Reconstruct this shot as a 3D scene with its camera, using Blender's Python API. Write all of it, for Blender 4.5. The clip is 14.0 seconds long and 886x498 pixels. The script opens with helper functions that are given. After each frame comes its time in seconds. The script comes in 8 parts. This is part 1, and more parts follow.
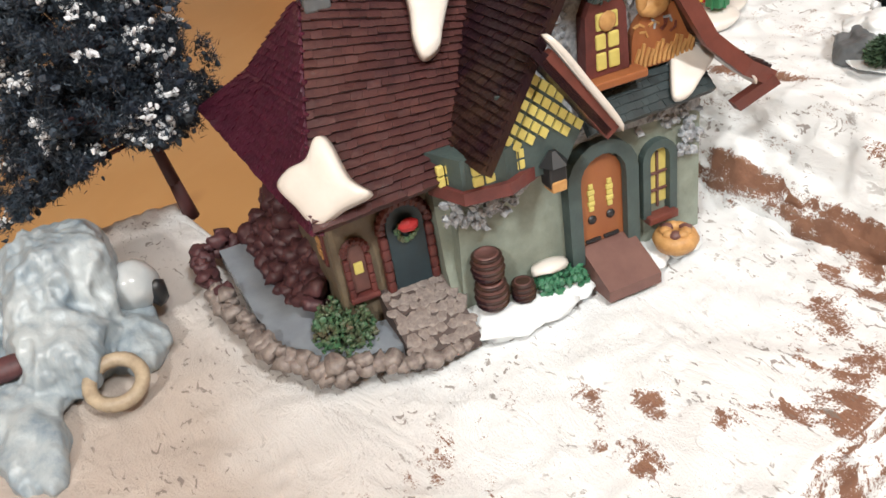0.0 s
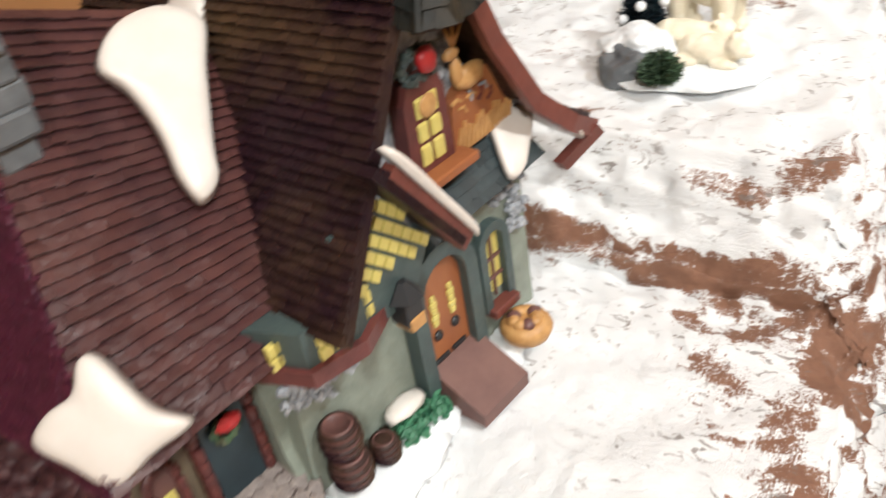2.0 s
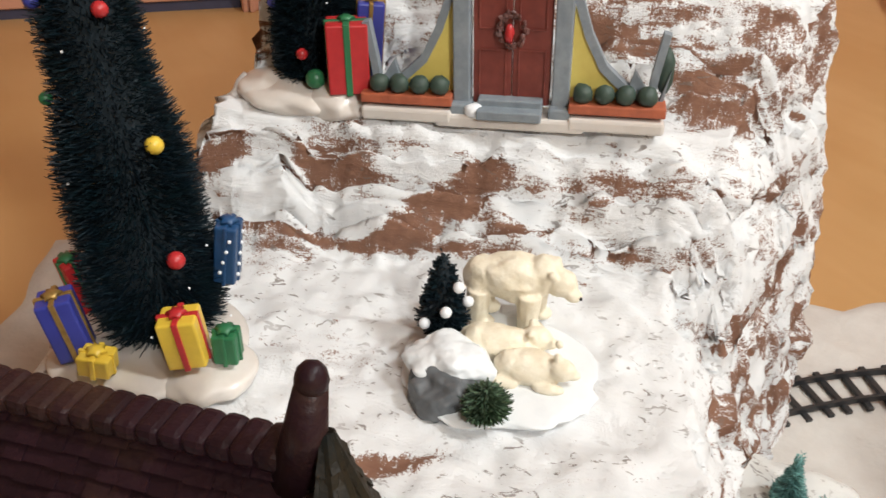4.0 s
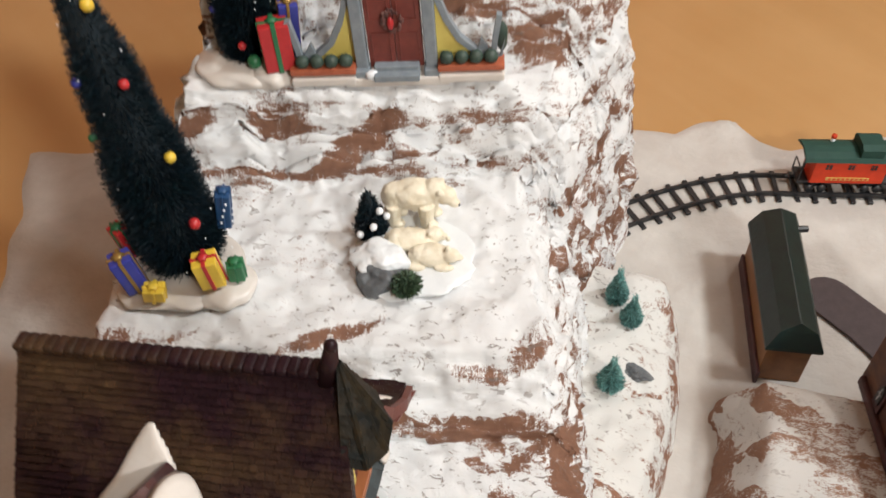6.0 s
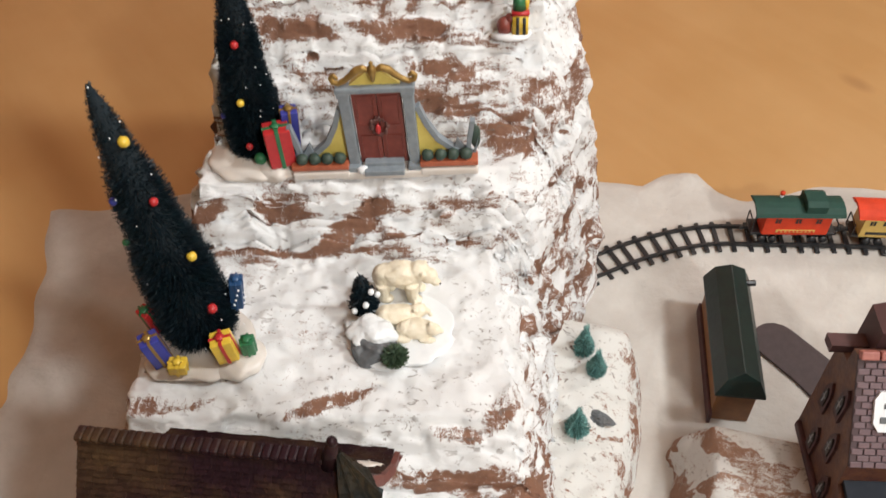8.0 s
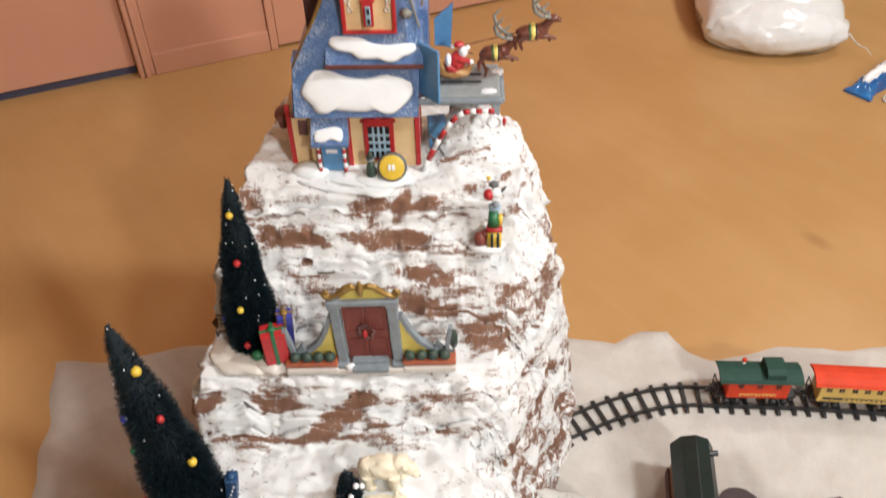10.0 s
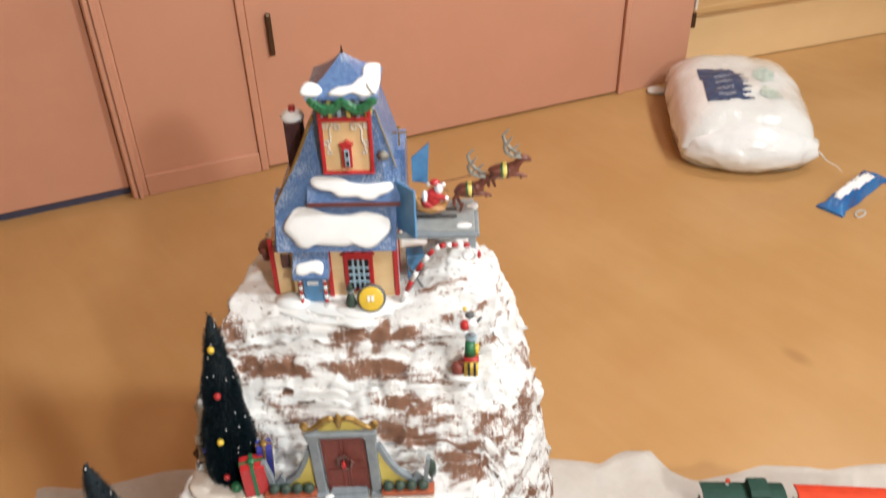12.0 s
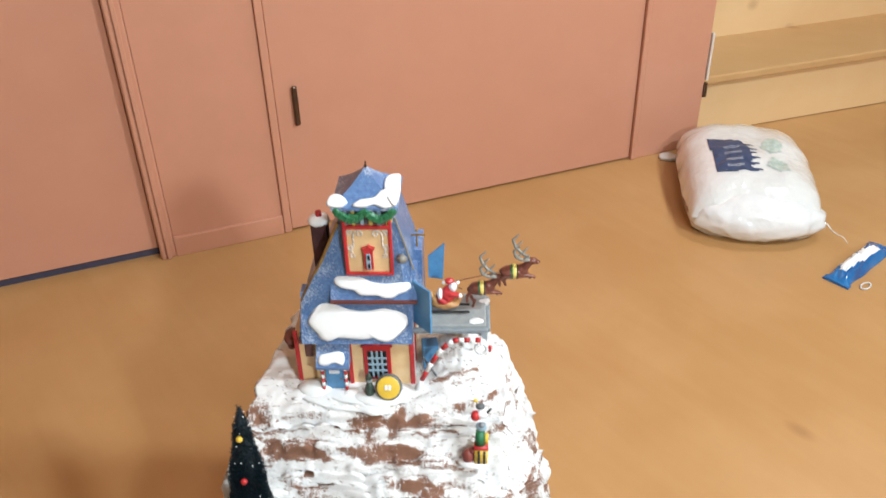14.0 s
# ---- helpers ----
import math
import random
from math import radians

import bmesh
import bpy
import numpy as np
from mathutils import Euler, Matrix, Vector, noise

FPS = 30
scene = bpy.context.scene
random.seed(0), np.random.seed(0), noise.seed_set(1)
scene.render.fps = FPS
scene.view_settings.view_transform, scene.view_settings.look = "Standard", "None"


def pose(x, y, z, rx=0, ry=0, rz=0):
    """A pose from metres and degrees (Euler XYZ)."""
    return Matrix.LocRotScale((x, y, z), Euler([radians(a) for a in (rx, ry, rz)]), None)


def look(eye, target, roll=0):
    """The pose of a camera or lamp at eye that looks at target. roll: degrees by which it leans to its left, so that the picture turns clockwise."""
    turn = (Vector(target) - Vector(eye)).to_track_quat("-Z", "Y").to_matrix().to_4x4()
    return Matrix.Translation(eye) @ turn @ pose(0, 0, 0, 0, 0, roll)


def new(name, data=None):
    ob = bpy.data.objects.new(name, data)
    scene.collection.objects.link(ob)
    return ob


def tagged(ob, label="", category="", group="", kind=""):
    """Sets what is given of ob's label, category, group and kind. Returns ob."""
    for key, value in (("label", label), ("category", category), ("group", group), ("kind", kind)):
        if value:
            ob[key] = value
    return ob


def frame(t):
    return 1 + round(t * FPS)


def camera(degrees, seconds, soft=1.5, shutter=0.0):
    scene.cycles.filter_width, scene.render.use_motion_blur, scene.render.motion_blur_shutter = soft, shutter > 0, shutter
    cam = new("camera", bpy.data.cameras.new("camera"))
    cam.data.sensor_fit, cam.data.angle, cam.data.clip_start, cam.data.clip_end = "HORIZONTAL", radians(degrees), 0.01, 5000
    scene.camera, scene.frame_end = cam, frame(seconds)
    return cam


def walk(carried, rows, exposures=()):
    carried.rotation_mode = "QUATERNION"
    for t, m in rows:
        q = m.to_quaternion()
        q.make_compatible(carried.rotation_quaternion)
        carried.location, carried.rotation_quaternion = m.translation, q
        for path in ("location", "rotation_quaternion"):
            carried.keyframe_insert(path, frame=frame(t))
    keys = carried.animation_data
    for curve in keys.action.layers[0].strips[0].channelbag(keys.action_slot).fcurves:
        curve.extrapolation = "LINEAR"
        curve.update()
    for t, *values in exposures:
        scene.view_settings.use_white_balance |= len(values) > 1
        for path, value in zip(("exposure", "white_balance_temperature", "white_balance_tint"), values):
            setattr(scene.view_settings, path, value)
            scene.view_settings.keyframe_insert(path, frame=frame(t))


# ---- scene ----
cam = camera(54.6, 14.0, 1.5, 0.6)
PATH = [
    (0, (0.485, 0.514, 0.49), (-1.163, 0.904, -0.574), -9.6),
    (0.5, (0.47, 0.507, 0.493), (-1.175, 0.927, -0.565), -8.9),
    (1, (0.442, 0.498, 0.499), (-1.192, 0.952, -0.56), -7.7),
    (1.5, (0.401, 0.5, 0.492), (-1.091, 1.223, -0.627), -8.9),
    (2, (0.347, 0.512, 0.492), (-0.937, 1.531, -0.654), -10.2),
    (2.5, (0.302, 0.538, 0.518), (-0.791, 1.727, -0.661), -9.0),
    (3, (0.214, 0.581, 0.561), (-0.58, 1.962, -0.648), -2.9),
    (3.5, (0.196, 0.604, 0.569), (-0.528, 2.091, -0.556), -0.8),
    (4, (0.189, 0.604, 0.574), (-0.495, 2.134, -0.518), 1.1),
    (4.2, (0.205, 0.585, 0.577), (-0.445, 2.097, -0.559), 1.3),
    (6.3, (0.245, 0.479, 0.858), (-0.152, 1.753, -0.632), -2.5),
    (6.5, (0.244, 0.474, 0.886), (-0.154, 1.744, -0.606), -2.7),
    (7, (0.263, 0.468, 0.902), (-0.134, 1.735, -0.594), -2.6),
    (7.2, (0.267, 0.468, 0.902), (-0.134, 1.739, -0.589), -2.8),
    (9.3, (0.261, 0.487, 1.042), (-0.125, 1.813, -0.405), -1.7),
    (9.5, (0.26, 0.494, 1.05), (-0.126, 1.838, -0.38), -1.6),
    (10, (0.275, 0.505, 1.092), (-0.137, 1.917, -0.263), -1.4),
    (10.5, (0.272, 0.49, 1.108), (-0.152, 1.922, -0.222), -1.2),
    (11, (0.282, 0.489, 1.106), (-0.143, 1.945, -0.197), -1.3),
    (11.5, (0.295, 0.499, 1.108), (-0.133, 1.994, -0.15), -1.3),
    (12, (0.294, 0.508, 1.133), (-0.14, 2.071, -0.037), -1.4),
    (12.5, (0.292, 0.515, 1.162), (-0.169, 2.124, 0.067), -1.5),
    (13, (0.301, 0.507, 1.166), (-0.163, 2.124, 0.084), -1.5),
    (13.5, (0.306, 0.494, 1.184), (-0.159, 2.104, 0.093), -1.3),
    (14, (0.304, 0.492, 1.233), (-0.18, 2.09, 0.132), -1.3),
]
walk(cam, [(t, look(eye, target, roll)) for t, eye, target, roll in PATH],
     [(0, 0.22, 6350, 9), (0.6, 0.22, 6350, 9), (1.0, 0.50, 6350, 9), (1.5, 0.46, 6350, 9), (2.0, 0.18, 6300, 9), (2.5, -0.08, 6300, 9), (4, -0.06, 6300, 9), (6.5, -0.16, 6350, 10), (9.5, -0.05, 6350, 10), (12, 0.12, 6300, 8), (14, 0.22, 5800, 4)])

# ---- light ----
world = bpy.data.worlds.new("world")
scene.world = world
world.use_nodes = True
world.node_tree.nodes["Background"].inputs[0].default_value = (1.0, 0.95, 0.9, 1)
world.node_tree.nodes["Background"].inputs[1].default_value = 0.3


def area_lamp(name, place, aim, size, watts, colour):
    data = bpy.data.lights.new(name, "AREA")
    data.shape, data.size, data.energy, data.color = "DISK", size, watts, colour
    ob = new(name, data)
    ob.matrix_world = look(place, aim)
    return ob


area_lamp("ceiling_lamp_middle", (0.94, 0.38, 2.40), (0.3, 1.2, 0.2), 0.16, 8.5, (0.99, 0.97, 0.92))
area_lamp("ceiling_lamp_east", (1.78, 1.15, 2.40), (0.3, 1.0, 0.2), 0.30, 47, (0.96, 0.985, 0.97))
area_lamp("ceiling_lamp_south", (2.16, -0.95, 2.30), (0.0, 1.4, 0.3), 0.24, 57, (0.99, 0.97, 0.92))
# unseen fill lamp, added to brighten the doors and the floor before them
area_lamp("stairs_fill_lamp", (1.4, 3.0, 2.42), (0.5, 2.8, 0.0), 0.4, 18, (1.0, 0.95, 0.88))


# ---- materials ----
def material(name, base, rough=0.6, second=None, scale=40.0, mix=0.5, bump=0.0, bump_scale=200.0, metal=0.0, coat=0.0, stretch=(1, 1, 1), sharp=False, spec=0.5, random_tint=0.0):
    """A node material: two tones by noise at two scales, fine relief, gloss."""
    m = bpy.data.materials.new(name)
    m.use_nodes = True
    nt = m.node_tree
    nodes, links = nt.nodes, nt.links
    bsdf = nodes["Principled BSDF"]
    bsdf.inputs["Roughness"].default_value = rough
    bsdf.inputs["Metallic"].default_value = metal
    bsdf.inputs["Coat Weight"].default_value = coat
    bsdf.inputs["Specular IOR Level"].default_value = spec
    co = nodes.new("ShaderNodeTexCoord")
    mp = nodes.new("ShaderNodeMapping")
    mp.inputs["Scale"].default_value = stretch
    links.new(co.outputs["Object"], mp.inputs[0])
    second = second or tuple(c * 0.78 for c in base)
    n1 = nodes.new("ShaderNodeTexNoise")
    n1.inputs["Scale"].default_value, n1.inputs["Detail"].default_value, n1.inputs["Roughness"].default_value = scale, 6, 0.65
    links.new(mp.outputs[0], n1.inputs["Vector"])
    ramp = nodes.new("ShaderNodeValToRGB")
    w = 0.03 if sharp else 0.2
    ramp.color_ramp.elements[0].position, ramp.color_ramp.elements[1].position = max(0, mix - w), min(1, mix + w)
    ramp.color_ramp.elements[0].color, ramp.color_ramp.elements[1].color = (*second, 1), (*base, 1)
    links.new(n1.outputs[0], ramp.inputs[0])
    last = ramp.outputs[0]
    if random_tint:
        info = nodes.new("ShaderNodeNewGeometry")
        mul = nodes.new("ShaderNodeMapRange")
        mul.inputs[3].default_value, mul.inputs[4].default_value = 1 - random_tint, 1 + random_tint
        links.new(info.outputs["Random Per Island"], mul.inputs[0])
        hsv = nodes.new("ShaderNodeHueSaturation")
        links.new(mul.outputs[0], hsv.inputs["Value"])
        links.new(last, hsv.inputs["Color"])
        last = hsv.outputs[0]
    links.new(last, bsdf.inputs["Base Color"])
    if bump:
        n2 = nodes.new("ShaderNodeTexNoise")
        n2.inputs["Scale"].default_value, n2.inputs["Detail"].default_value = bump_scale, 4
        links.new(mp.outputs[0], n2.inputs["Vector"])
        bp = nodes.new("ShaderNodeBump")
        bp.inputs["Strength"].default_value, bp.inputs["Distance"].default_value = bump, 0.3 / bump_scale
        links.new(n2.outputs[0], bp.inputs["Height"])
        links.new(bp.outputs[0], bsdf.inputs["Normal"])
    return m


def rock_snow_material(name, snow, rock, rock_dark, level, spread, wear):
    """Brown painted foam, dry-brushed with white: white on flats, brown on steep faces, in streaks and specks."""
    m = bpy.data.materials.new(name)
    m.use_nodes = True
    nt = m.node_tree
    nodes, links = nt.nodes, nt.links
    bsdf = nodes["Principled BSDF"]

    def noise_tex(scale, stretch, detail=6, rough=0.6, distort=0.0, turn=(0, 0, 0)):
        mp = nodes.new("ShaderNodeMapping")
        mp.inputs["Scale"].default_value, mp.inputs["Rotation"].default_value = stretch, turn
        links.new(co.outputs["Object"], mp.inputs[0])
        n = nodes.new("ShaderNodeTexNoise")
        n.inputs["Scale"].default_value, n.inputs["Detail"].default_value = scale, detail
        n.inputs["Roughness"].default_value, n.inputs["Distortion"].default_value = rough, distort
        links.new(mp.outputs[0], n.inputs["Vector"])
        return n.outputs[0]

    def math_node(op, a, b):
        n = nodes.new("ShaderNodeMath")
        n.operation = op
        for k, v in enumerate((a, b)):
            if isinstance(v, (int, float)):
                n.inputs[k].default_value = v
            else:
                links.new(v, n.inputs[k])
        return n.outputs[0]

    co = nodes.new("ShaderNodeTexCoord")
    geo = nodes.new("ShaderNodeNewGeometry")
    sep = nodes.new("ShaderNodeSeparateXYZ")
    links.new(geo.outputs["Normal"], sep.inputs[0])
    big = noise_tex(13, (0.8, 1.0, 1.6), 3, 0.5, 0.5, (0.2, 0.5, 0.3))
    mid = noise_tex(48, (0.55, 1.0, 1.8), 6, 0.72, 1.2, (0.2, -0.35, 0.3))
    streak = noise_tex(110, (0.34, 1.0, 1.5), 6, 0.75, 1.2, (0.2, 0.45, 0.4))
    fine = noise_tex(800, (1, 1, 1.2), 4, 0.75)
    fibre = noise_tex(270, (1.0, 0.22, 0.22), 4, 0.7, 0.4)
    place = nodes.new("ShaderNodeSeparateXYZ")
    links.new(co.outputs["Object"], place.inputs[0])
    worn = nodes.new("ShaderNodeMapRange")
    worn.inputs[1].default_value, worn.inputs[2].default_value = wear[0], wear[1]
    links.new(place.outputs[0], worn.inputs[0])
    chips = nodes.new("ShaderNodeMapRange")
    chips.inputs[1].default_value, chips.inputs[2].default_value = 0.49, 0.54
    links.new(noise_tex(21, (0.7, 1.3, 1.0), 5, 0.65, 1.5), chips.inputs[0])
    warp = nodes.new("ShaderNodeTexNoise")
    warp.inputs["Scale"].default_value, warp.inputs["Detail"].default_value = 60, 3
    links.new(co.outputs["Object"], warp.inputs["Vector"])
    bend = nodes.new("ShaderNodeVectorMath")
    bend.operation = "MULTIPLY_ADD"
    bend.inputs[1].default_value = (0.03, 0.02, 0.02)
    links.new(warp.outputs["Color"], bend.inputs[0])
    links.new(co.outputs["Object"], bend.inputs[2])
    slant = nodes.new("ShaderNodeMapping")
    slant.inputs["Rotation"].default_value, slant.inputs["Scale"].default_value = (0.3, 0.75, 0.45), (0.42, 1.0, 1.5)
    links.new(bend.outputs[0], slant.inputs[0])
    cell = nodes.new("ShaderNodeTexVoronoi")
    cell.inputs["Scale"].default_value = 30
    links.new(slant.outputs[0], cell.inputs["Vector"])
    tone = nodes.new("ShaderNodeSeparateXYZ")
    links.new(cell.outputs["Color"], tone.inputs[0])
    low = nodes.new("ShaderNodeMapRange")
    low.inputs[1].default_value, low.inputs[2].default_value, low.inputs[3].default_value, low.inputs[4].default_value = 0.225, 0.25, 1.0, 0.15
    links.new(place.outputs[2], low.inputs[0])
    scraped = nodes.new("ShaderNodeAttribute")
    scraped.attribute_name = "bare"
    v = math_node("ADD", math_node("MULTIPLY", sep.outputs[2], 0.60), 0.44)
    v = math_node("SUBTRACT", v, math_node("MULTIPLY", scraped.outputs["Fac"], 1.05))
    v = math_node("ADD", v, math_node("MULTIPLY", math_node("SUBTRACT", big, 0.5), 0.9))
    v = math_node("ADD", v, math_node("MULTIPLY", math_node("SUBTRACT", tone.outputs[0], 0.5), 0.75))
    v = math_node("ADD", v, math_node("MULTIPLY", math_node("SUBTRACT", mid, 0.5), 1.2))
    v = math_node("ADD", v, math_node("MULTIPLY", math_node("SUBTRACT", streak, 0.5), 1.5))
    v = math_node("ADD", v, math_node("MULTIPLY", math_node("SUBTRACT", fibre, 0.5), math_node("ADD", 0.5, math_node("MULTIPLY", scraped.outputs["Fac"], 1.6))))
    v = math_node("ADD", v, math_node("MULTIPLY", math_node("SUBTRACT", fine, 0.5), math_node("ADD", 1.7, math_node("MULTIPLY", scraped.outputs["Fac"], 1.3))))
    v = math_node("SUBTRACT", v, math_node("MULTIPLY", math_node("MULTIPLY", math_node("MULTIPLY", chips.outputs[0], low.outputs[0]), worn.outputs[0]), 0.46))
    ramp = nodes.new("ShaderNodeMapRange")
    ramp.inputs[1].default_value, ramp.inputs[2].default_value = level - spread, level + spread
    links.new(v, ramp.inputs[0])
    brown = nodes.new("ShaderNodeMixRGB")
    brown.inputs[1].default_value, brown.inputs[2].default_value = (*rock, 1), (*rock_dark, 1)
    links.new(noise_tex(160, (1, 1, 1), 5, 0.7), brown.inputs[0])
    white = nodes.new("ShaderNodeMixRGB")
    white.inputs[1].default_value, white.inputs[2].default_value = (*snow, 1), (snow[0] * 0.94, snow[1] * 0.945, snow[2] * 0.95, 1)
    links.new(noise_tex(30, (1, 1, 1), 5, 0.6), white.inputs[0])
    # soft beige shade on the lowest ledge, painted into the snow colour
    end_ramp = nodes.new("ShaderNodeMapRange")
    end_ramp.inputs[1].default_value, end_ramp.inputs[2].default_value, end_ramp.inputs[3].default_value, end_ramp.inputs[4].default_value = -0.56, -0.45, 1.0, 0.0
    links.new(math_node("ADD", place.outputs[1], math_node("MULTIPLY", math_node("SUBTRACT", noise_tex(9, (1, 1, 1), 4), 0.5), 0.10)), end_ramp.inputs[0])
    shaded_snow = nodes.new("ShaderNodeMixRGB")
    shaded_snow.inputs[2].default_value = (0.50, 0.425, 0.375, 1)
    links.new(end_ramp.outputs[0], shaded_snow.inputs[0])
    links.new(white.outputs[0], shaded_snow.inputs[1])
    mix = nodes.new("ShaderNodeMixRGB")
    links.new(ramp.outputs[0], mix.inputs[0])
    links.new(brown.outputs[0], mix.inputs[1])
    links.new(shaded_snow.outputs[0], mix.inputs[2])
    fleck = nodes.new("ShaderNodeMapRange")
    fleck.inputs[1].default_value, fleck.inputs[2].default_value, fleck.inputs[4].default_value = 0.61, 0.65, 0.8
    links.new(noise_tex(170, (0.6, 1, 1), 3, 0.6, 1.0), fleck.inputs[0])
    dirt = nodes.new("ShaderNodeMapRange")
    dirt.inputs[1].default_value, dirt.inputs[2].default_value = 0.42, 0.56
    links.new(noise_tex(16, (1, 1, 1), 2), dirt.inputs[0])
    flecked = nodes.new("ShaderNodeMixRGB")
    flecked.inputs[2].default_value = (0.20, 0.16, 0.14, 1)
    links.new(math_node("MULTIPLY", fleck.outputs[0], dirt.outputs[0]), flecked.inputs[0])
    links.new(mix.outputs[0], flecked.inputs[1])
    links.new(flecked.outputs[0], bsdf.inputs["Base Color"])
    bsdf.inputs["Roughness"].default_value = 0.75
    bp = nodes.new("ShaderNodeBump")
    bp.inputs["Strength"].default_value, bp.inputs["Distance"].default_value = 0.62, 0.006
    links.new(math_node("ADD", math_node("MULTIPLY", cell.outputs["Distance"], 0.9), math_node("ADD", math_node("MULTIPLY", mid, 1.0), math_node("MULTIPLY", fine, 0.35))), bp.inputs["Height"])
    links.new(bp.outputs[0], bsdf.inputs["Normal"])
    return m


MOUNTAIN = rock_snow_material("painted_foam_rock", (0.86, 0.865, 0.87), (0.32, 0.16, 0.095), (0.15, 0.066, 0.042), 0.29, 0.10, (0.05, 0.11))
HILL = rock_snow_material("painted_foam_hill", (0.76, 0.75, 0.72), (0.34, 0.165, 0.095), (0.18, 0.08, 0.05), 0.38, 0.06, (-1.0, -0.9))
BLOCK = rock_snow_material("painted_foam_block", (0.66, 0.64, 0.61), (0.36, 0.20, 0.125), (0.20, 0.095, 0.06), 0.75, 0.06, (9.0, 10.0))


def wood_material(name, light, dark, plank, length, angle, rough):
    """Birch flooring: planks with their own tone, long grain, knots."""
    m = bpy.data.materials.new(name)
    m.use_nodes = True
    nt = m.node_tree
    nodes, links = nt.nodes, nt.links
    bsdf = nodes["Principled BSDF"]
    co = nodes.new("ShaderNodeTexCoord")
    mp = nodes.new("ShaderNodeMapping")
    mp.inputs["Rotation"].default_value = (0, 0, angle)
    links.new(co.outputs["Object"], mp.inputs[0])
    st = nodes.new("ShaderNodeMapping")
    st.inputs["Scale"].default_value = (1.2, 9, 9)
    links.new(mp.outputs[0], st.inputs[0])
    grain = nodes.new("ShaderNodeTexNoise")
    grain.inputs["Scale"].default_value, grain.inputs["Detail"].default_value, grain.inputs["Distortion"].default_value = 3, 6, 0.6
    links.new(st.outputs[0], grain.inputs["Vector"])
    cloud = nodes.new("ShaderNodeTexNoise")
    cloud.inputs["Scale"].default_value, cloud.inputs["Detail"].default_value = 3.2, 4
    links.new(mp.outputs[0], cloud.inputs["Vector"])
    info = nodes.new("ShaderNodeObjectInfo")
    add = nodes.new("ShaderNodeMath")
    add.operation = "MULTIPLY_ADD"
    add.inputs[1].default_value = 0.45
    links.new(info.outputs["Random"], add.inputs[0])
    half = nodes.new("ShaderNodeMath")
    half.operation = "MULTIPLY"
    half.inputs[1].default_value = 0.18
    links.new(grain.outputs[0], half.inputs[0])
    links.new(half.outputs[0], add.inputs[2])
    add2 = nodes.new("ShaderNodeMath")
    add2.operation = "MULTIPLY_ADD"
    add2.inputs[1].default_value = 0.75
    links.new(cloud.outputs[0], add2.inputs[0])
    links.new(add.outputs[0], add2.inputs[2])
    ramp = nodes.new("ShaderNodeValToRGB")
    ramp.color_ramp.elements[0].position, ramp.color_ramp.elements[1].position = 0.25, 0.95
    ramp.color_ramp.elements[0].color, ramp.color_ramp.elements[1].color = (*light, 1), (*dark, 1)
    links.new(add2.outputs[0], ramp.inputs[0])
    knot = nodes.new("ShaderNodeTexVoronoi")
    knot.inputs["Scale"].default_value = 4.2
    kst = nodes.new("ShaderNodeMapping")
    kst.inputs["Scale"].default_value = (0.6, 1.2, 1)
    links.new(mp.outputs[0], kst.inputs[0])
    links.new(kst.outputs[0], knot.inputs["Vector"])
    kr = nodes.new("ShaderNodeMapRange")
    kr.inputs[1].default_value, kr.inputs[2].default_value = 0.03, 0.10
    kr.inputs[3].default_value, kr.inputs[4].default_value = 0.45, 0.0
    links.new(knot.outputs["Distance"], kr.inputs[0])
    kmix = nodes.new("ShaderNodeMixRGB")
    kmix.inputs[2].default_value = (dark[0] * 0.6, dark[1] * 0.5, dark[2] * 0.5, 1)
    links.new(kr.outputs[0], kmix.inputs[0])
    links.new(ramp.outputs[0], kmix.inputs[1])
    links.new(kmix.outputs[0], bsdf.inputs["Base Color"])
    bsdf.inputs["Roughness"].default_value = rough
    return m


FLOOR_WOOD = wood_material("birch_floor", (0.60, 0.385, 0.185), (0.44, 0.245, 0.092), 0.09, 1.2, 0.65, 0.33)
STAIR_WOOD = wood_material("pale_birch_stair", (0.80, 0.60, 0.35), (0.68, 0.46, 0.23), 0.2, 2, 0.65, 0.4)
# treads get a darker birch tone than the risers
TREAD_WOOD = wood_material("darker_birch_tread", (0.58, 0.38, 0.18), (0.44, 0.25, 0.10), 0.2, 2, 0.65, 0.35)
DOOR_PAINT = material("salmon_door_paint", (0.555, 0.278, 0.185), 0.42, (0.525, 0.260, 0.172), 6, 0.5, 0.05, 300)
WALL_PAINT = material("cream_wall_paint", (0.72, 0.62, 0.48), 0.7, (0.70, 0.60, 0.46), 5, 0.5, 0.1, 250)
GAP_SHADE = material("dark_blue_gap_shade", (0.05, 0.05, 0.09), 0.7)
BRONZE = material("dark_bronze", (0.13, 0.085, 0.06), 0.35, None, 60, 0.5, 0, 200, 0.9)
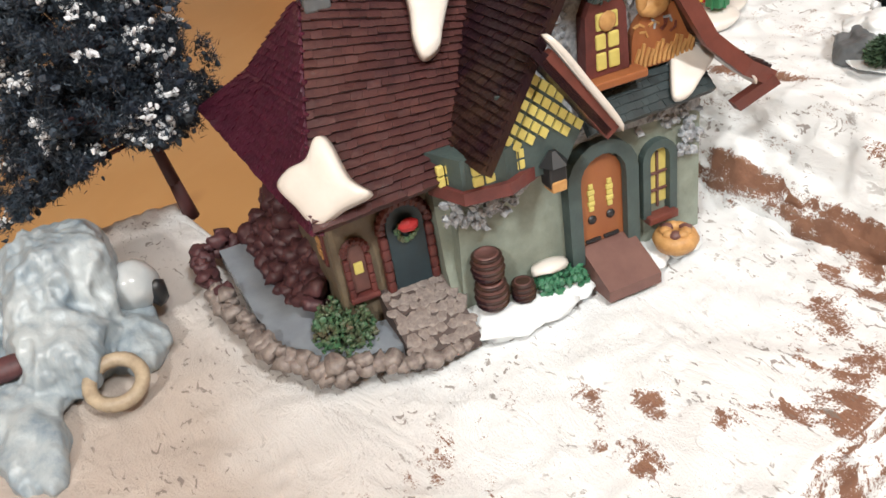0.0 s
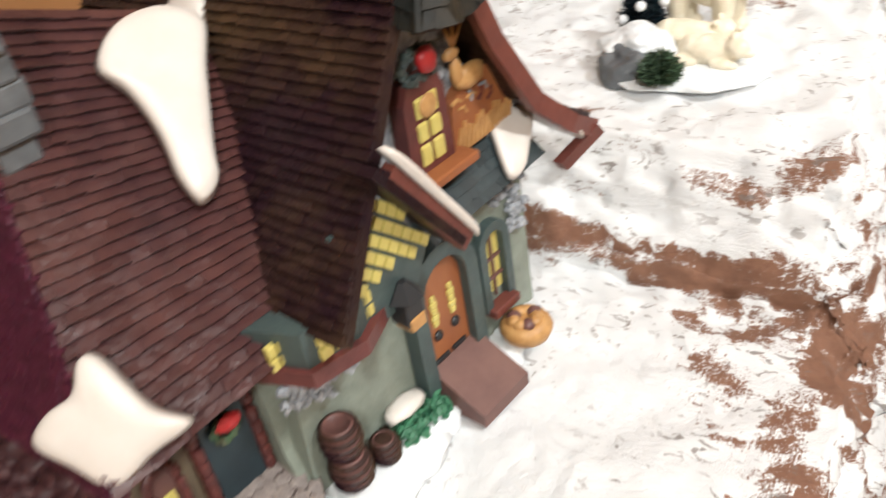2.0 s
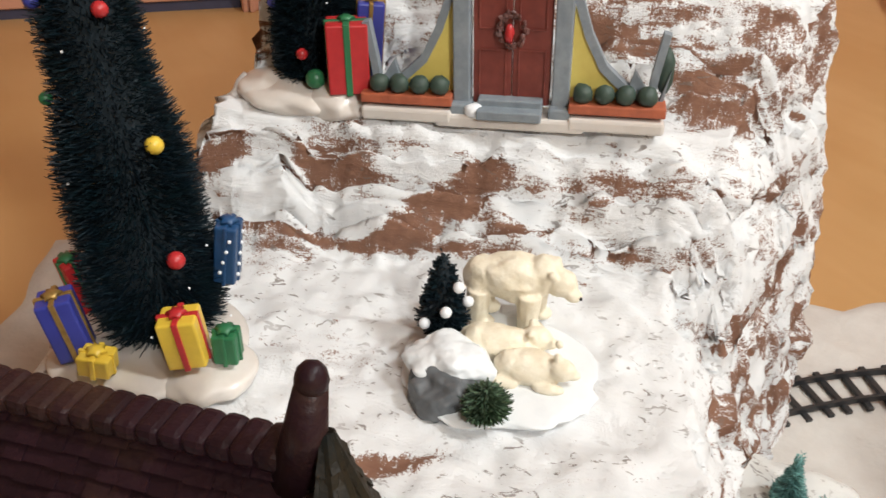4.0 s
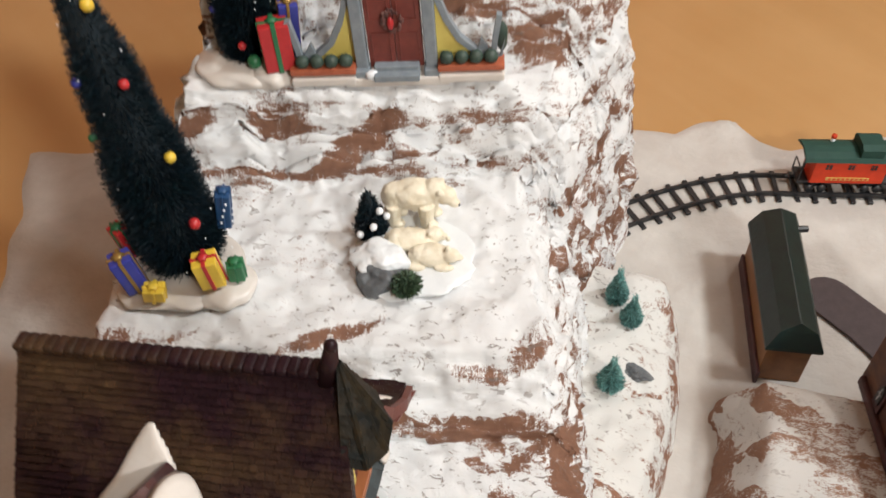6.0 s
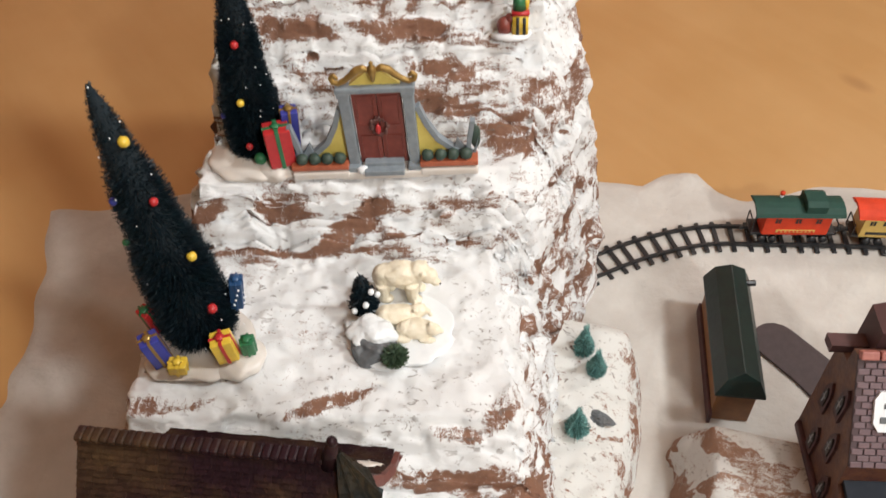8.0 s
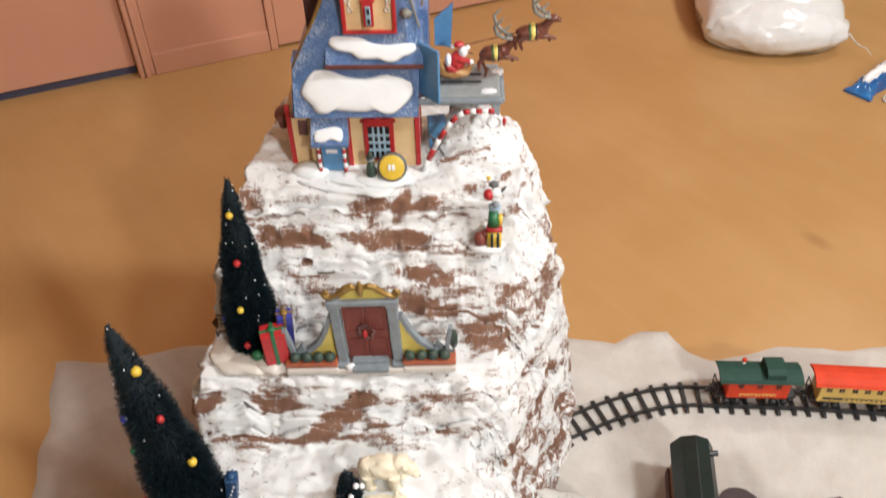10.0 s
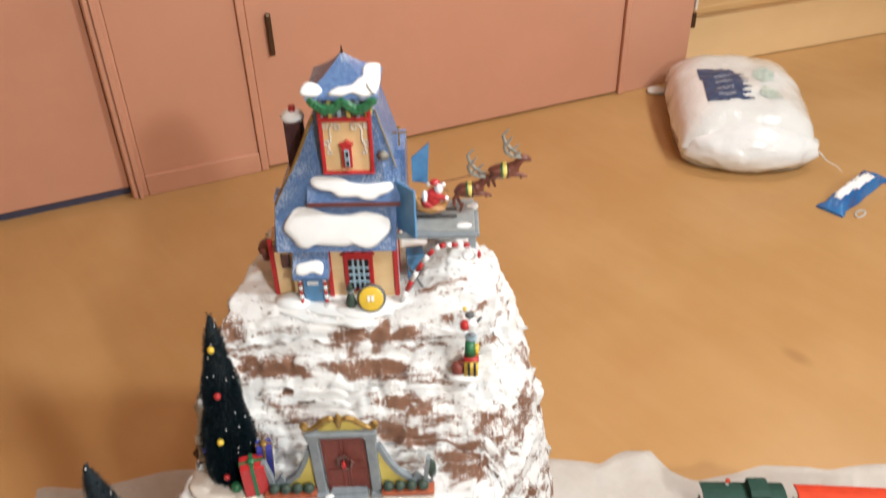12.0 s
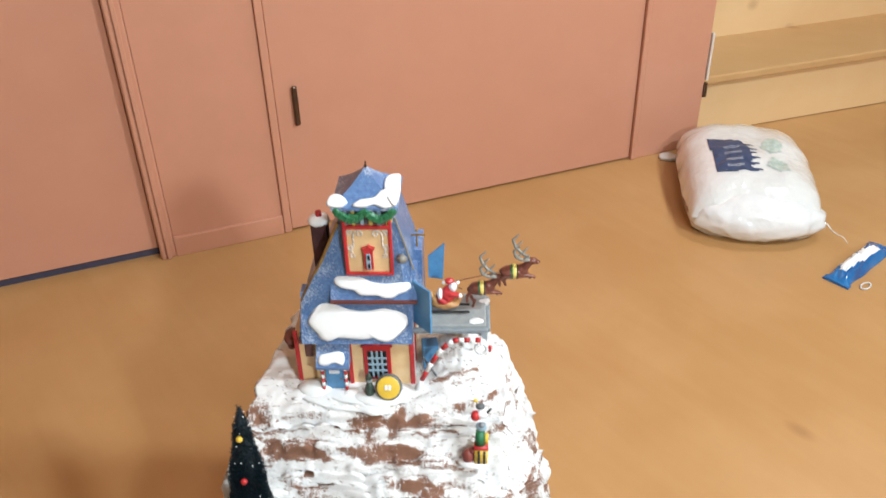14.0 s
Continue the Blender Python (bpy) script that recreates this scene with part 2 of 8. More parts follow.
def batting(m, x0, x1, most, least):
    """Let the floor show through the thinner end of the sheet."""
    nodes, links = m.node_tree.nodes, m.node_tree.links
    co, place, end_ramp = nodes.new("ShaderNodeTexCoord"), nodes.new("ShaderNodeSeparateXYZ"), nodes.new("ShaderNodeMapRange")
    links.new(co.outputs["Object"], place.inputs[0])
    end_ramp.inputs[1].default_value, end_ramp.inputs[2].default_value, end_ramp.inputs[3].default_value, end_ramp.inputs[4].default_value = x0, x1, most, least
    links.new(place.outputs[0], end_ramp.inputs[0])
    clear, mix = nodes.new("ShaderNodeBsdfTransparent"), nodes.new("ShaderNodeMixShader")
    links.new(end_ramp.outputs[0], mix.inputs[0])
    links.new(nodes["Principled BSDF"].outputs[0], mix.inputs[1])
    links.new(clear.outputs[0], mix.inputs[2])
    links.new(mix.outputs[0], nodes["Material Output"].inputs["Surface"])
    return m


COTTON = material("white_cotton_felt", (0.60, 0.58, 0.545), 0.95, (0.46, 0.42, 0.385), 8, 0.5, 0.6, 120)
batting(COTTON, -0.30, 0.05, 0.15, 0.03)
GLAZE_SNOW = material("glazed_white_snow", (0.70, 0.655, 0.61), 0.34, (0.63, 0.575, 0.52), 40, 0.5, 0.08, 60, coat=0.3)
SHINGLE_MAROON = material("maroon_glazed_shingle", (0.078, 0.012, 0.028), 0.38, (0.048, 0.007, 0.019), 60, 0.5, 0.5, 260, random_tint=0.12)
SHINGLE_RED = material("red_brown_glazed_shingle", (0.088, 0.034, 0.030), 0.36, (0.038, 0.014, 0.017), 26, 0.5, 0.6, 260, random_tint=0.14, spec=0.6)
SHINGLE_DARK = material("dark_brown_glazed_shingle", (0.0165, 0.0064, 0.0095), 0.40, (0.090, 0.053, 0.022), 15, 0.35, 0.6, 260, random_tint=0.22, spec=0.2)
SHINGLE_TEAL = material("weathered_teal_shingle", (0.0055, 0.0070, 0.0065), 0.5, (0.028, 0.018, 0.007), 70, 0.40, 0.5, 300, spec=0.2, random_tint=0.4)
CEMENT_GREEN = material("grey_green_stucco", (0.248, 0.28, 0.232), 0.5, (0.16, 0.176, 0.144), 60, 0.45, 0.4, 200)
CEMENT_OLIVE = material("olive_brown_stucco", (0.1875, 0.15, 0.0975), 0.5, (0.1125, 0.0825, 0.05625), 70, 0.5, 0.4, 200)
STONE_DARK = material("dark_brown_stone", (0.0855, 0.0306, 0.0324), 0.55, (0.0378, 0.0153, 0.0189), 90, 0.5, 0.5, 250, random_tint=0.3)
STONE_PALE = material("pale_brown_stone", (0.2106, 0.1755, 0.156), 0.5, (0.0663, 0.0429, 0.0429), 150, 0.40, 0.5, 250, random_tint=0.2)
STONE_GREY = material("snow_flecked_grey_stone", (0.46, 0.48, 0.51), 0.45, (0.12, 0.13, 0.145), 260, 0.5, 0.6, 300)
SLATE_GREEN = material("slate_green_paint", (0.06375, 0.0935, 0.08925), 0.45, (0.0425, 0.0595, 0.0595), 80, 0.5, 0.3, 250)
TEAL_DOOR = material("dark_teal_door", (0.02125, 0.03995, 0.0493), 0.45, (0.0136, 0.0255, 0.034), 80)
TRIM_MAROON = material("maroon_trim", (0.1445, 0.03825, 0.0323), 0.45, (0.0765, 0.02125, 0.0204), 90, 0.5, 0.3, 250)
SLATE_DARK = material("dark_slate_paint", (0.026, 0.038, 0.040), 0.5, (0.015, 0.023, 0.026), 80, 0.5, 0.3, 250, random_tint=0.3)
SNOW_WHITE = material("white_snow_paint", (0.80, 0.82, 0.83), 0.5, (0.72, 0.75, 0.77), 50, 0.5, 0.2, 90)
PATH_BROWN = material("grey_brown_mortar", (0.085, 0.058, 0.052), 0.6, (0.05, 0.034, 0.03), 90, 0.5, 0.4, 250)
TRIM_RED = material("red_brown_trim", (0.16, 0.046, 0.034), 0.42, (0.11, 0.032, 0.025), 90, 0.5, 0.2, 250)
WOOD_ORANGE = material("orange_timber", (0.323, 0.1148, 0.03825), 0.45, (0.238, 0.0765, 0.02975), 60, 0.5, 0.2, 250, stretch=(0.85, 0.85, 0.255))
RAMP_BROWN = material("brown_plank", (0.168, 0.084, 0.068), 0.5, (0.12, 0.056, 0.048), 60)
PANE_YELLOW = material("painted_yellow_pane", (0.616, 0.528, 0.1584), 0.4, (0.528, 0.4312, 0.1144), 150)
MOAT = material("painted_grey_water", (0.234, 0.2574, 0.2808), 0.25, (0.1872, 0.2028, 0.234), 60)
RED_PAINT = material("bright_red_paint", (0.50, 0.030, 0.032), 0.38, (0.40, 0.022, 0.026), 120)
GREEN_PAINT = material("green_paint", (0.03, 0.17, 0.07), 0.4)
YELLOW_PAINT = material("yellow_paint", (0.80, 0.55, 0.06), 0.35)
BLUE_PAINT = material("blue_paint", (0.045, 0.055, 0.33), 0.35)
BARREL = material("barrel_brown", (0.16, 0.07, 0.06), 0.45, (0.09, 0.04, 0.035), 120)
BASKET = material("tan_basket", (0.5456, 0.308, 0.1144), 0.5, (0.352, 0.1672, 0.0528), 160)
SLATE_STONE = material("blue_grey_slate", (0.14, 0.15, 0.16), 0.45, (0.08, 0.085, 0.09), 90, 0.5, 0.4, 250)
SHRUB = material("dull_olive_green", (0.045, 0.12, 0.055), 0.55, (0.11, 0.05, 0.035), 110, 0.42)
BUSH_GREEN = material("bright_bush_green", (0.05, 0.20, 0.10), 0.5, (0.03, 0.11, 0.06), 160)
BLACK = material("black_plastic", (0.018, 0.018, 0.02), 0.4)


# ---- mesh helpers ----
def part(name, bm, mat, parent=None, label="", smooth=False, kind=""):
    """Link a bmesh as one mesh object under a thing or a part."""
    me = bpy.data.meshes.new(name)
    bmesh.ops.recalc_face_normals(bm, faces=bm.faces)
    for f in bm.faces:
        f.smooth = smooth
    bm.to_mesh(me)
    bm.free()
    for m in (mat if isinstance(mat, (list, tuple)) else [mat]):
        me.materials.append(m)
    ob = new(name, me)
    if parent:
        ob.parent = parent
    return tagged(ob, label, kind=kind)


def thing(name, m, label, category, group="", kind=""):
    ob = new(name)
    ob.empty_display_size = 0.01
    ob.matrix_world = m
    return tagged(ob, label, category, group, kind)


def B():
    return bmesh.new()


def box(bm, c, s, m=None, bevel=0.0):
    r = bmesh.ops.create_cube(bm, size=1)
    vs = r["verts"]
    bmesh.ops.transform(bm, matrix=(m or Matrix()) @ Matrix.Translation(c) @ Matrix.Diagonal((*s, 1)), verts=vs)
    if bevel:
        es = list({e for v in vs for e in v.link_edges})
        bmesh.ops.bevel(bm, geom=es, offset=bevel, segments=2, affect="EDGES", profile=0.5)
    return bm


def prism(bm, pts, a, b, axis="x"):
    """Extrude the 2D outline pts along an axis from a to b. Outline axes: x: (y, z); y: (x, z); z: (x, y)."""
    def at(p, d):
        return {"x": (d, p[0], p[1]), "y": (p[0], d, p[1]), "z": (p[0], p[1], d)}[axis]
    lo, hi = [bm.verts.new(at(p, a)) for p in pts], [bm.verts.new(at(p, b)) for p in pts]
    n = len(pts)
    bm.faces.new(lo), bm.faces.new(hi[::-1])
    for i in range(n):
        bm.faces.new((lo[i], lo[(i + 1) % n], hi[(i + 1) % n], hi[i]))
    return bm


def cyl(bm, a, b, r1, r2=None, n=12):
    """A round bar from a to b."""
    a, b = Vector(a), Vector(b)
    d = b - a
    m = Matrix.Translation((a + b) / 2) @ d.to_track_quat("Z", "Y").to_matrix().to_4x4()
    bmesh.ops.create_cone(bm, cap_ends=True, segments=n, radius1=r1, radius2=r1 if r2 is None else r2, depth=d.length, matrix=m)
    return bm


def ball(bm, c, r, sub=2, s=(1, 1, 1), wobble=0.0, freq=30.0):
    res = bmesh.ops.create_icosphere(bm, subdivisions=sub, radius=1)
    for v in res["verts"]:
        p = v.co.copy()
        k = 1 + wobble * noise.noise(p * 2.0 + Vector(c) * freq)
        v.co = Vector(c) + Vector((p.x * s[0], p.y * s[1], p.z * s[2])) * r * k
    return bm


def lathe(bm, profile, n=20, c=(0, 0, 0), m=None):
    """Turn a profile of (radius, height) about the upright axis."""
    rings = []
    for r, z in profile:
        rings.append([bm.verts.new(Vector(c) + Vector((r * math.cos(2 * math.pi * i / n), r * math.sin(2 * math.pi * i / n), z))) for i in range(n)])
    for k in range(len(rings) - 1):
        for i in range(n):
            bm.faces.new((rings[k][i], rings[k][(i + 1) % n], rings[k + 1][(i + 1) % n], rings[k + 1][i]))
    bm.faces.new(rings[0][::-1]), bm.faces.new(rings[-1])
    if m:
        bmesh.ops.transform(bm, matrix=m, verts=[v for ring in rings for v in ring])
    return bm


def arch(w, h, n=8, y0=0.0, z0=0.0):
    """Outline of an arched opening, w wide and h high."""
    r = w / 2
    pts = [(y0 - r, z0), (y0 + r, z0)]
    pts += [(y0 + r * math.cos(math.pi * k / n), z0 + h - r + r * math.sin(math.pi * k / n)) for k in range(n + 1)]
    return pts


def snow_slab(bm, outline, thick, m, rings=6):
    """A soft slab of snow: an outline in the plane of m, rising smoothly to thick."""
    cx = sum(p[0] for p in outline) / len(outline)
    cy = sum(p[1] for p in outline) / len(outline)
    pts = []
    n0 = len(outline)
    for i in range(n0):
        for k in range(5):
            t = k / 5
            p0, p1, p2, p3 = (outline[(i + j) % n0] for j in (-1, 0, 1, 2))
            pts.append(tuple(0.5 * (2 * p1[a] + (p2[a] - p0[a]) * t + (2 * p0[a] - 5 * p1[a] + 4 * p2[a] - p3[a]) * t * t + (3 * p1[a] - p0[a] - 3 * p2[a] + p3[a]) * t ** 3) for a in (0, 1)))
    loops = []
    for k in range(rings):
        f = 1 - (k / rings) ** 1.6
        z = thick * math.sqrt(max(0, 1 - (1 - k / rings) ** 3)) if k else 0
        loops.append([bm.verts.new(m @ Vector((cx + (p[0] - cx) * f, cy + (p[1] - cy) * f, z))) for p in pts])
    top = bm.verts.new(m @ Vector((cx, cy, thick)))
    n = len(pts)
    for k in range(rings - 1):
        for i in range(n):
            bm.faces.new((loops[k][i], loops[k][(i + 1) % n], loops[k + 1][(i + 1) % n], loops[k + 1][i]))
    for i in range(n):
        bm.faces.new((loops[-1][i], loops[-1][(i + 1) % n], top))
    bm.faces.new(loops[0][::-1])
    return bm


def plane_frame(o, along, up):
    """A matrix with x along, y up the slope and z out of it, at o."""
    x = Vector(along).normalized()
    y = Vector(up)
    y = (y - x * y.dot(x)).normalized()
    z = x.cross(y)
    m = Matrix((x, y, z)).transposed().to_4x4()
    m.translation = o
    return m


def shingles(bm, corners, rows, width, thick, jitter=0.2, seed=1):
    """Cover a roof plane (lower left, lower right, upper right, upper left) with rows of single shingles."""
    rnd = random.Random(seed)
    a, b, c, d = (Vector(p) for p in corners)
    nrm = (b - a).cross(d - a).normalized()
    for r in range(rows):
        t0, t1 = r / rows, (r + 1.25) / rows
        l0, r0 = a.lerp(d, t0), b.lerp(c, t0)
        l1, r1 = a.lerp(d, min(t1, 1.0)), b.lerp(c, min(t1, 1.0))
        ln = (r0 - l0).length
        count = max(1, round(ln / width))
        off = 0.5 * (r % 2)
        edges = [0.0] + [min(max((k + off + rnd.uniform(-jitter, jitter)) / count, 0), 1) for k in range(1 - (r % 2), count)] + [1.0]
        for s0, s1 in zip(edges, edges[1:]):
            if s1 - s0 < 0.15 / count:
                continue
            g = 0.007 / count
            h = thick * rnd.uniform(0.75, 1.25)
            dn = (d - a) / rows * rnd.uniform(-0.10, 0.06)
            q = [l0.lerp(r0, s0 + g) + dn, l0.lerp(r0, s1 - g) + dn, l1.lerp(r1, s1 - g), l1.lerp(r1, s0 + g)]
            hi = [q[0] + nrm * h, q[1] + nrm * h, q[2] + nrm * h * 0.15, q[3] + nrm * h * 0.15]
            lo = [q[0] - nrm * thick * 0.3, q[1] - nrm * thick * 0.3]
            vs = [bm.verts.new(p) for p in hi + lo]
            bm.faces.new(vs[:4])
            bm.faces.new((vs[4], vs[5], vs[1], vs[0]))
            bm.faces.new((vs[4], vs[0], vs[3]))
            bm.faces.new((vs[5], vs[2], vs[1]))
    return bm




def scatter(bits, name, mat, parent, label=""):
    """Many small uneven lumps in one mesh: bits of (centre, radius)."""
    b0 = bmesh.new()
    bmesh.ops.create_icosphere(b0, subdivisions=1, radius=1)
    base = np.array([v.co[:] for v in b0.verts])
    b0.verts.ensure_lookup_table()
    tris = np.array([[v.index for v in f.verts] for f in b0.faces])
    b0.free()
    rng = np.random.RandomState(len(bits))
    verts, faces = [], []
    for k, (c, r) in enumerate(bits):
        q = base * rng.uniform(0.55, 1.25, (len(base), 1)) * rng.uniform(0.6, 1.3, (1, 3)) * r + np.array(c)
        verts.append(q)
        faces.append(tris + k * len(base))
    me = bpy.data.meshes.new(name)
    me.from_pydata(np.concatenate(verts).tolist(), [], np.concatenate(faces).tolist())
    me.materials.append(mat)
    ob = new(name, me)
    ob.parent = parent
    return tagged(ob, label, kind="stuff")
# ---- the room ----
WALL_ANGLE = 37.55
WALL = pose(-0.923, 2.062, 0, 0, 0, WALL_ANGLE)   # x along the door wall, y behind it

bm = B()
box(bm, (0.4, 0.6, -0.02), (8.4, 8.4, 0.04))
floor = tagged(part("floor", bm, FLOOR_WOOD), "honey-coloured birch plank floor with knots", "floor", kind="structure")


def wall_piece(name, x0, x1, y0, y1, z0, z1, mat, label, category, m=WALL, bevel=0.0):
    b = B()
    box(b, ((x0 + x1) / 2, (y0 + y1) / 2, (z0 + z1) / 2), (x1 - x0, y1 - y0, z1 - z0), None, bevel)
    ob = part(name, b, mat)
    ob.matrix_world = m
    return tagged(ob, label, category, kind="structure")


wall_piece("wall_north", -2.2, 1.622, 0.06, 0.16, 0, 2.5, DOOR_PAINT, "salmon painted wall behind the closet doors", "wall")
wall_piece("door_1", -1.1, -0.013, 0.02, 0.055, 0.022, 2.05, DOOR_PAINT, "closed salmon painted flat closet door", "door", bevel=0.003)
# solid dark strip, its colour standing in for the shade under the door
wall_piece("gap_shade_strip", -1.1, -0.013, 0.028, 0.058, 0.0, 0.02, GAP_SHADE, "dark strip painted as the shade in the gap under the closet door", "gap")
casing = wall_piece("trim", -0.012, 0.027, -0.004, 0.06, 0, 2.10, DOOR_PAINT, "salmon painted door casing with a stepped profile", "trim", bevel=0.003)
for k, (x0, x1, d) in enumerate(((-0.009, 0.001, 0.006), (0.004, 0.015, 0.010))):
    b = B()
    box(b, ((x0 + x1) / 2, -0.004 - d / 2 + 0.001, 1.05), (x1 - x0, d, 2.1), None, 0.002)
    part("moulding", b, DOOR_PAINT, casing)
wall_piece("baseboard", 0.0275, 0.312, -0.006, 0.012, 0, 0.055, DOOR_PAINT, "salmon painted plinth under a fixed panel", "baseboard", bevel=0.002)
wall_piece("wall_panel", 0.0275, 0.313, 0.004, 0.06, 0, 2.5, DOOR_PAINT, "salmon painted fixed closet panel", "panel", bevel=0.002)
wall_piece("trim_middle", 0.3135, 0.3330, -0.005, 0.06, 0, 2.10, DOOR_PAINT, "narrow salmon painted strip between panel and door", "trim", bevel=0.003)
door2 = wall_piece("door_2", 0.334, 1.385, 0.0, 0.055, 0.006, 2.05, DOOR_PAINT, "closed salmon painted flat closet door with a bronze pull", "door", bevel=0.003)
b = B()
box(b, (0.383, -0.008, 0.36), (0.014, 0.010, 0.105), None, 0.004)
part("pull", b, BRONZE, door2, "slim dark bronze finger pull")
wall_piece("trim_right", 1.387, 1.402, -0.010, 0.06, 0, 2.10, DOOR_PAINT, "narrow salmon painted door casing", "trim", bevel=0.003)
wall_piece("wall_end", 1.404, 1.622, -0.004, 0.06, 0, 2.5, DOOR_PAINT, "salmon painted wall end beside the stairs", "wall", bevel=0.003)
# steps beyond the wall's end
stair = thing("stairs", pose(0.69, 3.33, 0, 0, 0, 34.0), "pale birch stair treads and risers beside the closets", "stairs", kind="structure")
for k in range(5):
    b = B()
    box(b, (0.55, 0.012 + 0.27 * k + 0.4, 0.091 + 0.205 * k), (2.3, 0.8, 0.178), None, 0.002)
    part("riser", b, STAIR_WOOD, stair)
    b = B()
    box(b, (0.55, 0.27 * k + 0.135 + 0.25, 0.196 + 0.205 * k), (2.3, 0.80, 0.028), None, 0.006)
    part("tread", b, TREAD_WOOD, stair)
# latch on the wall's end
b = B()
box(b, (1.627, -0.003, 0.188), (0.012, 0.012, 0.046), None, 0.002)
ob = part("wall_hook", b, BRONZE)
ob.matrix_world = WALL
tagged(ob, "small dark metal latch on the wall end", "latch")
b = B()
box(b, (1.628, -0.003, 0.292), (0.008, 0.012, 0.146), None, 0.002)
ob = part("strike_strip", b, GLAZE_SNOW)
ob.matrix_world = WALL
tagged(ob, "white plastic strip on the wall end", "strip")
# the rest of the room, out of view
ROOM = pose(0, 0, 0)
wall_piece("wall_east", 3.6, 3.7, -3.2, 5.0, 0, 2.5, WALL_PAINT, "plain cream room wall", "wall", ROOM)
wall_piece("wall_south", -3.6, 3.6, -3.3, -3.2, 0, 2.5, WALL_PAINT, "plain cream room wall", "wall", ROOM)
wall_piece("wall_west", -3.7, -3.6, -3.2, 5.0, 0, 2.5, WALL_PAINT, "plain cream room wall", "wall", ROOM)
wall_piece("wall_back", -3.6, 3.6, 4.8, 4.9, 0, 2.5, WALL_PAINT, "plain cream room wall", "wall", ROOM)
wall_piece("ceiling", -3.7, 3.7, -3.3, 5.0, 2.5, 2.6, WALL_PAINT, "plain pale ceiling", "ceiling", ROOM)

# ---- the mountain ----
M = pose(0, 1.0, 0, 0, 0, 14.5)   # u along the terraces, v up the mountain


PROFILE = [(-0.80, 0.193), (-0.217, 0.196), (-0.211, 0.200), (-0.205, 0.218), (-0.199, 0.223), (-0.188, 0.229), (-0.181, 0.245), (-0.165, 0.258), (-0.02, 0.262),
           (0.014, 0.265), (0.022, 0.276), (0.046, 0.330), (0.056, 0.342), (0.066, 0.345), (0.094, 0.346), (0.103, 0.356), (0.120, 0.396), (0.130, 0.408),
           (0.142, 0.414), (0.152, 0.432), (0.170, 0.455), (0.178, 0.460), (0.190, 0.480), (0.202, 0.490), (0.225, 0.495), (0.395, 0.496), (0.44, 0.470)]
LEFT = [(-0.80, -0.27), (-0.60, -0.286), (-0.545, -0.297), (-0.488, -0.287), (-0.478, -0.17), (-0.40, -0.15), (-0.25, -0.15), (-0.215, -0.20), (-0.19, -0.207), (-0.07, -0.206), (-0.02, -0.172), (0.02, -0.163), (0.10, -0.155), (0.16, -0.140), (0.20, -0.122), (0.30, -0.105), (0.44, -0.09)]
RIGHT_TOP = [(-0.80, 0.21), (-0.45, 0.205), (-0.28, 0.190), (-0.22, 0.170), (-0.10, 0.156), (0.0, 0.150), (0.03, 0.153), (0.06, 0.172), (0.10, 0.188), (0.14, 0.200), (0.20, 0.208), (0.27, 0.212), (0.34, 0.19), (0.44, 0.10)]
RIGHT_FOOT = [(-0.80, 0.25), (-0.30, 0.232), (-0.1, 0.226), (0.05, 0.246), (0.2, 0.304), (0.32, 0.302), (0.44, 0.22)]
# bare brown patches on the faces: u, v + z, half length, half height, slope, how bare
BARE_LOW = [(-0.152, 0.350, 0.024, 0.016, 0.7, 0.8), (-0.065, 0.362, 0.024, 0.020, 0.1, 0.6), (0.000, 0.330, 0.038, 0.020, 0.95, 0.86), (-0.083, 0.296, 0.066, 0.005, -0.12, 0.75), (0.060, 0.300, 0.070, 0.005, 0.1, 0.42), (-0.063, 0.399, 0.009, 0.005, 0.0, 0.6), (0.080, 0.340, 0.040, 0.022, 0.5, 0.28),
            (-0.160, 0.103, 0.036, 0.009, 0.0, 0.86), (-0.006, 0.106, 0.038, 0.008, 0.35, 0.86), (0.111, 0.066, 0.024, 0.010, -0.1, 0.86), (0.150, 0.091, 0.014, 0.020, 0.9, 0.86), (0.075, 0.007, 0.060, 0.012, -0.12, 0.86), (0.148, 0.009, 0.018, 0.017, 0.0, 0.86)]
BARE_FRONT = [(0.184, -0.035, 0.014, 0.034, 0.0, 0.85), (0.152, -0.025, 0.022, 0.007, 0.9, 0.75), (0.172, -0.090, 0.010, 0.025, 0.0, 0.85), (0.135, -0.065, 0.014, 0.008, -0.5, 0.65), (0.150, -0.105, 0.014, 0.005, -0.5, 0.65),
              (0.180, -0.120, 0.012, 0.012, 0.0, 0.75), (0.102, -0.203, 0.014, 0.007, -0.2, 0.78), (0.121, -0.183, 0.010, 0.006, -0.2, 0.75), (0.110, -0.037, 0.020, 0.005, -0.4, 0.60), (0.160, -0.150, 0.012, 0.012, 0.6, 0.70), (0.140, -0.210, 0.014, 0.010, 0.3, 0.70)]
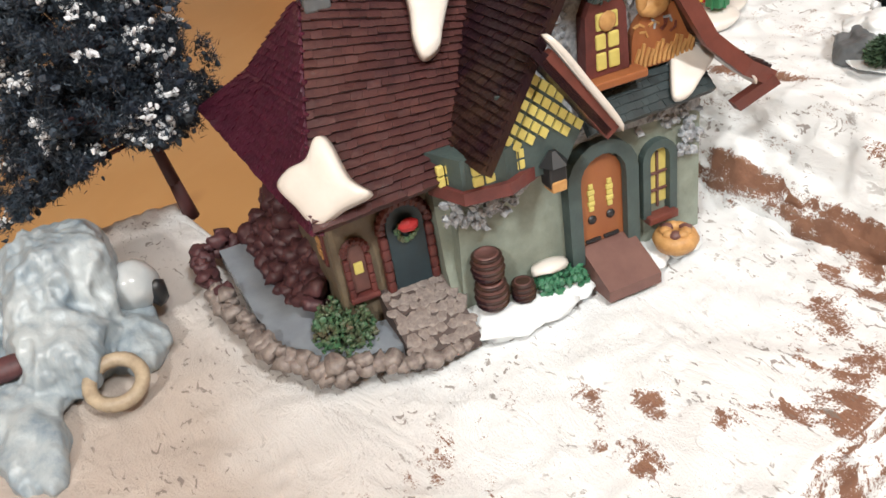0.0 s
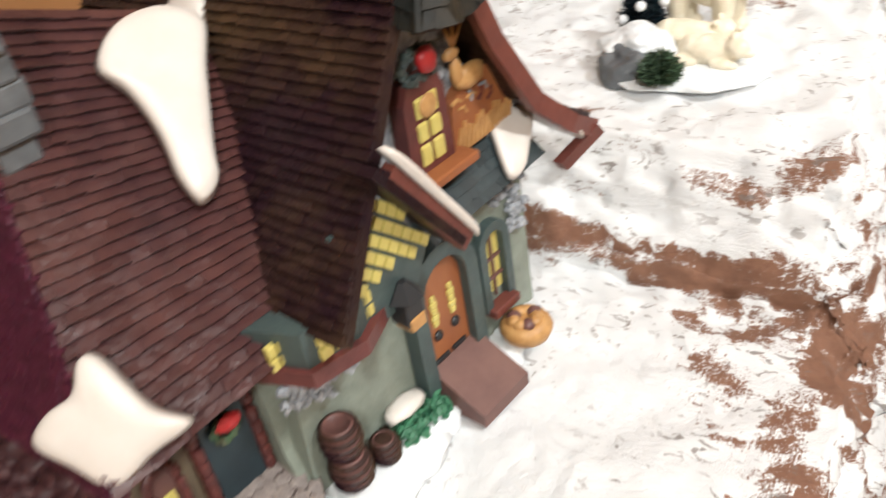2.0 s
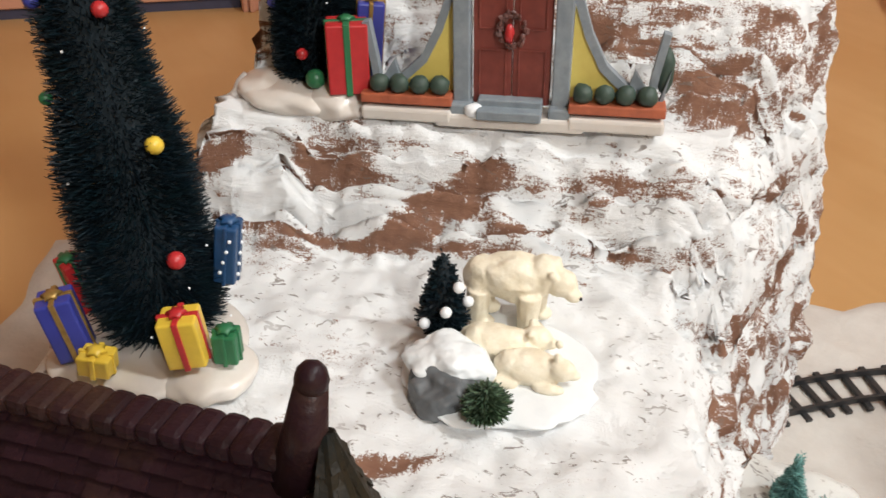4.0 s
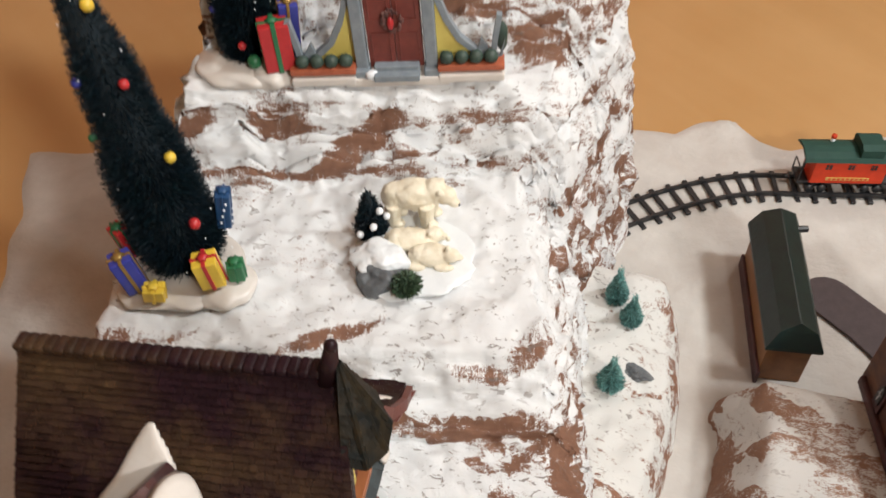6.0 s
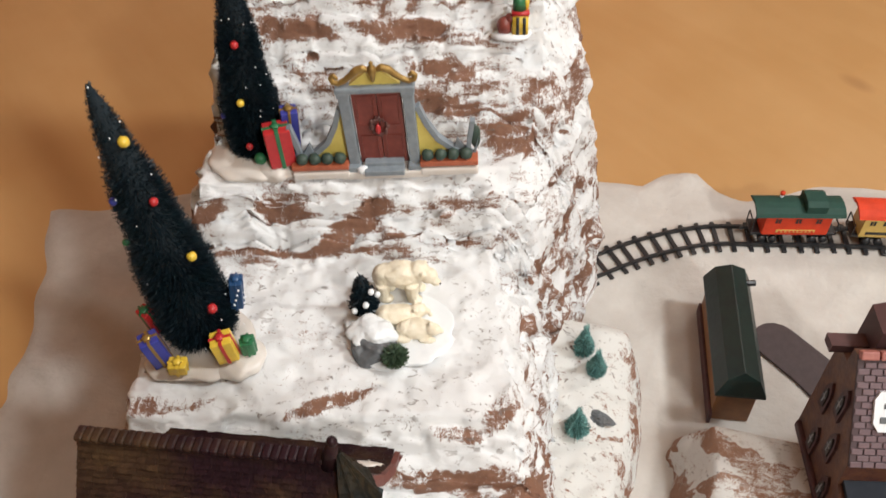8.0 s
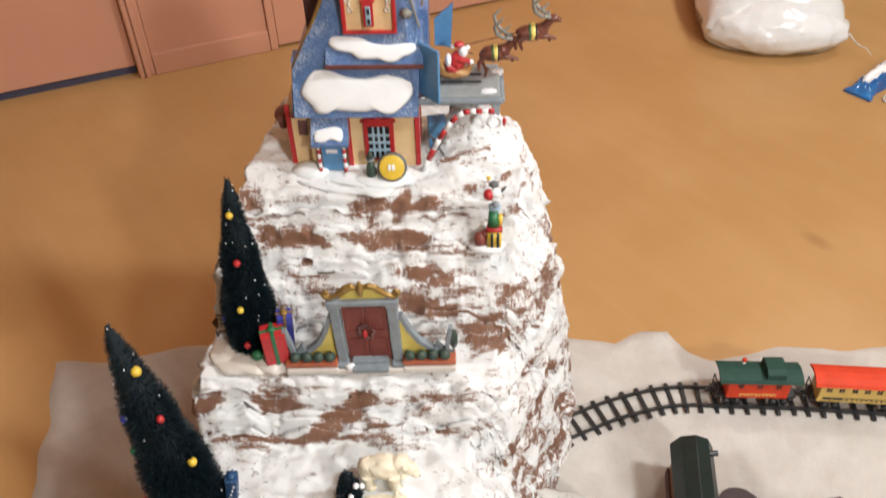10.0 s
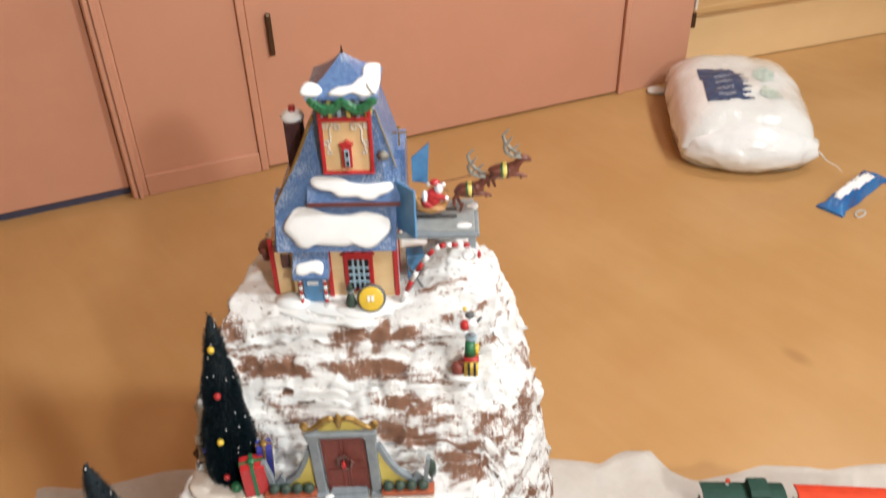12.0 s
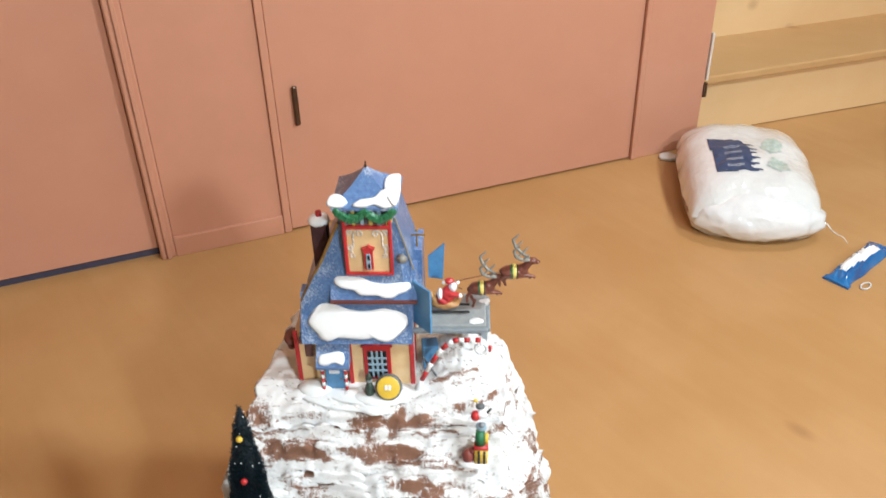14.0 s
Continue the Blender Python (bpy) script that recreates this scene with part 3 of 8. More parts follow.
BARE_HIGH = [(-0.056, 0.620, 0.040, 0.016, 0.0, 0.86), (0.060, 0.616, 0.040, 0.017, -0.12, 0.86), (0.130, 0.600, 0.045, 0.010, -0.25, 0.5), (0.036, 0.672, 0.020, 0.018, 0.4, 0.76), (0.074, 0.667, 0.009, 0.020, 1.2, 0.86), (-0.103, 0.690, 0.018, 0.022, 0.0, 0.74), (-0.030, 0.690, 0.030, 0.010, 0.3, 0.28),
             (-0.043, 0.535, 0.042, 0.042, 0.0, 0.52), (0.100, 0.556, 0.040, 0.012, -0.25, 0.76), (0.140, 0.525, 0.078, 0.040, -0.25, 0.33), (0.111, 0.505, 0.032, 0.013, -0.2, 0.74), (0.196, 0.520, 0.020, 0.026, 0.4, 0.74), (0.170, 0.461, 0.022, 0.028, 0.5, 0.76)]
BARE_TOP = [(0.120, 0.680, 0.050, 0.008, 0.5, 0.40), (0.150, 0.755, 0.040, 0.005, 0.5, 0.60), (0.130, 0.728, 0.050, 0.004, 0.45, 0.55), (0.172, 0.705, 0.028, 0.006, 0.6, 0.60), (0.185, 0.650, 0.024, 0.005, 0.5, 0.55)]


def table(rows, x):
    for (x0, y0), (x1, y1) in zip(rows, rows[1:]):
        if x <= x1:
            return y0 + (y1 - y0) * min(max((x - x0) / (x1 - x0), 0), 1)
    return rows[-1][1]


def nz(u, v, f, seed):
    return noise.noise((u * f, v * f, seed))


def ground(u, v):
    """Height of the foam mountain."""
    z0 = table(PROFILE, v)
    calm = 0.35 if v < -0.15 else 1.0
    w = v + calm * (0.011 * nz(u, v * 0.3, 14, 1.0) + 0.003 * nz(u, v * 0.4, 45, 2.0) + 0.009 * noise.noise((u * 5, z0 * 120, 5.0)) + 0.005 * noise.noise((u * 16, z0 * 260, 6.0)))
    steep = 1.0 if w > -0.23 else 0.3
    ridge = (0.5 - abs(nz(u * 0.6 + v * 0.5, v, 42, 11.0))) * (0.5 - abs(nz(u * 0.5 - v * 0.3, v, 24, 12.0)))
    h = table(PROFILE, w) + steep * (0.004 * nz(u, v, 30, 3.0) + 0.0025 * nz(u * 0.6, v, 95, 4.0) + 0.022 * (ridge - 0.14)) + 0.0014 * nz(u * 0.7, v, 210, 8.0)
    near, second = noise.voronoi((u * 20 + v * 8 + 0.5 * nz(u, v, 40, 14.0), v * 34, 3.0))[0][:2]
    slope = min(max((table(PROFILE, w + 0.006) - table(PROFILE, w - 0.006)) / 0.012, 0.12), 1.0)
    h += steep * slope * 0.016 * (min(second - near, 0.5) - 0.22)
    h += 0.058 * math.exp(-((u - 0.150) ** 2 + (v - 0.282) ** 2) / 0.0016)
    flat_a = 1.0 if w < -0.23 and u > 0.02 else 0.0
    h += flat_a * 0.008 * min(max((u - 0.02) / 0.08, 0), 1) * (ridge - 0.14)
    return h


def bare(u, q):
    """How bare of paint the foam is, 0 to 1."""
    best = 0.0
    for cu, cq, ra, rb, tilt, strength in BARE_LOW + BARE_FRONT + BARE_HIGH + BARE_TOP:
        du, dq = u - cu, q - cq - tilt * (u - cu)
        if abs(du) < 2.0 * ra and abs(dq) < 2.0 * rb:
            r = (abs(du / ra) ** 3 + abs(dq / rb) ** 3) ** 0.333 + 0.40 * nz(u, q, 60, 21.0) + 0.25 * nz(u, q, 190, 22.0)
            best = max(best, strength * min(1.0, (1.40 - r) / 0.6))
    return best


def facet(p, scale, stretch):
    """Chipped flat facets: each cell of the foam is cut along a tilted plane of its own."""
    q = Vector((p[0] * stretch[0], p[1] * stretch[1], p[2] * stretch[2])) * scale
    c = noise.voronoi(q)[1][0]
    tilt = noise.noise_vector(c * 7.31 + Vector((3.7, 1.1, 9.2)))
    return (q - c).dot(tilt) / scale


def build_mountain():
    vs = [-0.81]
    while vs[-1] < 0.45:
        v = vs[-1]
        rise = abs(table(PROFILE, v + 0.004) - table(PROFILE, v - 0.002)) / 0.006
        vs.append(v + (0.0048 if v < -0.24 else 0.0040) / (1 + 1.15 * rise))
    n_left, n_top, n_right = 10, 118, 66
    rows, wear = [], []
    for v in vs:
        left = table(LEFT, v) + 0.006 * nz(0.1, v, 35, 5.0)
        top, foot = table(RIGHT_TOP, v) + 0.006 * nz(0.2, v, 28, 6.0), table(RIGHT_FOOT, v) + 0.008 * nz(0.3, v, 22, 7.0)
        end = 1.0
        if v < -0.76:
            end = max(0.0, 1 - ((-0.76 - v) / 0.03) ** 2)
        if v > 0.405:
            end = max(0.0, 1 - ((v - 0.405) / 0.03) ** 2)
        row = []
        for k in range(n_left):
            t = 1 - k / n_left
            row.append((left + 0.012 - 0.022 * t, v, ground(left + 0.012, v) * (1 - min(t, 1.0) ** 2) * end - 0.004 * t))
        for k in range(n_top):
            u = left + 0.012 + (top - left - 0.012) * k / n_top
            row.append((u, v, ground(u, v) * end))
        h = ground(top, v) * end
        for k in range(n_right + 1):
            t = k / n_right
            fall = 0.26 * t + 0.74 * t ** 2.3
            ledge = 0.10 * math.sin(math.pi * t) * nz(t * 0.09 + v * 0.4, v - t * 0.1, 16, 17.0)
            row.append((top + (foot - top) * t, v, h * (1 - min(1.0, max(0.0, fall + ledge))) - 0.004 * t))
        rows.append(row)
    P = np.array(rows)
    du, dv = np.gradient(P, axis=1), np.gradient(P, axis=0)
    nrm = np.cross(du, dv)
    nrm /= np.linalg.norm(nrm, axis=2)[:, :, None] + 1e-12
    for i, row in enumerate(rows):
        marks = []
        for j, p in enumerate(row):
            steep = min(max((0.93 - nrm[i, j, 2]) / 0.35, 0.0), 1.0)
            if n_left <= j < n_left + n_top:
                steep *= 0.36
            fade = min(max(p[2] / 0.03, 0.0), 1.0)
            if steep * fade > 0.01:
                d = 0.46 * facet(p, 22, (0.8, 1.0, 1.25)) + 0.40 * facet(p, 58, (0.7, 1.0, 1.3)) + 0.0016 * noise.noise(Vector(p) * 160)
                P[i, j] += nrm[i, j] * d * steep * fade
            marks.append(bare(p[0], p[1] + p[2]) if -0.46 < p[1] and p[2] > 0.17 else 0.0)
        wear.append(marks)
    n, m = P.shape[:2]
    idx = np.arange(n * m).reshape(n, m)
    faces = np.stack([idx[:-1, :-1], idx[:-1, 1:], idx[1:, 1:], idx[1:, :-1]], -1).reshape(-1, 4)
    me = bpy.data.meshes.new("display_mountain")
    me.from_pydata(P.reshape(-1, 3).tolist(), [], faces.tolist())
    me.polygons.foreach_set("use_smooth", [True] * len(faces))
    me.attributes.new("bare", "FLOAT", "POINT").data.foreach_set("value", np.array(wear).ravel())
    me.materials.append(MOUNTAIN)
    ob = new("display_mountain", me)
    ob.matrix_world = M
    return ob


def heightfield(name, f, u0, u1, v0, v1, step, mat, m, floor_z=-0.003):
    us, vs = np.arange(u0, u1 + step, step), np.arange(v0, v1 + step, step)
    hs = [[f(float(u), float(v)) for v in vs] for u in us]
    index, verts, faces = {}, [], []

    def vid(i, j):
        if (i, j) not in index:
            index[i, j] = len(verts)
            verts.append((float(us[i]), float(vs[j]), hs[i][j]))
        return index[i, j]
    for i in range(len(us) - 1):
        for j in range(len(vs) - 1):
            if max(hs[i][j], hs[i + 1][j], hs[i][j + 1], hs[i + 1][j + 1]) > floor_z:
                faces.append((vid(i, j), vid(i + 1, j), vid(i + 1, j + 1), vid(i, j + 1)))
    me = bpy.data.meshes.new(name)
    me.from_pydata(verts, [], faces)
    me.polygons.foreach_set("use_smooth", [True] * len(faces))
    me.materials.append(mat)
    ob = new(name, me)
    ob.matrix_world = m
    return ob


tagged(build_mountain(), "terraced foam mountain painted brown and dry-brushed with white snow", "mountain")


# ---- cotton sheet on the floor ----
SHEET = [(-0.60, 1.222), (-0.50, 1.25), (-0.417, 1.30), (-0.2, 1.37), (0.0, 1.43), (0.20, 1.478), (0.28, 1.488), (0.33, 1.53), (0.36, 1.541), (0.40, 1.505), (0.44, 1.492), (0.55, 1.545), (0.75, 1.60), (1.10, 1.70),
         (1.15, 1.0), (1.10, 0.3), (0.5, -0.1), (-0.40, -0.1), (-0.44, 0.5), (-0.47, 0.90), (-0.507, 1.028), (-0.55, 1.12)]


def inside(p, poly):
    x, y = p
    r = False
    for (x0, y0), (x1, y1) in zip(poly, poly[1:] + poly[:1]):
        if (y0 > y) != (y1 > y) and x < (x1 - x0) * (y - y0) / (y1 - y0) + x0:
            r = not r
    return r


def cotton(u, v):
    q = (u + 0.012 * nz(u, v, 18, 1.5), v + 0.012 * nz(u, v, 18, 2.5))
    far = 1.0
    for (x0, y0), (x1, y1) in zip(SHEET, SHEET[1:] + SHEET[:1]):
        t = min(max(((q[0] - x0) * (x1 - x0) + (q[1] - y0) * (y1 - y0)) / ((x1 - x0) ** 2 + (y1 - y0) ** 2), 0), 1)
        far = min(far, math.hypot(q[0] - x0 - t * (x1 - x0), q[1] - y0 - t * (y1 - y0)))
    far = far if inside(q, SHEET) else -far
    if far < 0.012:
        return max(-0.02, far * 0.45)
    lump = 0.009 * math.exp(-((u - 0.355) ** 2 + (v - 1.524) ** 2) / 0.0009)
    fold = max(0.0, 0.10 - abs(nz(u * 0.8 + v * 0.4, v, 7, 7.5))) + max(0.0, 0.05 - abs(nz(u, v * 0.7 - u * 0.3, 13, 8.5)))
    return 0.004 + 0.0022 * nz(u, v, 9, 3.5) + 0.0015 * nz(u, v, 26, 4.5) + 0.035 * fold + lump


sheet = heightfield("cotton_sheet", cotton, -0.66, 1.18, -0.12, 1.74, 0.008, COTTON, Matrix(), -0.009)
tagged(sheet, "wrinkled white cotton snow sheet lying on the wooden floor", "sheet")
# ---- the cottage ----
# local axes: x out of the front, y along the front, z up from the snow
CZ = 0.203
COT = pose(0.105, 0.66, CZ, 0, 0, 6.0)
cottage = thing("cottage", COT, "glazed ceramic village cottage with dark shingled roofs and snow", "house")


def strip(bm, pts, width, depth, out=(1, 0, 0)):
    """A moulding of width and depth along a line of points, facing out."""
    out = Vector(out)
    pts = [Vector(p) for p in pts]
    rings = []
    for i, p in enumerate(pts):
        d0 = (p - pts[i - 1]).normalized() if i else (pts[1] - p).normalized()
        d1 = (pts[i + 1] - p).normalized() if i < len(pts) - 1 else d0
        d = (d0 + d1).normalized()
        side = d.cross(out).normalized() * width / 2 / max(0.5, d.dot(d0))
        e = 0.028 * width * (8 if i == 0 else 0)
        q = p - d * e + (d * 0.22 * width if i == len(pts) - 1 else Vector())
        rings.append([bm.verts.new(c) for c in (q - side, q + side, q + side + out * depth, q - side + out * depth)])
    for a, b in zip(rings, rings[1:]):
        for k in range(4):
            bm.faces.new((a[k], a[(k + 1) % 4], b[(k + 1) % 4], b[k]))
    bm.faces.new(rings[0][::-1]), bm.faces.new(rings[-1])
    return bm


def arch_ring(y0, z0, w, h, x, n=10):
    return [(x, p[0], p[1]) for p in ([(y0 - w / 2, z0)] + [(y0 - w / 2 * math.cos(math.pi * k / n), z0 + h - w / 2 + w / 2 * math.sin(math.pi * k / n)) for k in range(n + 1)] + [(y0 + w / 2, z0)])]


# walls
bm = B()
prism(bm, [(-0.052, 0), (0.106, 0), (0.106, 0.098), (0.088, 0.118), (0.070, 0.156), (0.056, 0.212), (0.050, 0.212), (-0.040, 0.104), (-0.048, 0.06)], -0.160, 0.002, "x")
part("main_wall", bm, [CEMENT_GREEN], cottage)
bm = B()
box(bm, (-0.108, -0.080, 0.0455), (0.180, 0.066, 0.091), None, 0.003)
part("wing_wall", bm, CEMENT_OLIVE, cottage, "olive stucco wing wall")
bm = B()
prism(bm, [(-0.020, -0.004), (0.004, -0.004), (-0.006, 0.030), (-0.010, 0.096), (-0.020, 0.096)], -0.056, -0.044, "y")
part("buttress", bm, CEMENT_GREEN, cottage, "grey-green sloping buttress")
bm = B()
prism(bm, [(0.020, 0.082), (0.104, 0.078), (0.103, 0.098), (0.086, 0.118), (0.069, 0.155), (0.056, 0.202), (0.050, 0.202), (-0.012, 0.136)], 0.0015, 0.0045, "x")
part("gable_face", bm, STONE_GREY, cottage, "rough grey stone gable dusted with snow")
# rough stone facing of the gable and over the lower windows
rnd = random.Random(4)
bits = []
for k in range(1500):
    y, z = rnd.uniform(-0.030, 0.110), rnd.uniform(0.052, 0.215)
    if z > 0.216 - 1.22 * max(0, 0.054 - y) - 0.010 or y > table([(0.08, 0.104), (0.098, 0.102), (0.118, 0.085), (0.155, 0.067), (0.205, 0.054)], z):
        continue
    if z < 0.112 and y < 0.020:
        continue
    if (0.024 < y < 0.056 and 0.112 < z < 0.168) or (0.014 < y < 0.060 and z < 0.084) or (0.058 < y < 0.094 and 0.112 < z < 0.146) or (0.062 < y < 0.089 and z < 0.074) or (z < 0.066 and y < 0.09):
        continue
    bits.append(((0.0042, y, z), rnd.uniform(0.0016, 0.0034)))
for k in range(170):
    y, z = rnd.uniform(-0.060, -0.012), rnd.uniform(0.050, 0.082)
    if z > 0.054 + 0.5 * abs(y + 0.036):
        bits.append(((0.004 + (z - 0.045) * 0.35, y, z), rnd.uniform(0.0015, 0.0034)))
for k in range(120):
    bits.append(((-0.017, rnd.uniform(-0.112, -0.050), rnd.uniform(0.076, 0.089)), rnd.uniform(0.0014, 0.0030)))
scatter(bits, "stonework", STONE_GREY, cottage, "grey stonework dusted with snow")


def roof_plane(name, corners, base_thick, mat, rows, width, seed, label="", thick=0.0022):
    a, b, c, d = (Vector(p) for p in corners)
    nrm = (b - a).cross(d - a).normalized()
    bm = B()
    top = [bm.verts.new(p) for p in (a, b, c, d)]
    low = [bm.verts.new(p - nrm * base_thick) for p in (a, b, c, d)]
    bm.faces.new(top), bm.faces.new(low[::-1])
    for i in range(4):
        bm.faces.new((top[i], low[i], low[(i + 1) % 4], top[(i + 1) % 4]))
    ob = part(name, bm, mat, cottage, label)
    bm = B()
    shingles(bm, (a + nrm * 0.0004, b + nrm * 0.0004, c + nrm * 0.0004, d + nrm * 0.0004), rows, width, thick, seed=seed)
    part("shingles", bm, mat, ob, kind="stuff")
    return ob


# main roof, two slopes
roof_plane("roof_slope", [(-0.172, -0.052, 0.097), (0.043, -0.047, 0.104), (0.014, 0.053, 0.226), (-0.172, 0.049, 0.218)], 0.004, SHINGLE_DARK, 36, 0.0068, 3, "dark brown shingled main roof slope", 0.0024)
FLARE = [(0.014, 0.053, 0.226), (0.020, 0.075, 0.168), (0.024, 0.094, 0.128), (0.026, 0.117, 0.109), (0.025, 0.134, 0.099)]
BACK = [(-0.172, 0.049, 0.218), (-0.172, 0.073, 0.160), (-0.172, 0.093, 0.124), (-0.172, 0.113, 0.102), (-0.172, 0.130, 0.091)]
for k in range(4):
    roof_plane("roof_slope", [FLARE[k + 1], BACK[k + 1], BACK[k], FLARE[k]], 0.003, SHINGLE_DARK, (15, 10, 7, 5)[k], 0.0068, 40 + k, "", 0.0017)
# wing roof: front slope and hip end
roof_plane("roof_slope", [(0.013, -0.125, 0.087), (0.017, -0.040, 0.094), (-0.078, 0.010, 0.184), (-0.095, -0.072, 0.213)], 0.006, SHINGLE_RED, 34, 0.0072, 5, "red-brown shingled wing roof slope", 0.0026)
HIP_FOOT, HIP_MID, HIP_TOP = ((-0.215, -0.139, 0.079), (0.013, -0.125, 0.087)), ((-0.136, -0.112, 0.122), (-0.028, -0.105, 0.135)), ((-0.068, -0.090, 0.172), (-0.058, -0.090, 0.170))
roof_plane("roof_slope", [HIP_FOOT[0], HIP_FOOT[1], HIP_MID[1], HIP_MID[0]], 0.006, SHINGLE_MAROON, 15, 0.0066, 6, "maroon shingled hip of the wing roof", 0.0019)
roof_plane("roof_slope", [HIP_MID[0], HIP_MID[1], HIP_TOP[1], HIP_TOP[0]], 0.006, SHINGLE_MAROON, 10, 0.0066, 9, "", 0.0019)
# hip ridge tiles
bm = B()
for k in range(22):
    p = Vector((0.013, -0.125, 0.088)).lerp(Vector((-0.095, -0.072, 0.215)), k / 21)
    ball(bm, p, 0.0019, 1, (1.3, 1, 0.8), 0.2, 200)
part("hip_tiles", bm, SHINGLE_MAROON, cottage)
# entrance gable in front of the main slope
roof_plane("gable_slope", [(0.039, 0.024, 0.103), (0.024, 0.024, 0.103), (0.024, -0.013, 0.154), (0.039, -0.013, 0.154)], 0.004, SHINGLE_DARK, 9, 0.0085, 7, "", 0.0016)
bm = B()
prism(bm, [(-0.050, 0.084), (0.004, 0.084), (0.016, 0.104), (-0.012, 0.140), (-0.044, 0.099)], 0.006, 0.026, "x")
part("gable_wall", bm, SLATE_GREEN, cottage)
bm = B()
strip(bm, [(0.034, -0.007, 0.147), (0.034, 0.024, 0.102)], 0.008, 0.005)
part("barge_board", bm, TRIM_RED, cottage, "red-brown carved barge board")
bm = B()
snow_slab(bm, [(-0.004, -0.003), (0.004, -0.005), (0.03, -0.004), (0.062, -0.004), (0.064, 0.002), (0.04, 0.002), (0.0, 0.003)], 0.0035, plane_frame((0.037, -0.006, 0.1545), (0, 0.034, -0.051), (-1, 0, 0)))
part("snow", bm, GLAZE_SNOW, cottage, smooth=True)
# lattice window in the gable
E1, E2 = Vector((0.0042, -0.0040)), Vector((0.0034, 0.0052))
lattice = part("lattice_window", box(B(), (0.0245, -0.014, 0.118), (0.002, 0.030, 0.026)), SLATE_GREEN, cottage, "yellow diamond lattice window")
for i in range(-4, 14):
    for j in range(-4, 14):
        c = Vector((-0.041, 0.106)) + E1 * i + E2 * j
        if c.y > 0.1015 + 1.22 * (c.x + 0.047) or c.y > 0.141 - 1.30 * (c.x + 0.010) or c.y < 0.1035 or c.x > 0.013:
            continue
        q = [c - E1 * 0.365 - E2 * 0.365, c + E1 * 0.365 - E2 * 0.365, c + E1 * 0.365 + E2 * 0.365, c - E1 * 0.365 + E2 * 0.365]
        bm = B()
        prism(bm, [(p.x, p.y) for p in q], 0.0255, 0.0274, "x")
        part("pane", bm, PANE_YELLOW, lattice)
# bay with small windows over a red sill
bm = B()
prism(bm, [(-0.062, 0.004), (-0.052, 0.026), (-0.030, 0.030), (-0.012, 0.022), (-0.012, -0.004), (-0.062, -0.004)], 0.0, 1.0, "x")
for v in bm.verts:
    v.co = Vector((v.co.z, v.co.y, 0.089 + 0.017 * v.co.x))
part("bay", bm, SLATE_GREEN, cottage, "slate green window bay")
for y, x, w in ((-0.0565, 0.0175, 0.009), (-0.041, 0.0285, 0.013), (-0.021, 0.026, 0.007)):
    win = B()
    for dy in (-0.25, 0.25):
        for dz in (0.0, 0.006):
            box(win, (x - 0.001, y + dy * w, 0.0935 + dz), (0.003, w * 0.42, 0.0050), None, 0.0006)
    part("bay_window", win, PANE_YELLOW, cottage)
bm = B()
strip(bm, [(0.008, -0.060, 0.084), (0.026, -0.051, 0.083), (0.030, -0.030, 0.083), (0.022, -0.011, 0.083)], 0.006, 0.007, (0, 0, 1))
part("sill", bm, TRIM_MAROON, cottage, "red-brown window sill")
# carriage lantern
lantern = B()
box(lantern, (0.027, -0.003, 0.083), (0.010, 0.010, 0.012), None, 0.001)
cyl(lantern, (0.027, -0.003, 0.089), (0.027, -0.003, 0.096), 0.008, 0.002, 6)
ln = part("lantern", lantern, BLACK, cottage, "black carriage lantern")
bm = B()
box(bm, (0.028, -0.003, 0.078), (0.0095, 0.0085, 0.006), None, 0.0008)
part("lantern_pane", bm, BASKET, ln)
# main arched door
bm = B()
prism(bm, arch(0.029, 0.056, 10, 0.0365, 0.016), 0.0, 0.005, "x")
door = part("door", bm, WOOD_ORANGE, cottage, "arched orange timber double door")
for y in (0.0305, 0.0425):
    bm = B()
    for k, w in enumerate((0.0032, 0.0045, 0.0036, 0.0045, 0.0028)):
        box(bm, (0.0052, y, 0.040 + 0.0035 * k), (0.002, w, 0.0030), None, 0.0005)
    part("door_light", bm, PANE_YELLOW, door)
    bm = B()
    ball(bm, (0.0055, y, 0.033), 0.0028, 2, (0.6, 1, 1))
    part("knob", bm, BLACK, door)
    bm = B()
    box(bm, (0.0055, y, 0.0195), (0.002, 0.010, 0.002), None, 0.0005)
    part("kick_plate", bm, BLACK, door)
bm = B()
strip(bm, arch_ring(0.0365, 0.010, 0.037, 0.068, 0.001), 0.008, 0.009)
part("door_surround", bm, SLATE_GREEN, cottage, "slate green arched surround")
# ramp before the door
bm = B()
prism(bm, [(0.002, -0.004), (0.034, -0.004), (0.034, 0.003), (0.002, 0.019)], 0.022, 0.056, "y")
part("ramp", bm, RAMP_BROWN, cottage, "brown plank ramp")
# right-hand arched window and its basket
bm = B()
prism(bm, arch(0.014, 0.038, 8, 0.0755, 0.027), 0.0, 0.003, "x")
win = part("window", bm, PANE_YELLOW, cottage, "arched yellow window")
bm = B()
strip(bm, [(0.003, 0.0755, 0.025), (0.003, 0.0755, 0.060)], 0.0012, 0.0015)
strip(bm, [(0.003, 0.0695, 0.036), (0.003, 0.0815, 0.036)], 0.0012, 0.0015)
strip(bm, [(0.003, 0.0695, 0.047), (0.003, 0.0815, 0.047)], 0.0012, 0.0015)
part("glazing_bar", bm, BARREL, win)
bm = B()
strip(bm, arch_ring(0.0755, 0.022, 0.018, 0.044, 0.001), 0.005, 0.006)
part("window_frame", bm, SLATE_GREEN, win)
bm = B()
box(bm, (0.007, 0.0755, 0.020), (0.008, 0.020, 0.005), None, 0.001)
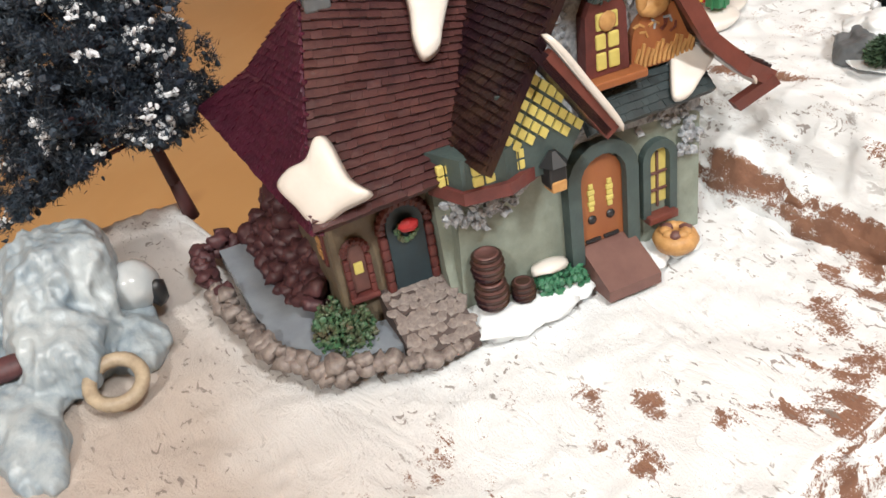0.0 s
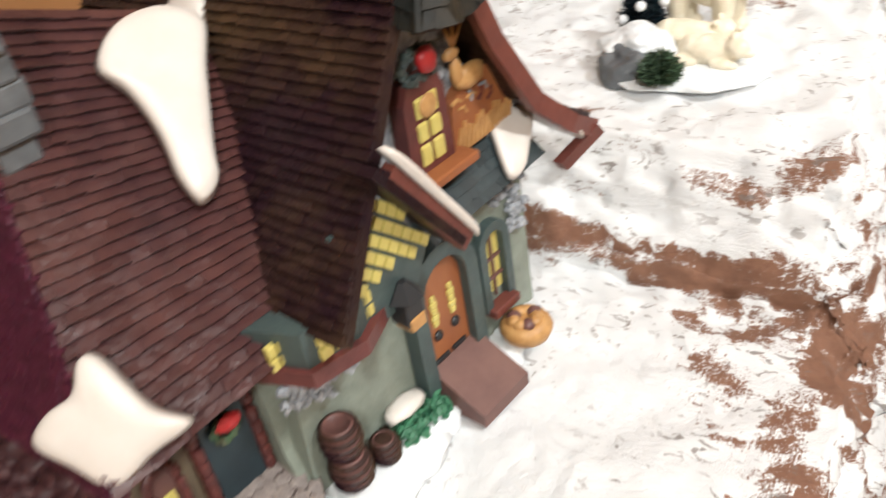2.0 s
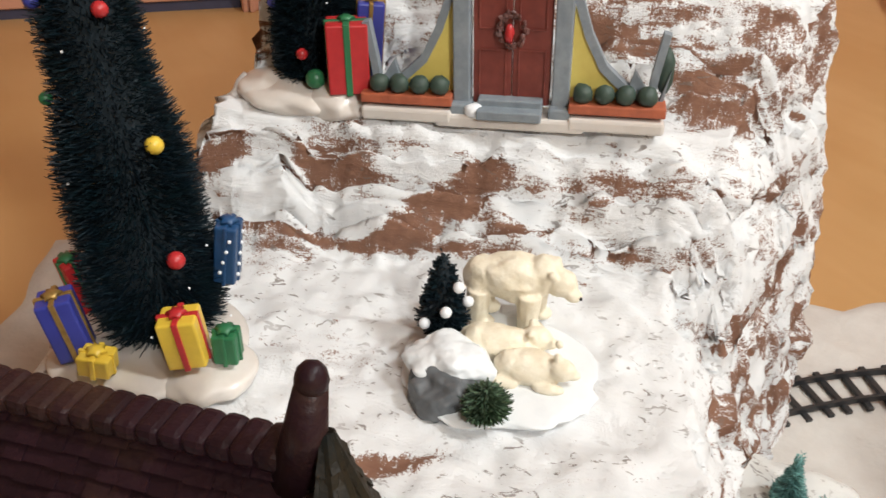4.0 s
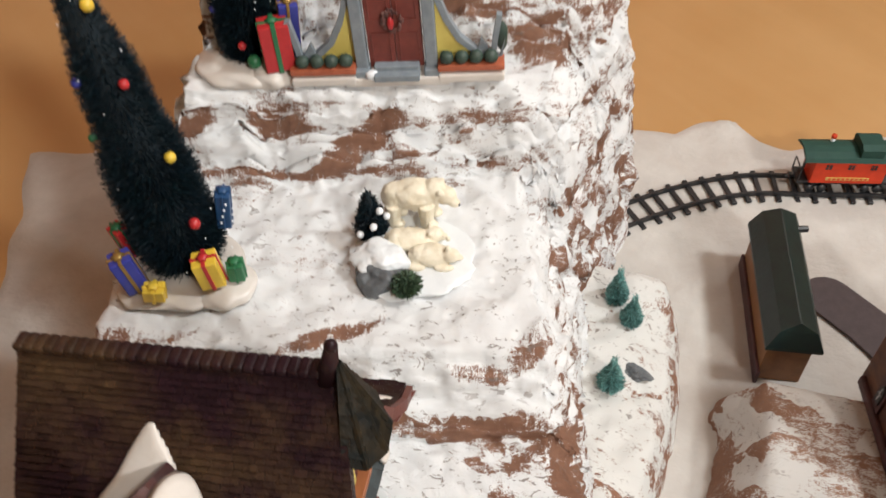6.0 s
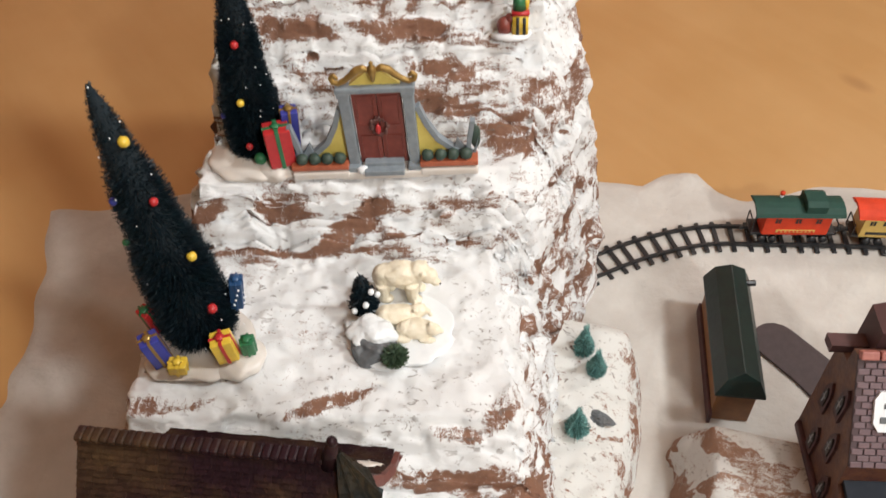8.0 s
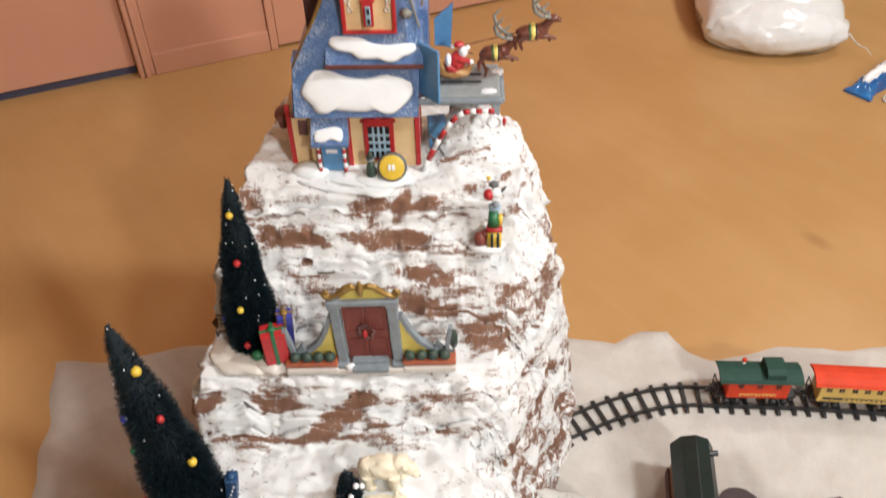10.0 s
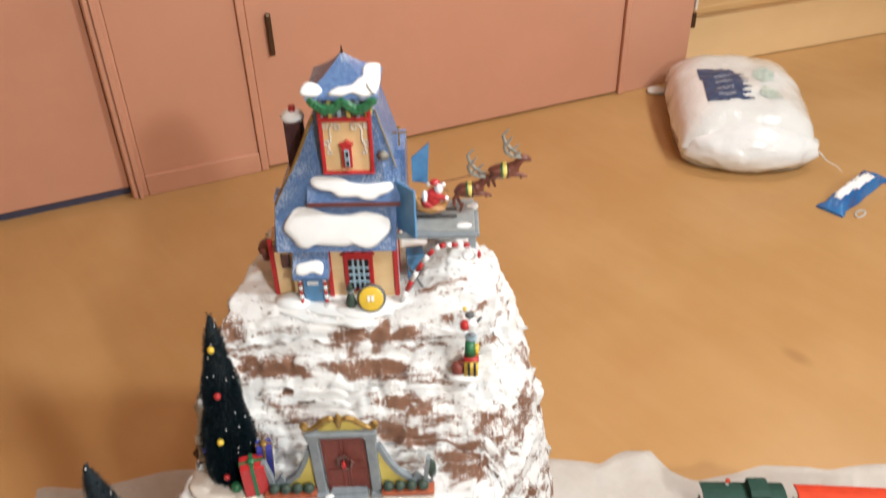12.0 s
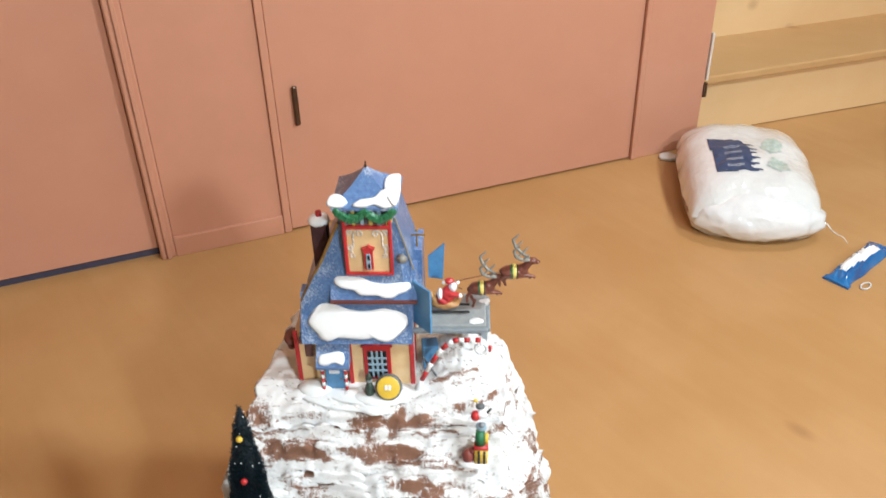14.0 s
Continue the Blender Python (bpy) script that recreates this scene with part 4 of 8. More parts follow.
part("window_sill", bm, TRIM_RED, win)
bm = B()
lathe(bm, [(0.005, 0.0), (0.0115, 0.003), (0.0135, 0.008), (0.0115, 0.012), (0.008, 0.013)], 18, (0.019, 0.0770, 0.002))
basket = part("basket", bm, BASKET, cottage, "round tan basket", True)
for k in range(9):
    a = k * 0.7
    bm = B()
    ball(bm, (0.019 + 0.0055 * math.cos(a), 0.0770 + 0.0055 * math.sin(a), 0.015), 0.0045, 1, (1, 1, 0.7), 0.3, 200)
    part("bread_roll", bm, (BASKET, BASKET, BARREL)[k % 3], basket, "", True)
# upper window
bm = B()
prism(bm, [(0.0275, 0.119), (0.0530, 0.119), (0.0520, 0.150), (0.0490, 0.157), (0.0320, 0.157), (0.0285, 0.150)], 0.003, 0.0125, "x")
uw = part("upper_window", bm, TRIM_MAROON, cottage, "maroon framed upper window")
for k, (y, z, w, h) in enumerate(((0.0365, 0.1265, 0.0058, 0.0090), (0.0440, 0.1265, 0.0062, 0.0090), (0.0365, 0.1365, 0.0058, 0.0080), (0.0440, 0.1365, 0.0062, 0.0080), (0.0370, 0.1465, 0.0056, 0.0086), (0.0440, 0.1465, 0.0056, 0.0086))):
    bm = B()
    box(bm, (0.0127, y, z), (0.002, w, h), None, 0.0009)
    part("pane", bm, PANE_YELLOW, uw)
bm = B()
lathe(bm, [(0.0042, 0.0), (0.0052, 0.0006), (0.0042, 0.0012)], 16, (0, 0, 0), Matrix.Translation((0.0133, 0.0403, 0.1465)) @ pose(0, 0, 0, 0, 90, 0))
part("leaded_ring", bm, BASKET, uw, "", True)
bm = B()
box(bm, (0.0145, 0.0425, 0.1165), (0.011, 0.034, 0.0045), None, 0.001)
part("window_sill", bm, WOOD_ORANGE, uw)
# wreath with a bow
bits = [((0.012, 0.0405 + 0.009 * math.cos(k * 0.21) + rnd.uniform(-0.0012, 0.0012), 0.163 + 0.0055 * math.sin(k * 0.21) + rnd.uniform(-0.001, 0.001)), rnd.uniform(0.0014, 0.0026)) for k in range(60)]
wreath = scatter(bits, "wreath", SLATE_GREEN, cottage)
bm = B()
ball(bm, (0.0165, 0.0405, 0.1655), 0.0050, 2, (0.7, 1, 1.1), 0.2, 60)
part("bow", bm, RED_PAINT, wreath, "bright red bow", True)
# timber panel with a carved stag, a plain shape
bm = B()
prism(bm, [(0.056, 0.114), (0.096, 0.114)] + [(0.0765 + 0.0195 * math.cos(math.pi * k / 12), 0.129 + 0.0165 * math.sin(math.pi * k / 12)) for k in range(13)], 0.002, 0.0095, "x")
timber = part("timber_panel", bm, WOOD_ORANGE, cottage, "orange carved timber panel")
bm = B()
ball(bm, (0.0105, 0.0700, 0.1455), 0.0075, 2, (0.45, 1.25, 0.75), 0.2, 80)
ball(bm, (0.0105, 0.0625, 0.1500), 0.0048, 2, (0.5, 0.7, 1.4))
ball(bm, (0.0110, 0.0600, 0.1585), 0.0034, 2, (0.6, 1.4, 0.8))
for dy in (-0.005, 0.000, 0.006):
    cyl(bm, (0.0105, 0.0625, 0.1605), (0.0105, 0.0640 + dy, 0.1690), 0.0009, 0.0006, 6)
part("carved_ornament", bm, BASKET, timber, smooth=True)
for k in range(13):
    bm = B()
    y = 0.0580 + 0.0029 * k
    strip(bm, [(0.0093, y, 0.1155), (0.0093, y + 0.0008, 0.1195), (0.0093, y + 0.0030, 0.1250 + 0.0022 * math.sin(k * 1.7))], 0.0016, 0.0014)
    part("carved_fringe", bm, BASKET, timber)
for k in range(8):
    y, z, a = rnd.uniform(0.062, 0.088), rnd.uniform(0.127, 0.138), rnd.uniform(0.2, 2.6)
    bm = B()
    strip(bm, [(0.0090, y, z), (0.0090, y + 0.0032 * math.cos(a), z + 0.0032 * math.sin(a)), (0.0090, y + 0.0060 * math.cos(a + 0.5), z + 0.0052 * math.sin(a + 0.5))], 0.0011, 0.0012)
    part("carved_line", bm, (BASKET, TRIM_RED, STONE_GREY)[k % 3], timber)
# pent roof under the panel, with snow at its end
roof_plane("pent_roof", [(0.022, 0.022, 0.094), (0.022, 0.100, 0.096), (0.003, 0.098, 0.115), (0.003, 0.024, 0.113)], 0.004, SLATE_DARK, 6, 0.0045, 8, "slate green pent roof", 0.0012)
bm = B()
snow_slab(bm, [(-0.017, -0.006), (-0.008, -0.008), (0.004, -0.001), (0.018, 0.008), (0.027, 0.014), (0.014, 0.017), (-0.002, 0.023), (-0.009, 0.012)], 0.0035, plane_frame((0.0185, 0.0885, 0.1035), (0, 1, 0.02), (-0.019, 0, 0.019)))
part("snow", bm, GLAZE_SNOW, cottage, smooth=True)
# long barge boards of the main gable
bm = B()
strip(bm, [(0.018, 0.062, 0.190), (0.0195, 0.074, 0.160), (0.0225, 0.093, 0.126), (0.026, 0.114, 0.106), (0.0255, 0.130, 0.096)], 0.0085, 0.0045)
part("barge_board", bm, TRIM_RED, cottage, "red-brown barge board")
bm = B()
strip(bm, [(0.0265, 0.131, 0.094), (0.018, 0.116, 0.082)], 0.008, 0.005)
part("barge_board", bm, TRIM_RED, cottage, "red-brown barge board")
bm = B()
strip(bm, [(0.018, 0.030, 0.192), (0.020, 0.012, 0.170), (0.026, -0.012, 0.144)], 0.0045, 0.003)
part("barge_board", bm, TRIM_MAROON, cottage)
# clipped gable at the ridge's end
HOOD = [(0.018, 0.022, 0.187), (0.031, 0.024, 0.184), (0.0385, 0.036, 0.184), (0.0375, 0.052, 0.186), (0.024, 0.068, 0.190)]
for k in range(4):
    a, b = Vector(HOOD[k]), Vector(HOOD[k + 1])
    top = Vector((0.013, 0.053, 0.240))
    roof_plane("gable_hood", [a, b, top.lerp(b, 0.06), top.lerp(a, 0.06)], 0.003, SHINGLE_TEAL, 9, 0.0060, 12 + k, "weathered teal-brown clipped gable" if k == 1 else "", 0.0018)
for p in HOOD[1:4]:
    bm = B()
    cyl(bm, p, (0.014, 0.053, 0.238), 0.0026, 0.0020, 8)
    part("hood_rib", bm, SHINGLE_TEAL, cottage)
bm = B()
snow_slab(bm, [(-0.024, -0.022), (-0.010, -0.020), (0.006, -0.010), (0.012, 0.004), (0.0, 0.008), (-0.012, 0.004), (-0.022, -0.006)], 0.005, plane_frame((0.006, 0.108, 0.1135), (-1, 0, 0), (0, -0.020, 0.030)))
part("snow", bm, GLAZE_SNOW, cottage, smooth=True)
# ridge tiles and finial
bm = B()
for k in range(30):
    x = -0.17 + k * 0.0061
    z = 0.2208 + 0.008 * max(0.0, (x + 0.17) / 0.18) - 0.001 * math.sin(math.pi * (x + 0.17) / 0.18)
    box(bm, (x, 0.0505 + 0.02 * (x + 0.17), z), (0.0068, 0.012, 0.0058), None, 0.0020)
part("ridge_tiles", bm, SHINGLE_DARK, cottage)
bm = B()
cyl(bm, (0.006, 0.053, 0.220), (0.012, 0.052, 0.252), 0.0068, 0.0036, 14)
ball(bm, (0.0122, 0.052, 0.2535), 0.0038, 2, (1, 1, 1.2))
part("finial", bm, SHINGLE_DARK, cottage, smooth=True)
# chimney
rc = random.Random(14)
chimney = part("chimney", box(B(), (-0.060, -0.083, 0.166), (0.009, 0.009, 0.012), None, 0.001), SLATE_STONE, cottage, "grey slate stone chimney")
for k in range(12):
    w = (0.010, 0.015, 0.020)[k] if k < 3 else 0.021 + rc.uniform(-0.001, 0.001)
    bm = B()
    box(bm, (-0.060 + rc.uniform(-0.0006, 0.0006), -0.083 + rc.uniform(-0.0006, 0.0006), 0.163 + 0.0095 * k), (w, w * 0.95, 0.0102), pose(0, 0, 0, 0, 0, rc.uniform(-2, 2)), 0.0016)
    part("stone_course", bm, SLATE_STONE, chimney)
# snow on the roofs
SF = plane_frame((0.013, 0, 0.104), (0, 1, 0), (-0.108, 0, 0.110))
bm = B()
snow_slab(bm, [(-0.044, 0.050), (-0.034, 0.053), (-0.027, 0.064), (-0.008, 0.092), (0.006, 0.112), (-0.006, 0.124), (-0.026, 0.124), (-0.042, 0.112), (-0.039, 0.098), (-0.040, 0.080), (-0.045, 0.062)], 0.006, SF)
part("snow", bm, GLAZE_SNOW, cottage, smooth=True)
SM = plane_frame((-0.09, 0.0, 0.160), (1, 0.02, 0.02), (0, 0.101, 0.119))
bm = B()
snow_slab(bm, [(-0.032, -0.012), (-0.020, 0.012), (-0.010, 0.032), (0.0, 0.046), (0.008, 0.036), (0.020, 0.014), (0.034, -0.012), (0.046, -0.034), (0.030, -0.034), (0.0, -0.026)], 0.006, SM)
part("snow", bm, GLAZE_SNOW, cottage, smooth=True)
SG = plane_frame((0.003, -0.112, 0.102), (0.75, 0.66, 0), (-0.5, 0.25, 0.75))
bm = B()
snow_slab(bm, [(-0.026, -0.001), (-0.014, -0.010), (-0.001, -0.018), (0.012, -0.009), (0.026, 0.0), (0.013, 0.007), (0.0, 0.023), (-0.007, 0.025), (-0.011, 0.014), (-0.021, 0.008)], 0.007, SG)
part("snow", bm, GLAZE_SNOW, cottage, "lump of white glazed snow on the eave corner", True)
# wing door and windows
bm = B()
prism(bm, arch(0.021, 0.050, 10, -0.072, 0.021), -0.019, -0.014, "x")
wd = part("wing_door", bm, TEAL_DOOR, cottage, "dark teal arched door")
for k in range(13):
    a = math.pi * k / 12
    bm = B()
    ball(bm, (-0.0150, -0.072 - 0.0135 * math.cos(a), 0.0595 + 0.0135 * math.sin(a)), 0.0034, 1, (0.9, 1, 1), 0.4, 90)
    part("arch_stone", bm, TRIM_MAROON, wd)
for z in (0.024, 0.031, 0.038, 0.045, 0.052):
    for dy in (-0.0132, 0.0132):
        bm = B()
        box(bm, (-0.0152 + rnd.uniform(-0.0006, 0.0006), -0.072 + dy, z), (0.0062, 0.0050, 0.0074), None, 0.0018)
        part("jamb_stone", bm, TRIM_MAROON, wd)
bits = [((-0.0125, -0.072 + 0.0052 * math.cos(k * 0.35) + rnd.uniform(-0.001, 0.001), 0.0565 + 0.0052 * math.sin(k * 0.35)), rnd.uniform(0.0013, 0.0021)) for k in range(40)]
wr = scatter(bits, "wreath", SHRUB, wd)
bm = B()
ball(bm, (-0.0095, -0.0712, 0.0610), 0.0044, 2, (0.6, 1.4, 0.9), 0.2, 90)
part("bow", bm, RED_PAINT, wr, "bright red bow")
bm = B()
for k in range(9):
    a = math.pi * k / 8
    ball(bm, (-0.0160, -0.101 - 0.0062 * math.cos(a), 0.0525 + 0.0062 * math.sin(a)), 0.0026, 1, (0.9, 1, 1), 0.25, 90)
for z in (0.028, 0.034, 0.040, 0.046):
    for dy in (-0.0062, 0.0062):
        box(bm, (-0.0160, -0.101 + dy, z), (0.0045, 0.0036, 0.0062), None, 0.0012)
box(bm, (-0.0155, -0.101, 0.024), (0.006, 0.017, 0.0035), None, 0.001)
sw = part("wing_window", bm, TRIM_MAROON, cottage, "small arched window with one lit pane")
bm = B()
box(bm, (-0.0175, -0.101, 0.042), (0.003, 0.010, 0.030), None, 0.0005)
part("pane", bm, BARREL, sw)
bm = B()
box(bm, (-0.0155, -0.101, 0.0425), (0.002, 0.0052, 0.0066), None, 0.0005)
part("lit_pane", bm, PANE_YELLOW, sw)
bm = B()
box(bm, (-0.036, -0.1132, 0.055), (0.013, 0.003, 0.030), None, 0.001)
fw = part("side_window", bm, TRIM_MAROON, cottage)
bm = B()
for dx in (-0.0025, 0.0025):
    for dz in (-0.008, 0.0, 0.008):
        box(bm, (-0.036 + dx, -0.1148, 0.055 + dz), (0.0036, 0.0012, 0.0058), None, 0.0004)
part("pane", bm, BASKET, fw)
# garden wall of stones round a painted pool
bm = B()
prism(bm, [(-0.150, -0.160), (-0.108, -0.158), (-0.058, -0.156), (-0.024, -0.150), (0.001, -0.140), (0.012, -0.120), (0.012, -0.084), (-0.012, -0.084), (-0.016, -0.105), (-0.031, -0.116), (-0.15, -0.116)], -0.003, 0.0055, "z")
part("pool", bm, MOAT, cottage, "grey painted water in a stone-edged pool")
PALE = [(-0.156, -0.132), (-0.158, -0.154), (-0.152, -0.172), (-0.113, -0.173), (-0.072, -0.167), (-0.037, -0.160), (-0.008, -0.150), (0.011, -0.136), (0.020, -0.118), (0.025, -0.099), (0.025, -0.090)]
stone_mesh = []
for k in range(6):
    bm = B()
    ball(bm, (0, 0, 0), 0.0066, 2, (rnd.uniform(0.9, 1.3), rnd.uniform(0.8, 1.2), rnd.uniform(0.7, 1.0)), 0.75, 50 + k)
    me = bpy.data.meshes.new("stone")
    for f in bm.faces:
        f.smooth = True
    bm.to_mesh(me)
    bm.free()
    stone_mesh.append(me)
stone_dark = []
for me in stone_mesh:
    d = me.copy()
    d.materials.append(STONE_DARK)
    me.materials.append(STONE_PALE)
    stone_dark.append(d)


def lay_stones(parent, line, step, z0, spread, dark_x, size=1.0):
    """Set single stones along a line."""
    for a, b in zip(line, line[1:]):
        a, b = Vector(a), Vector(b)
        n = max(1, round((b - a).length / step))
        for i in range(n):
            p = a.lerp(b, i / n)
            dark = p.x < dark_x + rnd.uniform(-0.02, 0.02)
            ob = new("stone", rnd.choice(stone_dark if dark else stone_mesh))
            ob.parent = parent
            ob.location = (p.x + rnd.uniform(-spread, spread), p.y + rnd.uniform(-spread, spread), z0 + rnd.uniform(-0.002, 0.003))
            ob.rotation_euler = (rnd.uniform(-0.4, 0.4), rnd.uniform(-0.4, 0.4), rnd.uniform(0, 6.28))
            k = size * rnd.uniform(0.8, 1.25)
            ob.scale = (k, k, k)


bm = B()
prism(bm, [(-0.160, -0.112), (-0.160, -0.140), (-0.110, -0.138), (-0.064, -0.129), (-0.034, -0.124), (-0.020, -0.114), (-0.020, -0.108)], 0.0, 0.010, "z")
kerb = part("garden_wall", bm, STONE_DARK, cottage, "low dark stone garden wall round a pool")
lay_stones(kerb, PALE, 0.0058, 0.004, 0.0015, -0.115, 0.86)
lay_stones(kerb, PALE[1:-1], 0.0068, 0.0095, 0.0025, -0.10, 0.74)
for k, (y0, z0, x1, size) in enumerate(((-0.137, 0.007, -0.05, 0.85), (-0.131, 0.012, -0.035, 0.9), (-0.125, 0.018, -0.040, 0.95), (-0.119, 0.025, -0.060, 0.95), (-0.117, 0.033, -0.10, 0.9))):
    lay_stones(kerb, [(-0.160, y0), (-0.110, y0), (x1, y0 + 0.007)], 0.0072, z0, 0.003, 0.20, size)
# shrub at the corner of the wing
bits = [((rnd.uniform(-0.042, 0.008), rnd.uniform(-0.134, -0.100), rnd.uniform(0.002, 0.020)), rnd.uniform(0.0009, 0.0022)) for k in range(1500)]
bits = [(c, r) for c, r in bits if (0.8 * (c[0] + 0.016)) ** 2 + (c[1] + 0.116) ** 2 < (0.0185 - 0.35 * (c[2] - 0.006)) ** 2]
scatter(bits, "shrub", SHRUB, cottage, "dull green shrub")
# cobbled path to the wing door
bm = B()
prism(bm, [(-0.018, -0.004), (0.026, -0.004), (0.026, 0.004), (0.006, 0.014), (-0.018, 0.022)], -0.093, -0.054, "y")
path = part("path", bm, PATH_BROWN, cottage, "pale cobbled path")
for i in range(7):
    for j in range(7):
        x = -0.013 + 0.0058 * i + rnd.uniform(-0.0012, 0.0012)
        y = -0.0905 + 0.0056 * j + 0.0028 * (i % 2) + rnd.uniform(-0.0008, 0.0008)
        z = table([(-0.018, 0.022), (0.006, 0.014), (0.026, 0.004), (0.05, 0.0)], x)
        ob = new("cobble", rnd.choice(stone_mesh))
        ob.parent = path
        k = 0.54 * rnd.uniform(0.85, 1.10)
        ob.matrix_basis = Matrix.Translation((x, y, z)) @ Matrix.Rotation(math.radians(24), 4, 'Y') @ Matrix.Rotation(rnd.uniform(0, 6.28), 4, 'Z') @ Matrix.Diagonal((k, k, 0.13, 1))
lay_stones(path, [(0.026, -0.092), (0.027, -0.075), (0.025, -0.056)], 0.0075, 0.003, 0.001, -1, 0.62)
# snow bank along the front
for (x, y, r) in ((0.006, -0.044, 0.016), (0.014, -0.035, 0.018), (0.012, -0.012, 0.017), (0.010, 0.006, 0.014), (0.008, 0.058, 0.014), (0.008, 0.084, 0.013), (0.014, 0.060, 0.010)):
    bm = B()
    ball(bm, (x, y, -0.001), r, 3, (1.1, 1.35, 0.32), 0.3, 60)
    part("snow_bank", bm, SNOW_WHITE, cottage, smooth=True)


def barrel(c, r, h, lie=False):
    bm = B()
    lathe(bm, [(r * 0.72, 0), (r * 0.8, h * 0.04), (r * 0.94, h * 0.25), (r, h * 0.5), (r * 0.94, h * 0.75), (r * 0.8, h * 0.96), (r * 0.70, h), (r * 0.66, h * 0.94)], 16)
    ob = part("barrel", bm, BARREL, cottage, "brown hooped barrel", True)
    ob.location = c
    for t in (0.18, 0.42, 0.66, 0.88):
        bm = B()
        rr = r * (0.80 + 0.2 * math.sin(math.pi * t)) + 0.0006
        lathe(bm, [(rr, h * t - 0.0010), (rr + 0.0007, h * t), (rr, h * t + 0.0010)], 16)
        part("hoop", bm, SHINGLE_DARK, ob, smooth=True)


barrel((0.011, -0.038, 0.006), 0.0088, 0.018)
barrel((0.010, -0.038, 0.024), 0.0084, 0.017)
barrel((0.013, -0.020, 0.004), 0.0060, 0.013)
bits = [((rnd.uniform(0.006, 0.018), rnd.uniform(-0.010, 0.019), rnd.uniform(0.002, 0.011)), rnd.uniform(0.0012, 0.0028)) for k in range(160)]
scatter(bits, "evergreen_bush", BUSH_GREEN, cottage, "green evergreen bush under snow")
bm = B()
ball(bm, (0.007, 0.000, 0.015), 0.007, 2, (0.9, 1.7, 0.5), 0.3, 80)
part("snow", bm, GLAZE_SNOW, cottage, smooth=True)
# ---- more paints ----


def frosted_tiles(name, base, dark, frost):
    """Glazed roof with fine tile courses and a dusting of frost."""
    m = material(name, base, 0.36, dark, 190, 0.45, 0.5, 500, coat=0.2)
    nodes, links = m.node_tree.nodes, m.node_tree.links
    bsdf = nodes["Principled BSDF"]
    co = nodes.new("ShaderNodeTexCoord")
    wave = nodes.new("ShaderNodeTexWave")
    wave.bands_direction, wave.wave_profile = "Z", "SAW"
    wave.inputs["Scale"].default_value, wave.inputs["Distortion"].default_value, wave.inputs["Detail"].default_value = 62, 0.4, 2
    links.new(co.outputs["Object"], wave.inputs["Vector"])
    wide = nodes.new("ShaderNodeTexNoise")
    wide.inputs["Scale"].default_value, wide.inputs["Detail"].default_value = 34, 3
    links.new(co.outputs["Object"], wide.inputs["Vector"])
    grain = nodes.new("ShaderNodeTexNoise")
    grain.inputs["Scale"].default_value, grain.inputs["Detail"].default_value = 520, 3
    links.new(co.outputs["Object"], grain.inputs["Vector"])
    total = nodes.new("ShaderNodeMath")
    links.new(wide.outputs[0], total.inputs[0])
    links.new(grain.outputs[0], total.inputs[1])
    ramp = nodes.new("ShaderNodeMapRange")
    ramp.inputs[1].default_value, ramp.inputs[2].default_value, ramp.inputs[4].default_value = 1.04, 1.24, 0.75
    links.new(total.outputs[0], ramp.inputs[0])
    mix = nodes.new("ShaderNodeMixRGB")
    mix.inputs[2].default_value = (*frost, 1)
    links.new(bsdf.inputs["Base Color"].links[0].from_socket, mix.inputs[1])
    links.new(ramp.outputs[0], mix.inputs[0])
    links.new(mix.outputs[0], bsdf.inputs["Base Color"])
    bp = nodes.new("ShaderNodeBump")
    bp.inputs["Strength"].default_value, bp.inputs["Distance"].default_value = 0.7, 0.0015
    links.new(wave.outputs["Fac"], bp.inputs["Height"])
    links.new(bp.outputs[0], bsdf.inputs["Normal"])
    return m


CREAM = material("cream_glaze", (0.80, 0.60, 0.34), 0.35, (0.72, 0.50, 0.25), 60, coat=0.2)
ROOF_BLUE = frosted_tiles("blue_glazed_roof", (0.13, 0.235, 0.46), (0.06, 0.12, 0.30), (0.50, 0.58, 0.72))
PALE_BLUE = material("pale_blue_paint", (0.36, 0.50, 0.60), 0.4, (0.28, 0.42, 0.54), 90)
SKY_BLUE = material("light_blue_paint", (0.11, 0.30, 0.55), 0.35, (0.08, 0.22, 0.44), 90)
WHITE_PAINT = material("white_paint", (0.86, 0.88, 0.90), 0.4, (0.80, 0.82, 0.85), 60)
GOLD = material("old_gold_paint", (0.42, 0.27, 0.08), 0.38, (0.24, 0.14, 0.04), 120, metal=0.5)
GREY_STONE = material("grey_blue_stone_paint", (0.27, 0.31, 0.34), 0.5, (0.19, 0.22, 0.25), 120, bump=0.2)
PALE_YELLOW = material("pale_yellow_paint", (0.72, 0.60, 0.16), 0.5, (0.66, 0.53, 0.13), 90)
GATE_RED = material("dark_red_gate_paint", (0.23, 0.055, 0.04), 0.42, (0.16, 0.035, 0.028), 120)
BRICK_RED = material("orange_red_brick_paint", (0.48, 0.13, 0.06), 0.5, (0.34, 0.09, 0.045), 150)
HEDGE = material("dark_hedge_green", (0.045, 0.075, 0.055), 0.55, (0.03, 0.05, 0.04), 200, bump=0.6, bump_scale=500)
BRISTLE = material("dark_green_bristle", (0.0030, 0.0150, 0.0190), 0.5, (0.0028, 0.0075, 0.0150), 60, random_tint=0.5)
BRISTLE_CORE = material("bristle_core", (0.006, 0.014, 0.020), 0.9)
TEAL_BRISTLE = material("frosted_teal_bristle", (0.22, 0.42, 0.39), 0.55, (0.08, 0.22, 0.21), 90, random_tint=0.5)
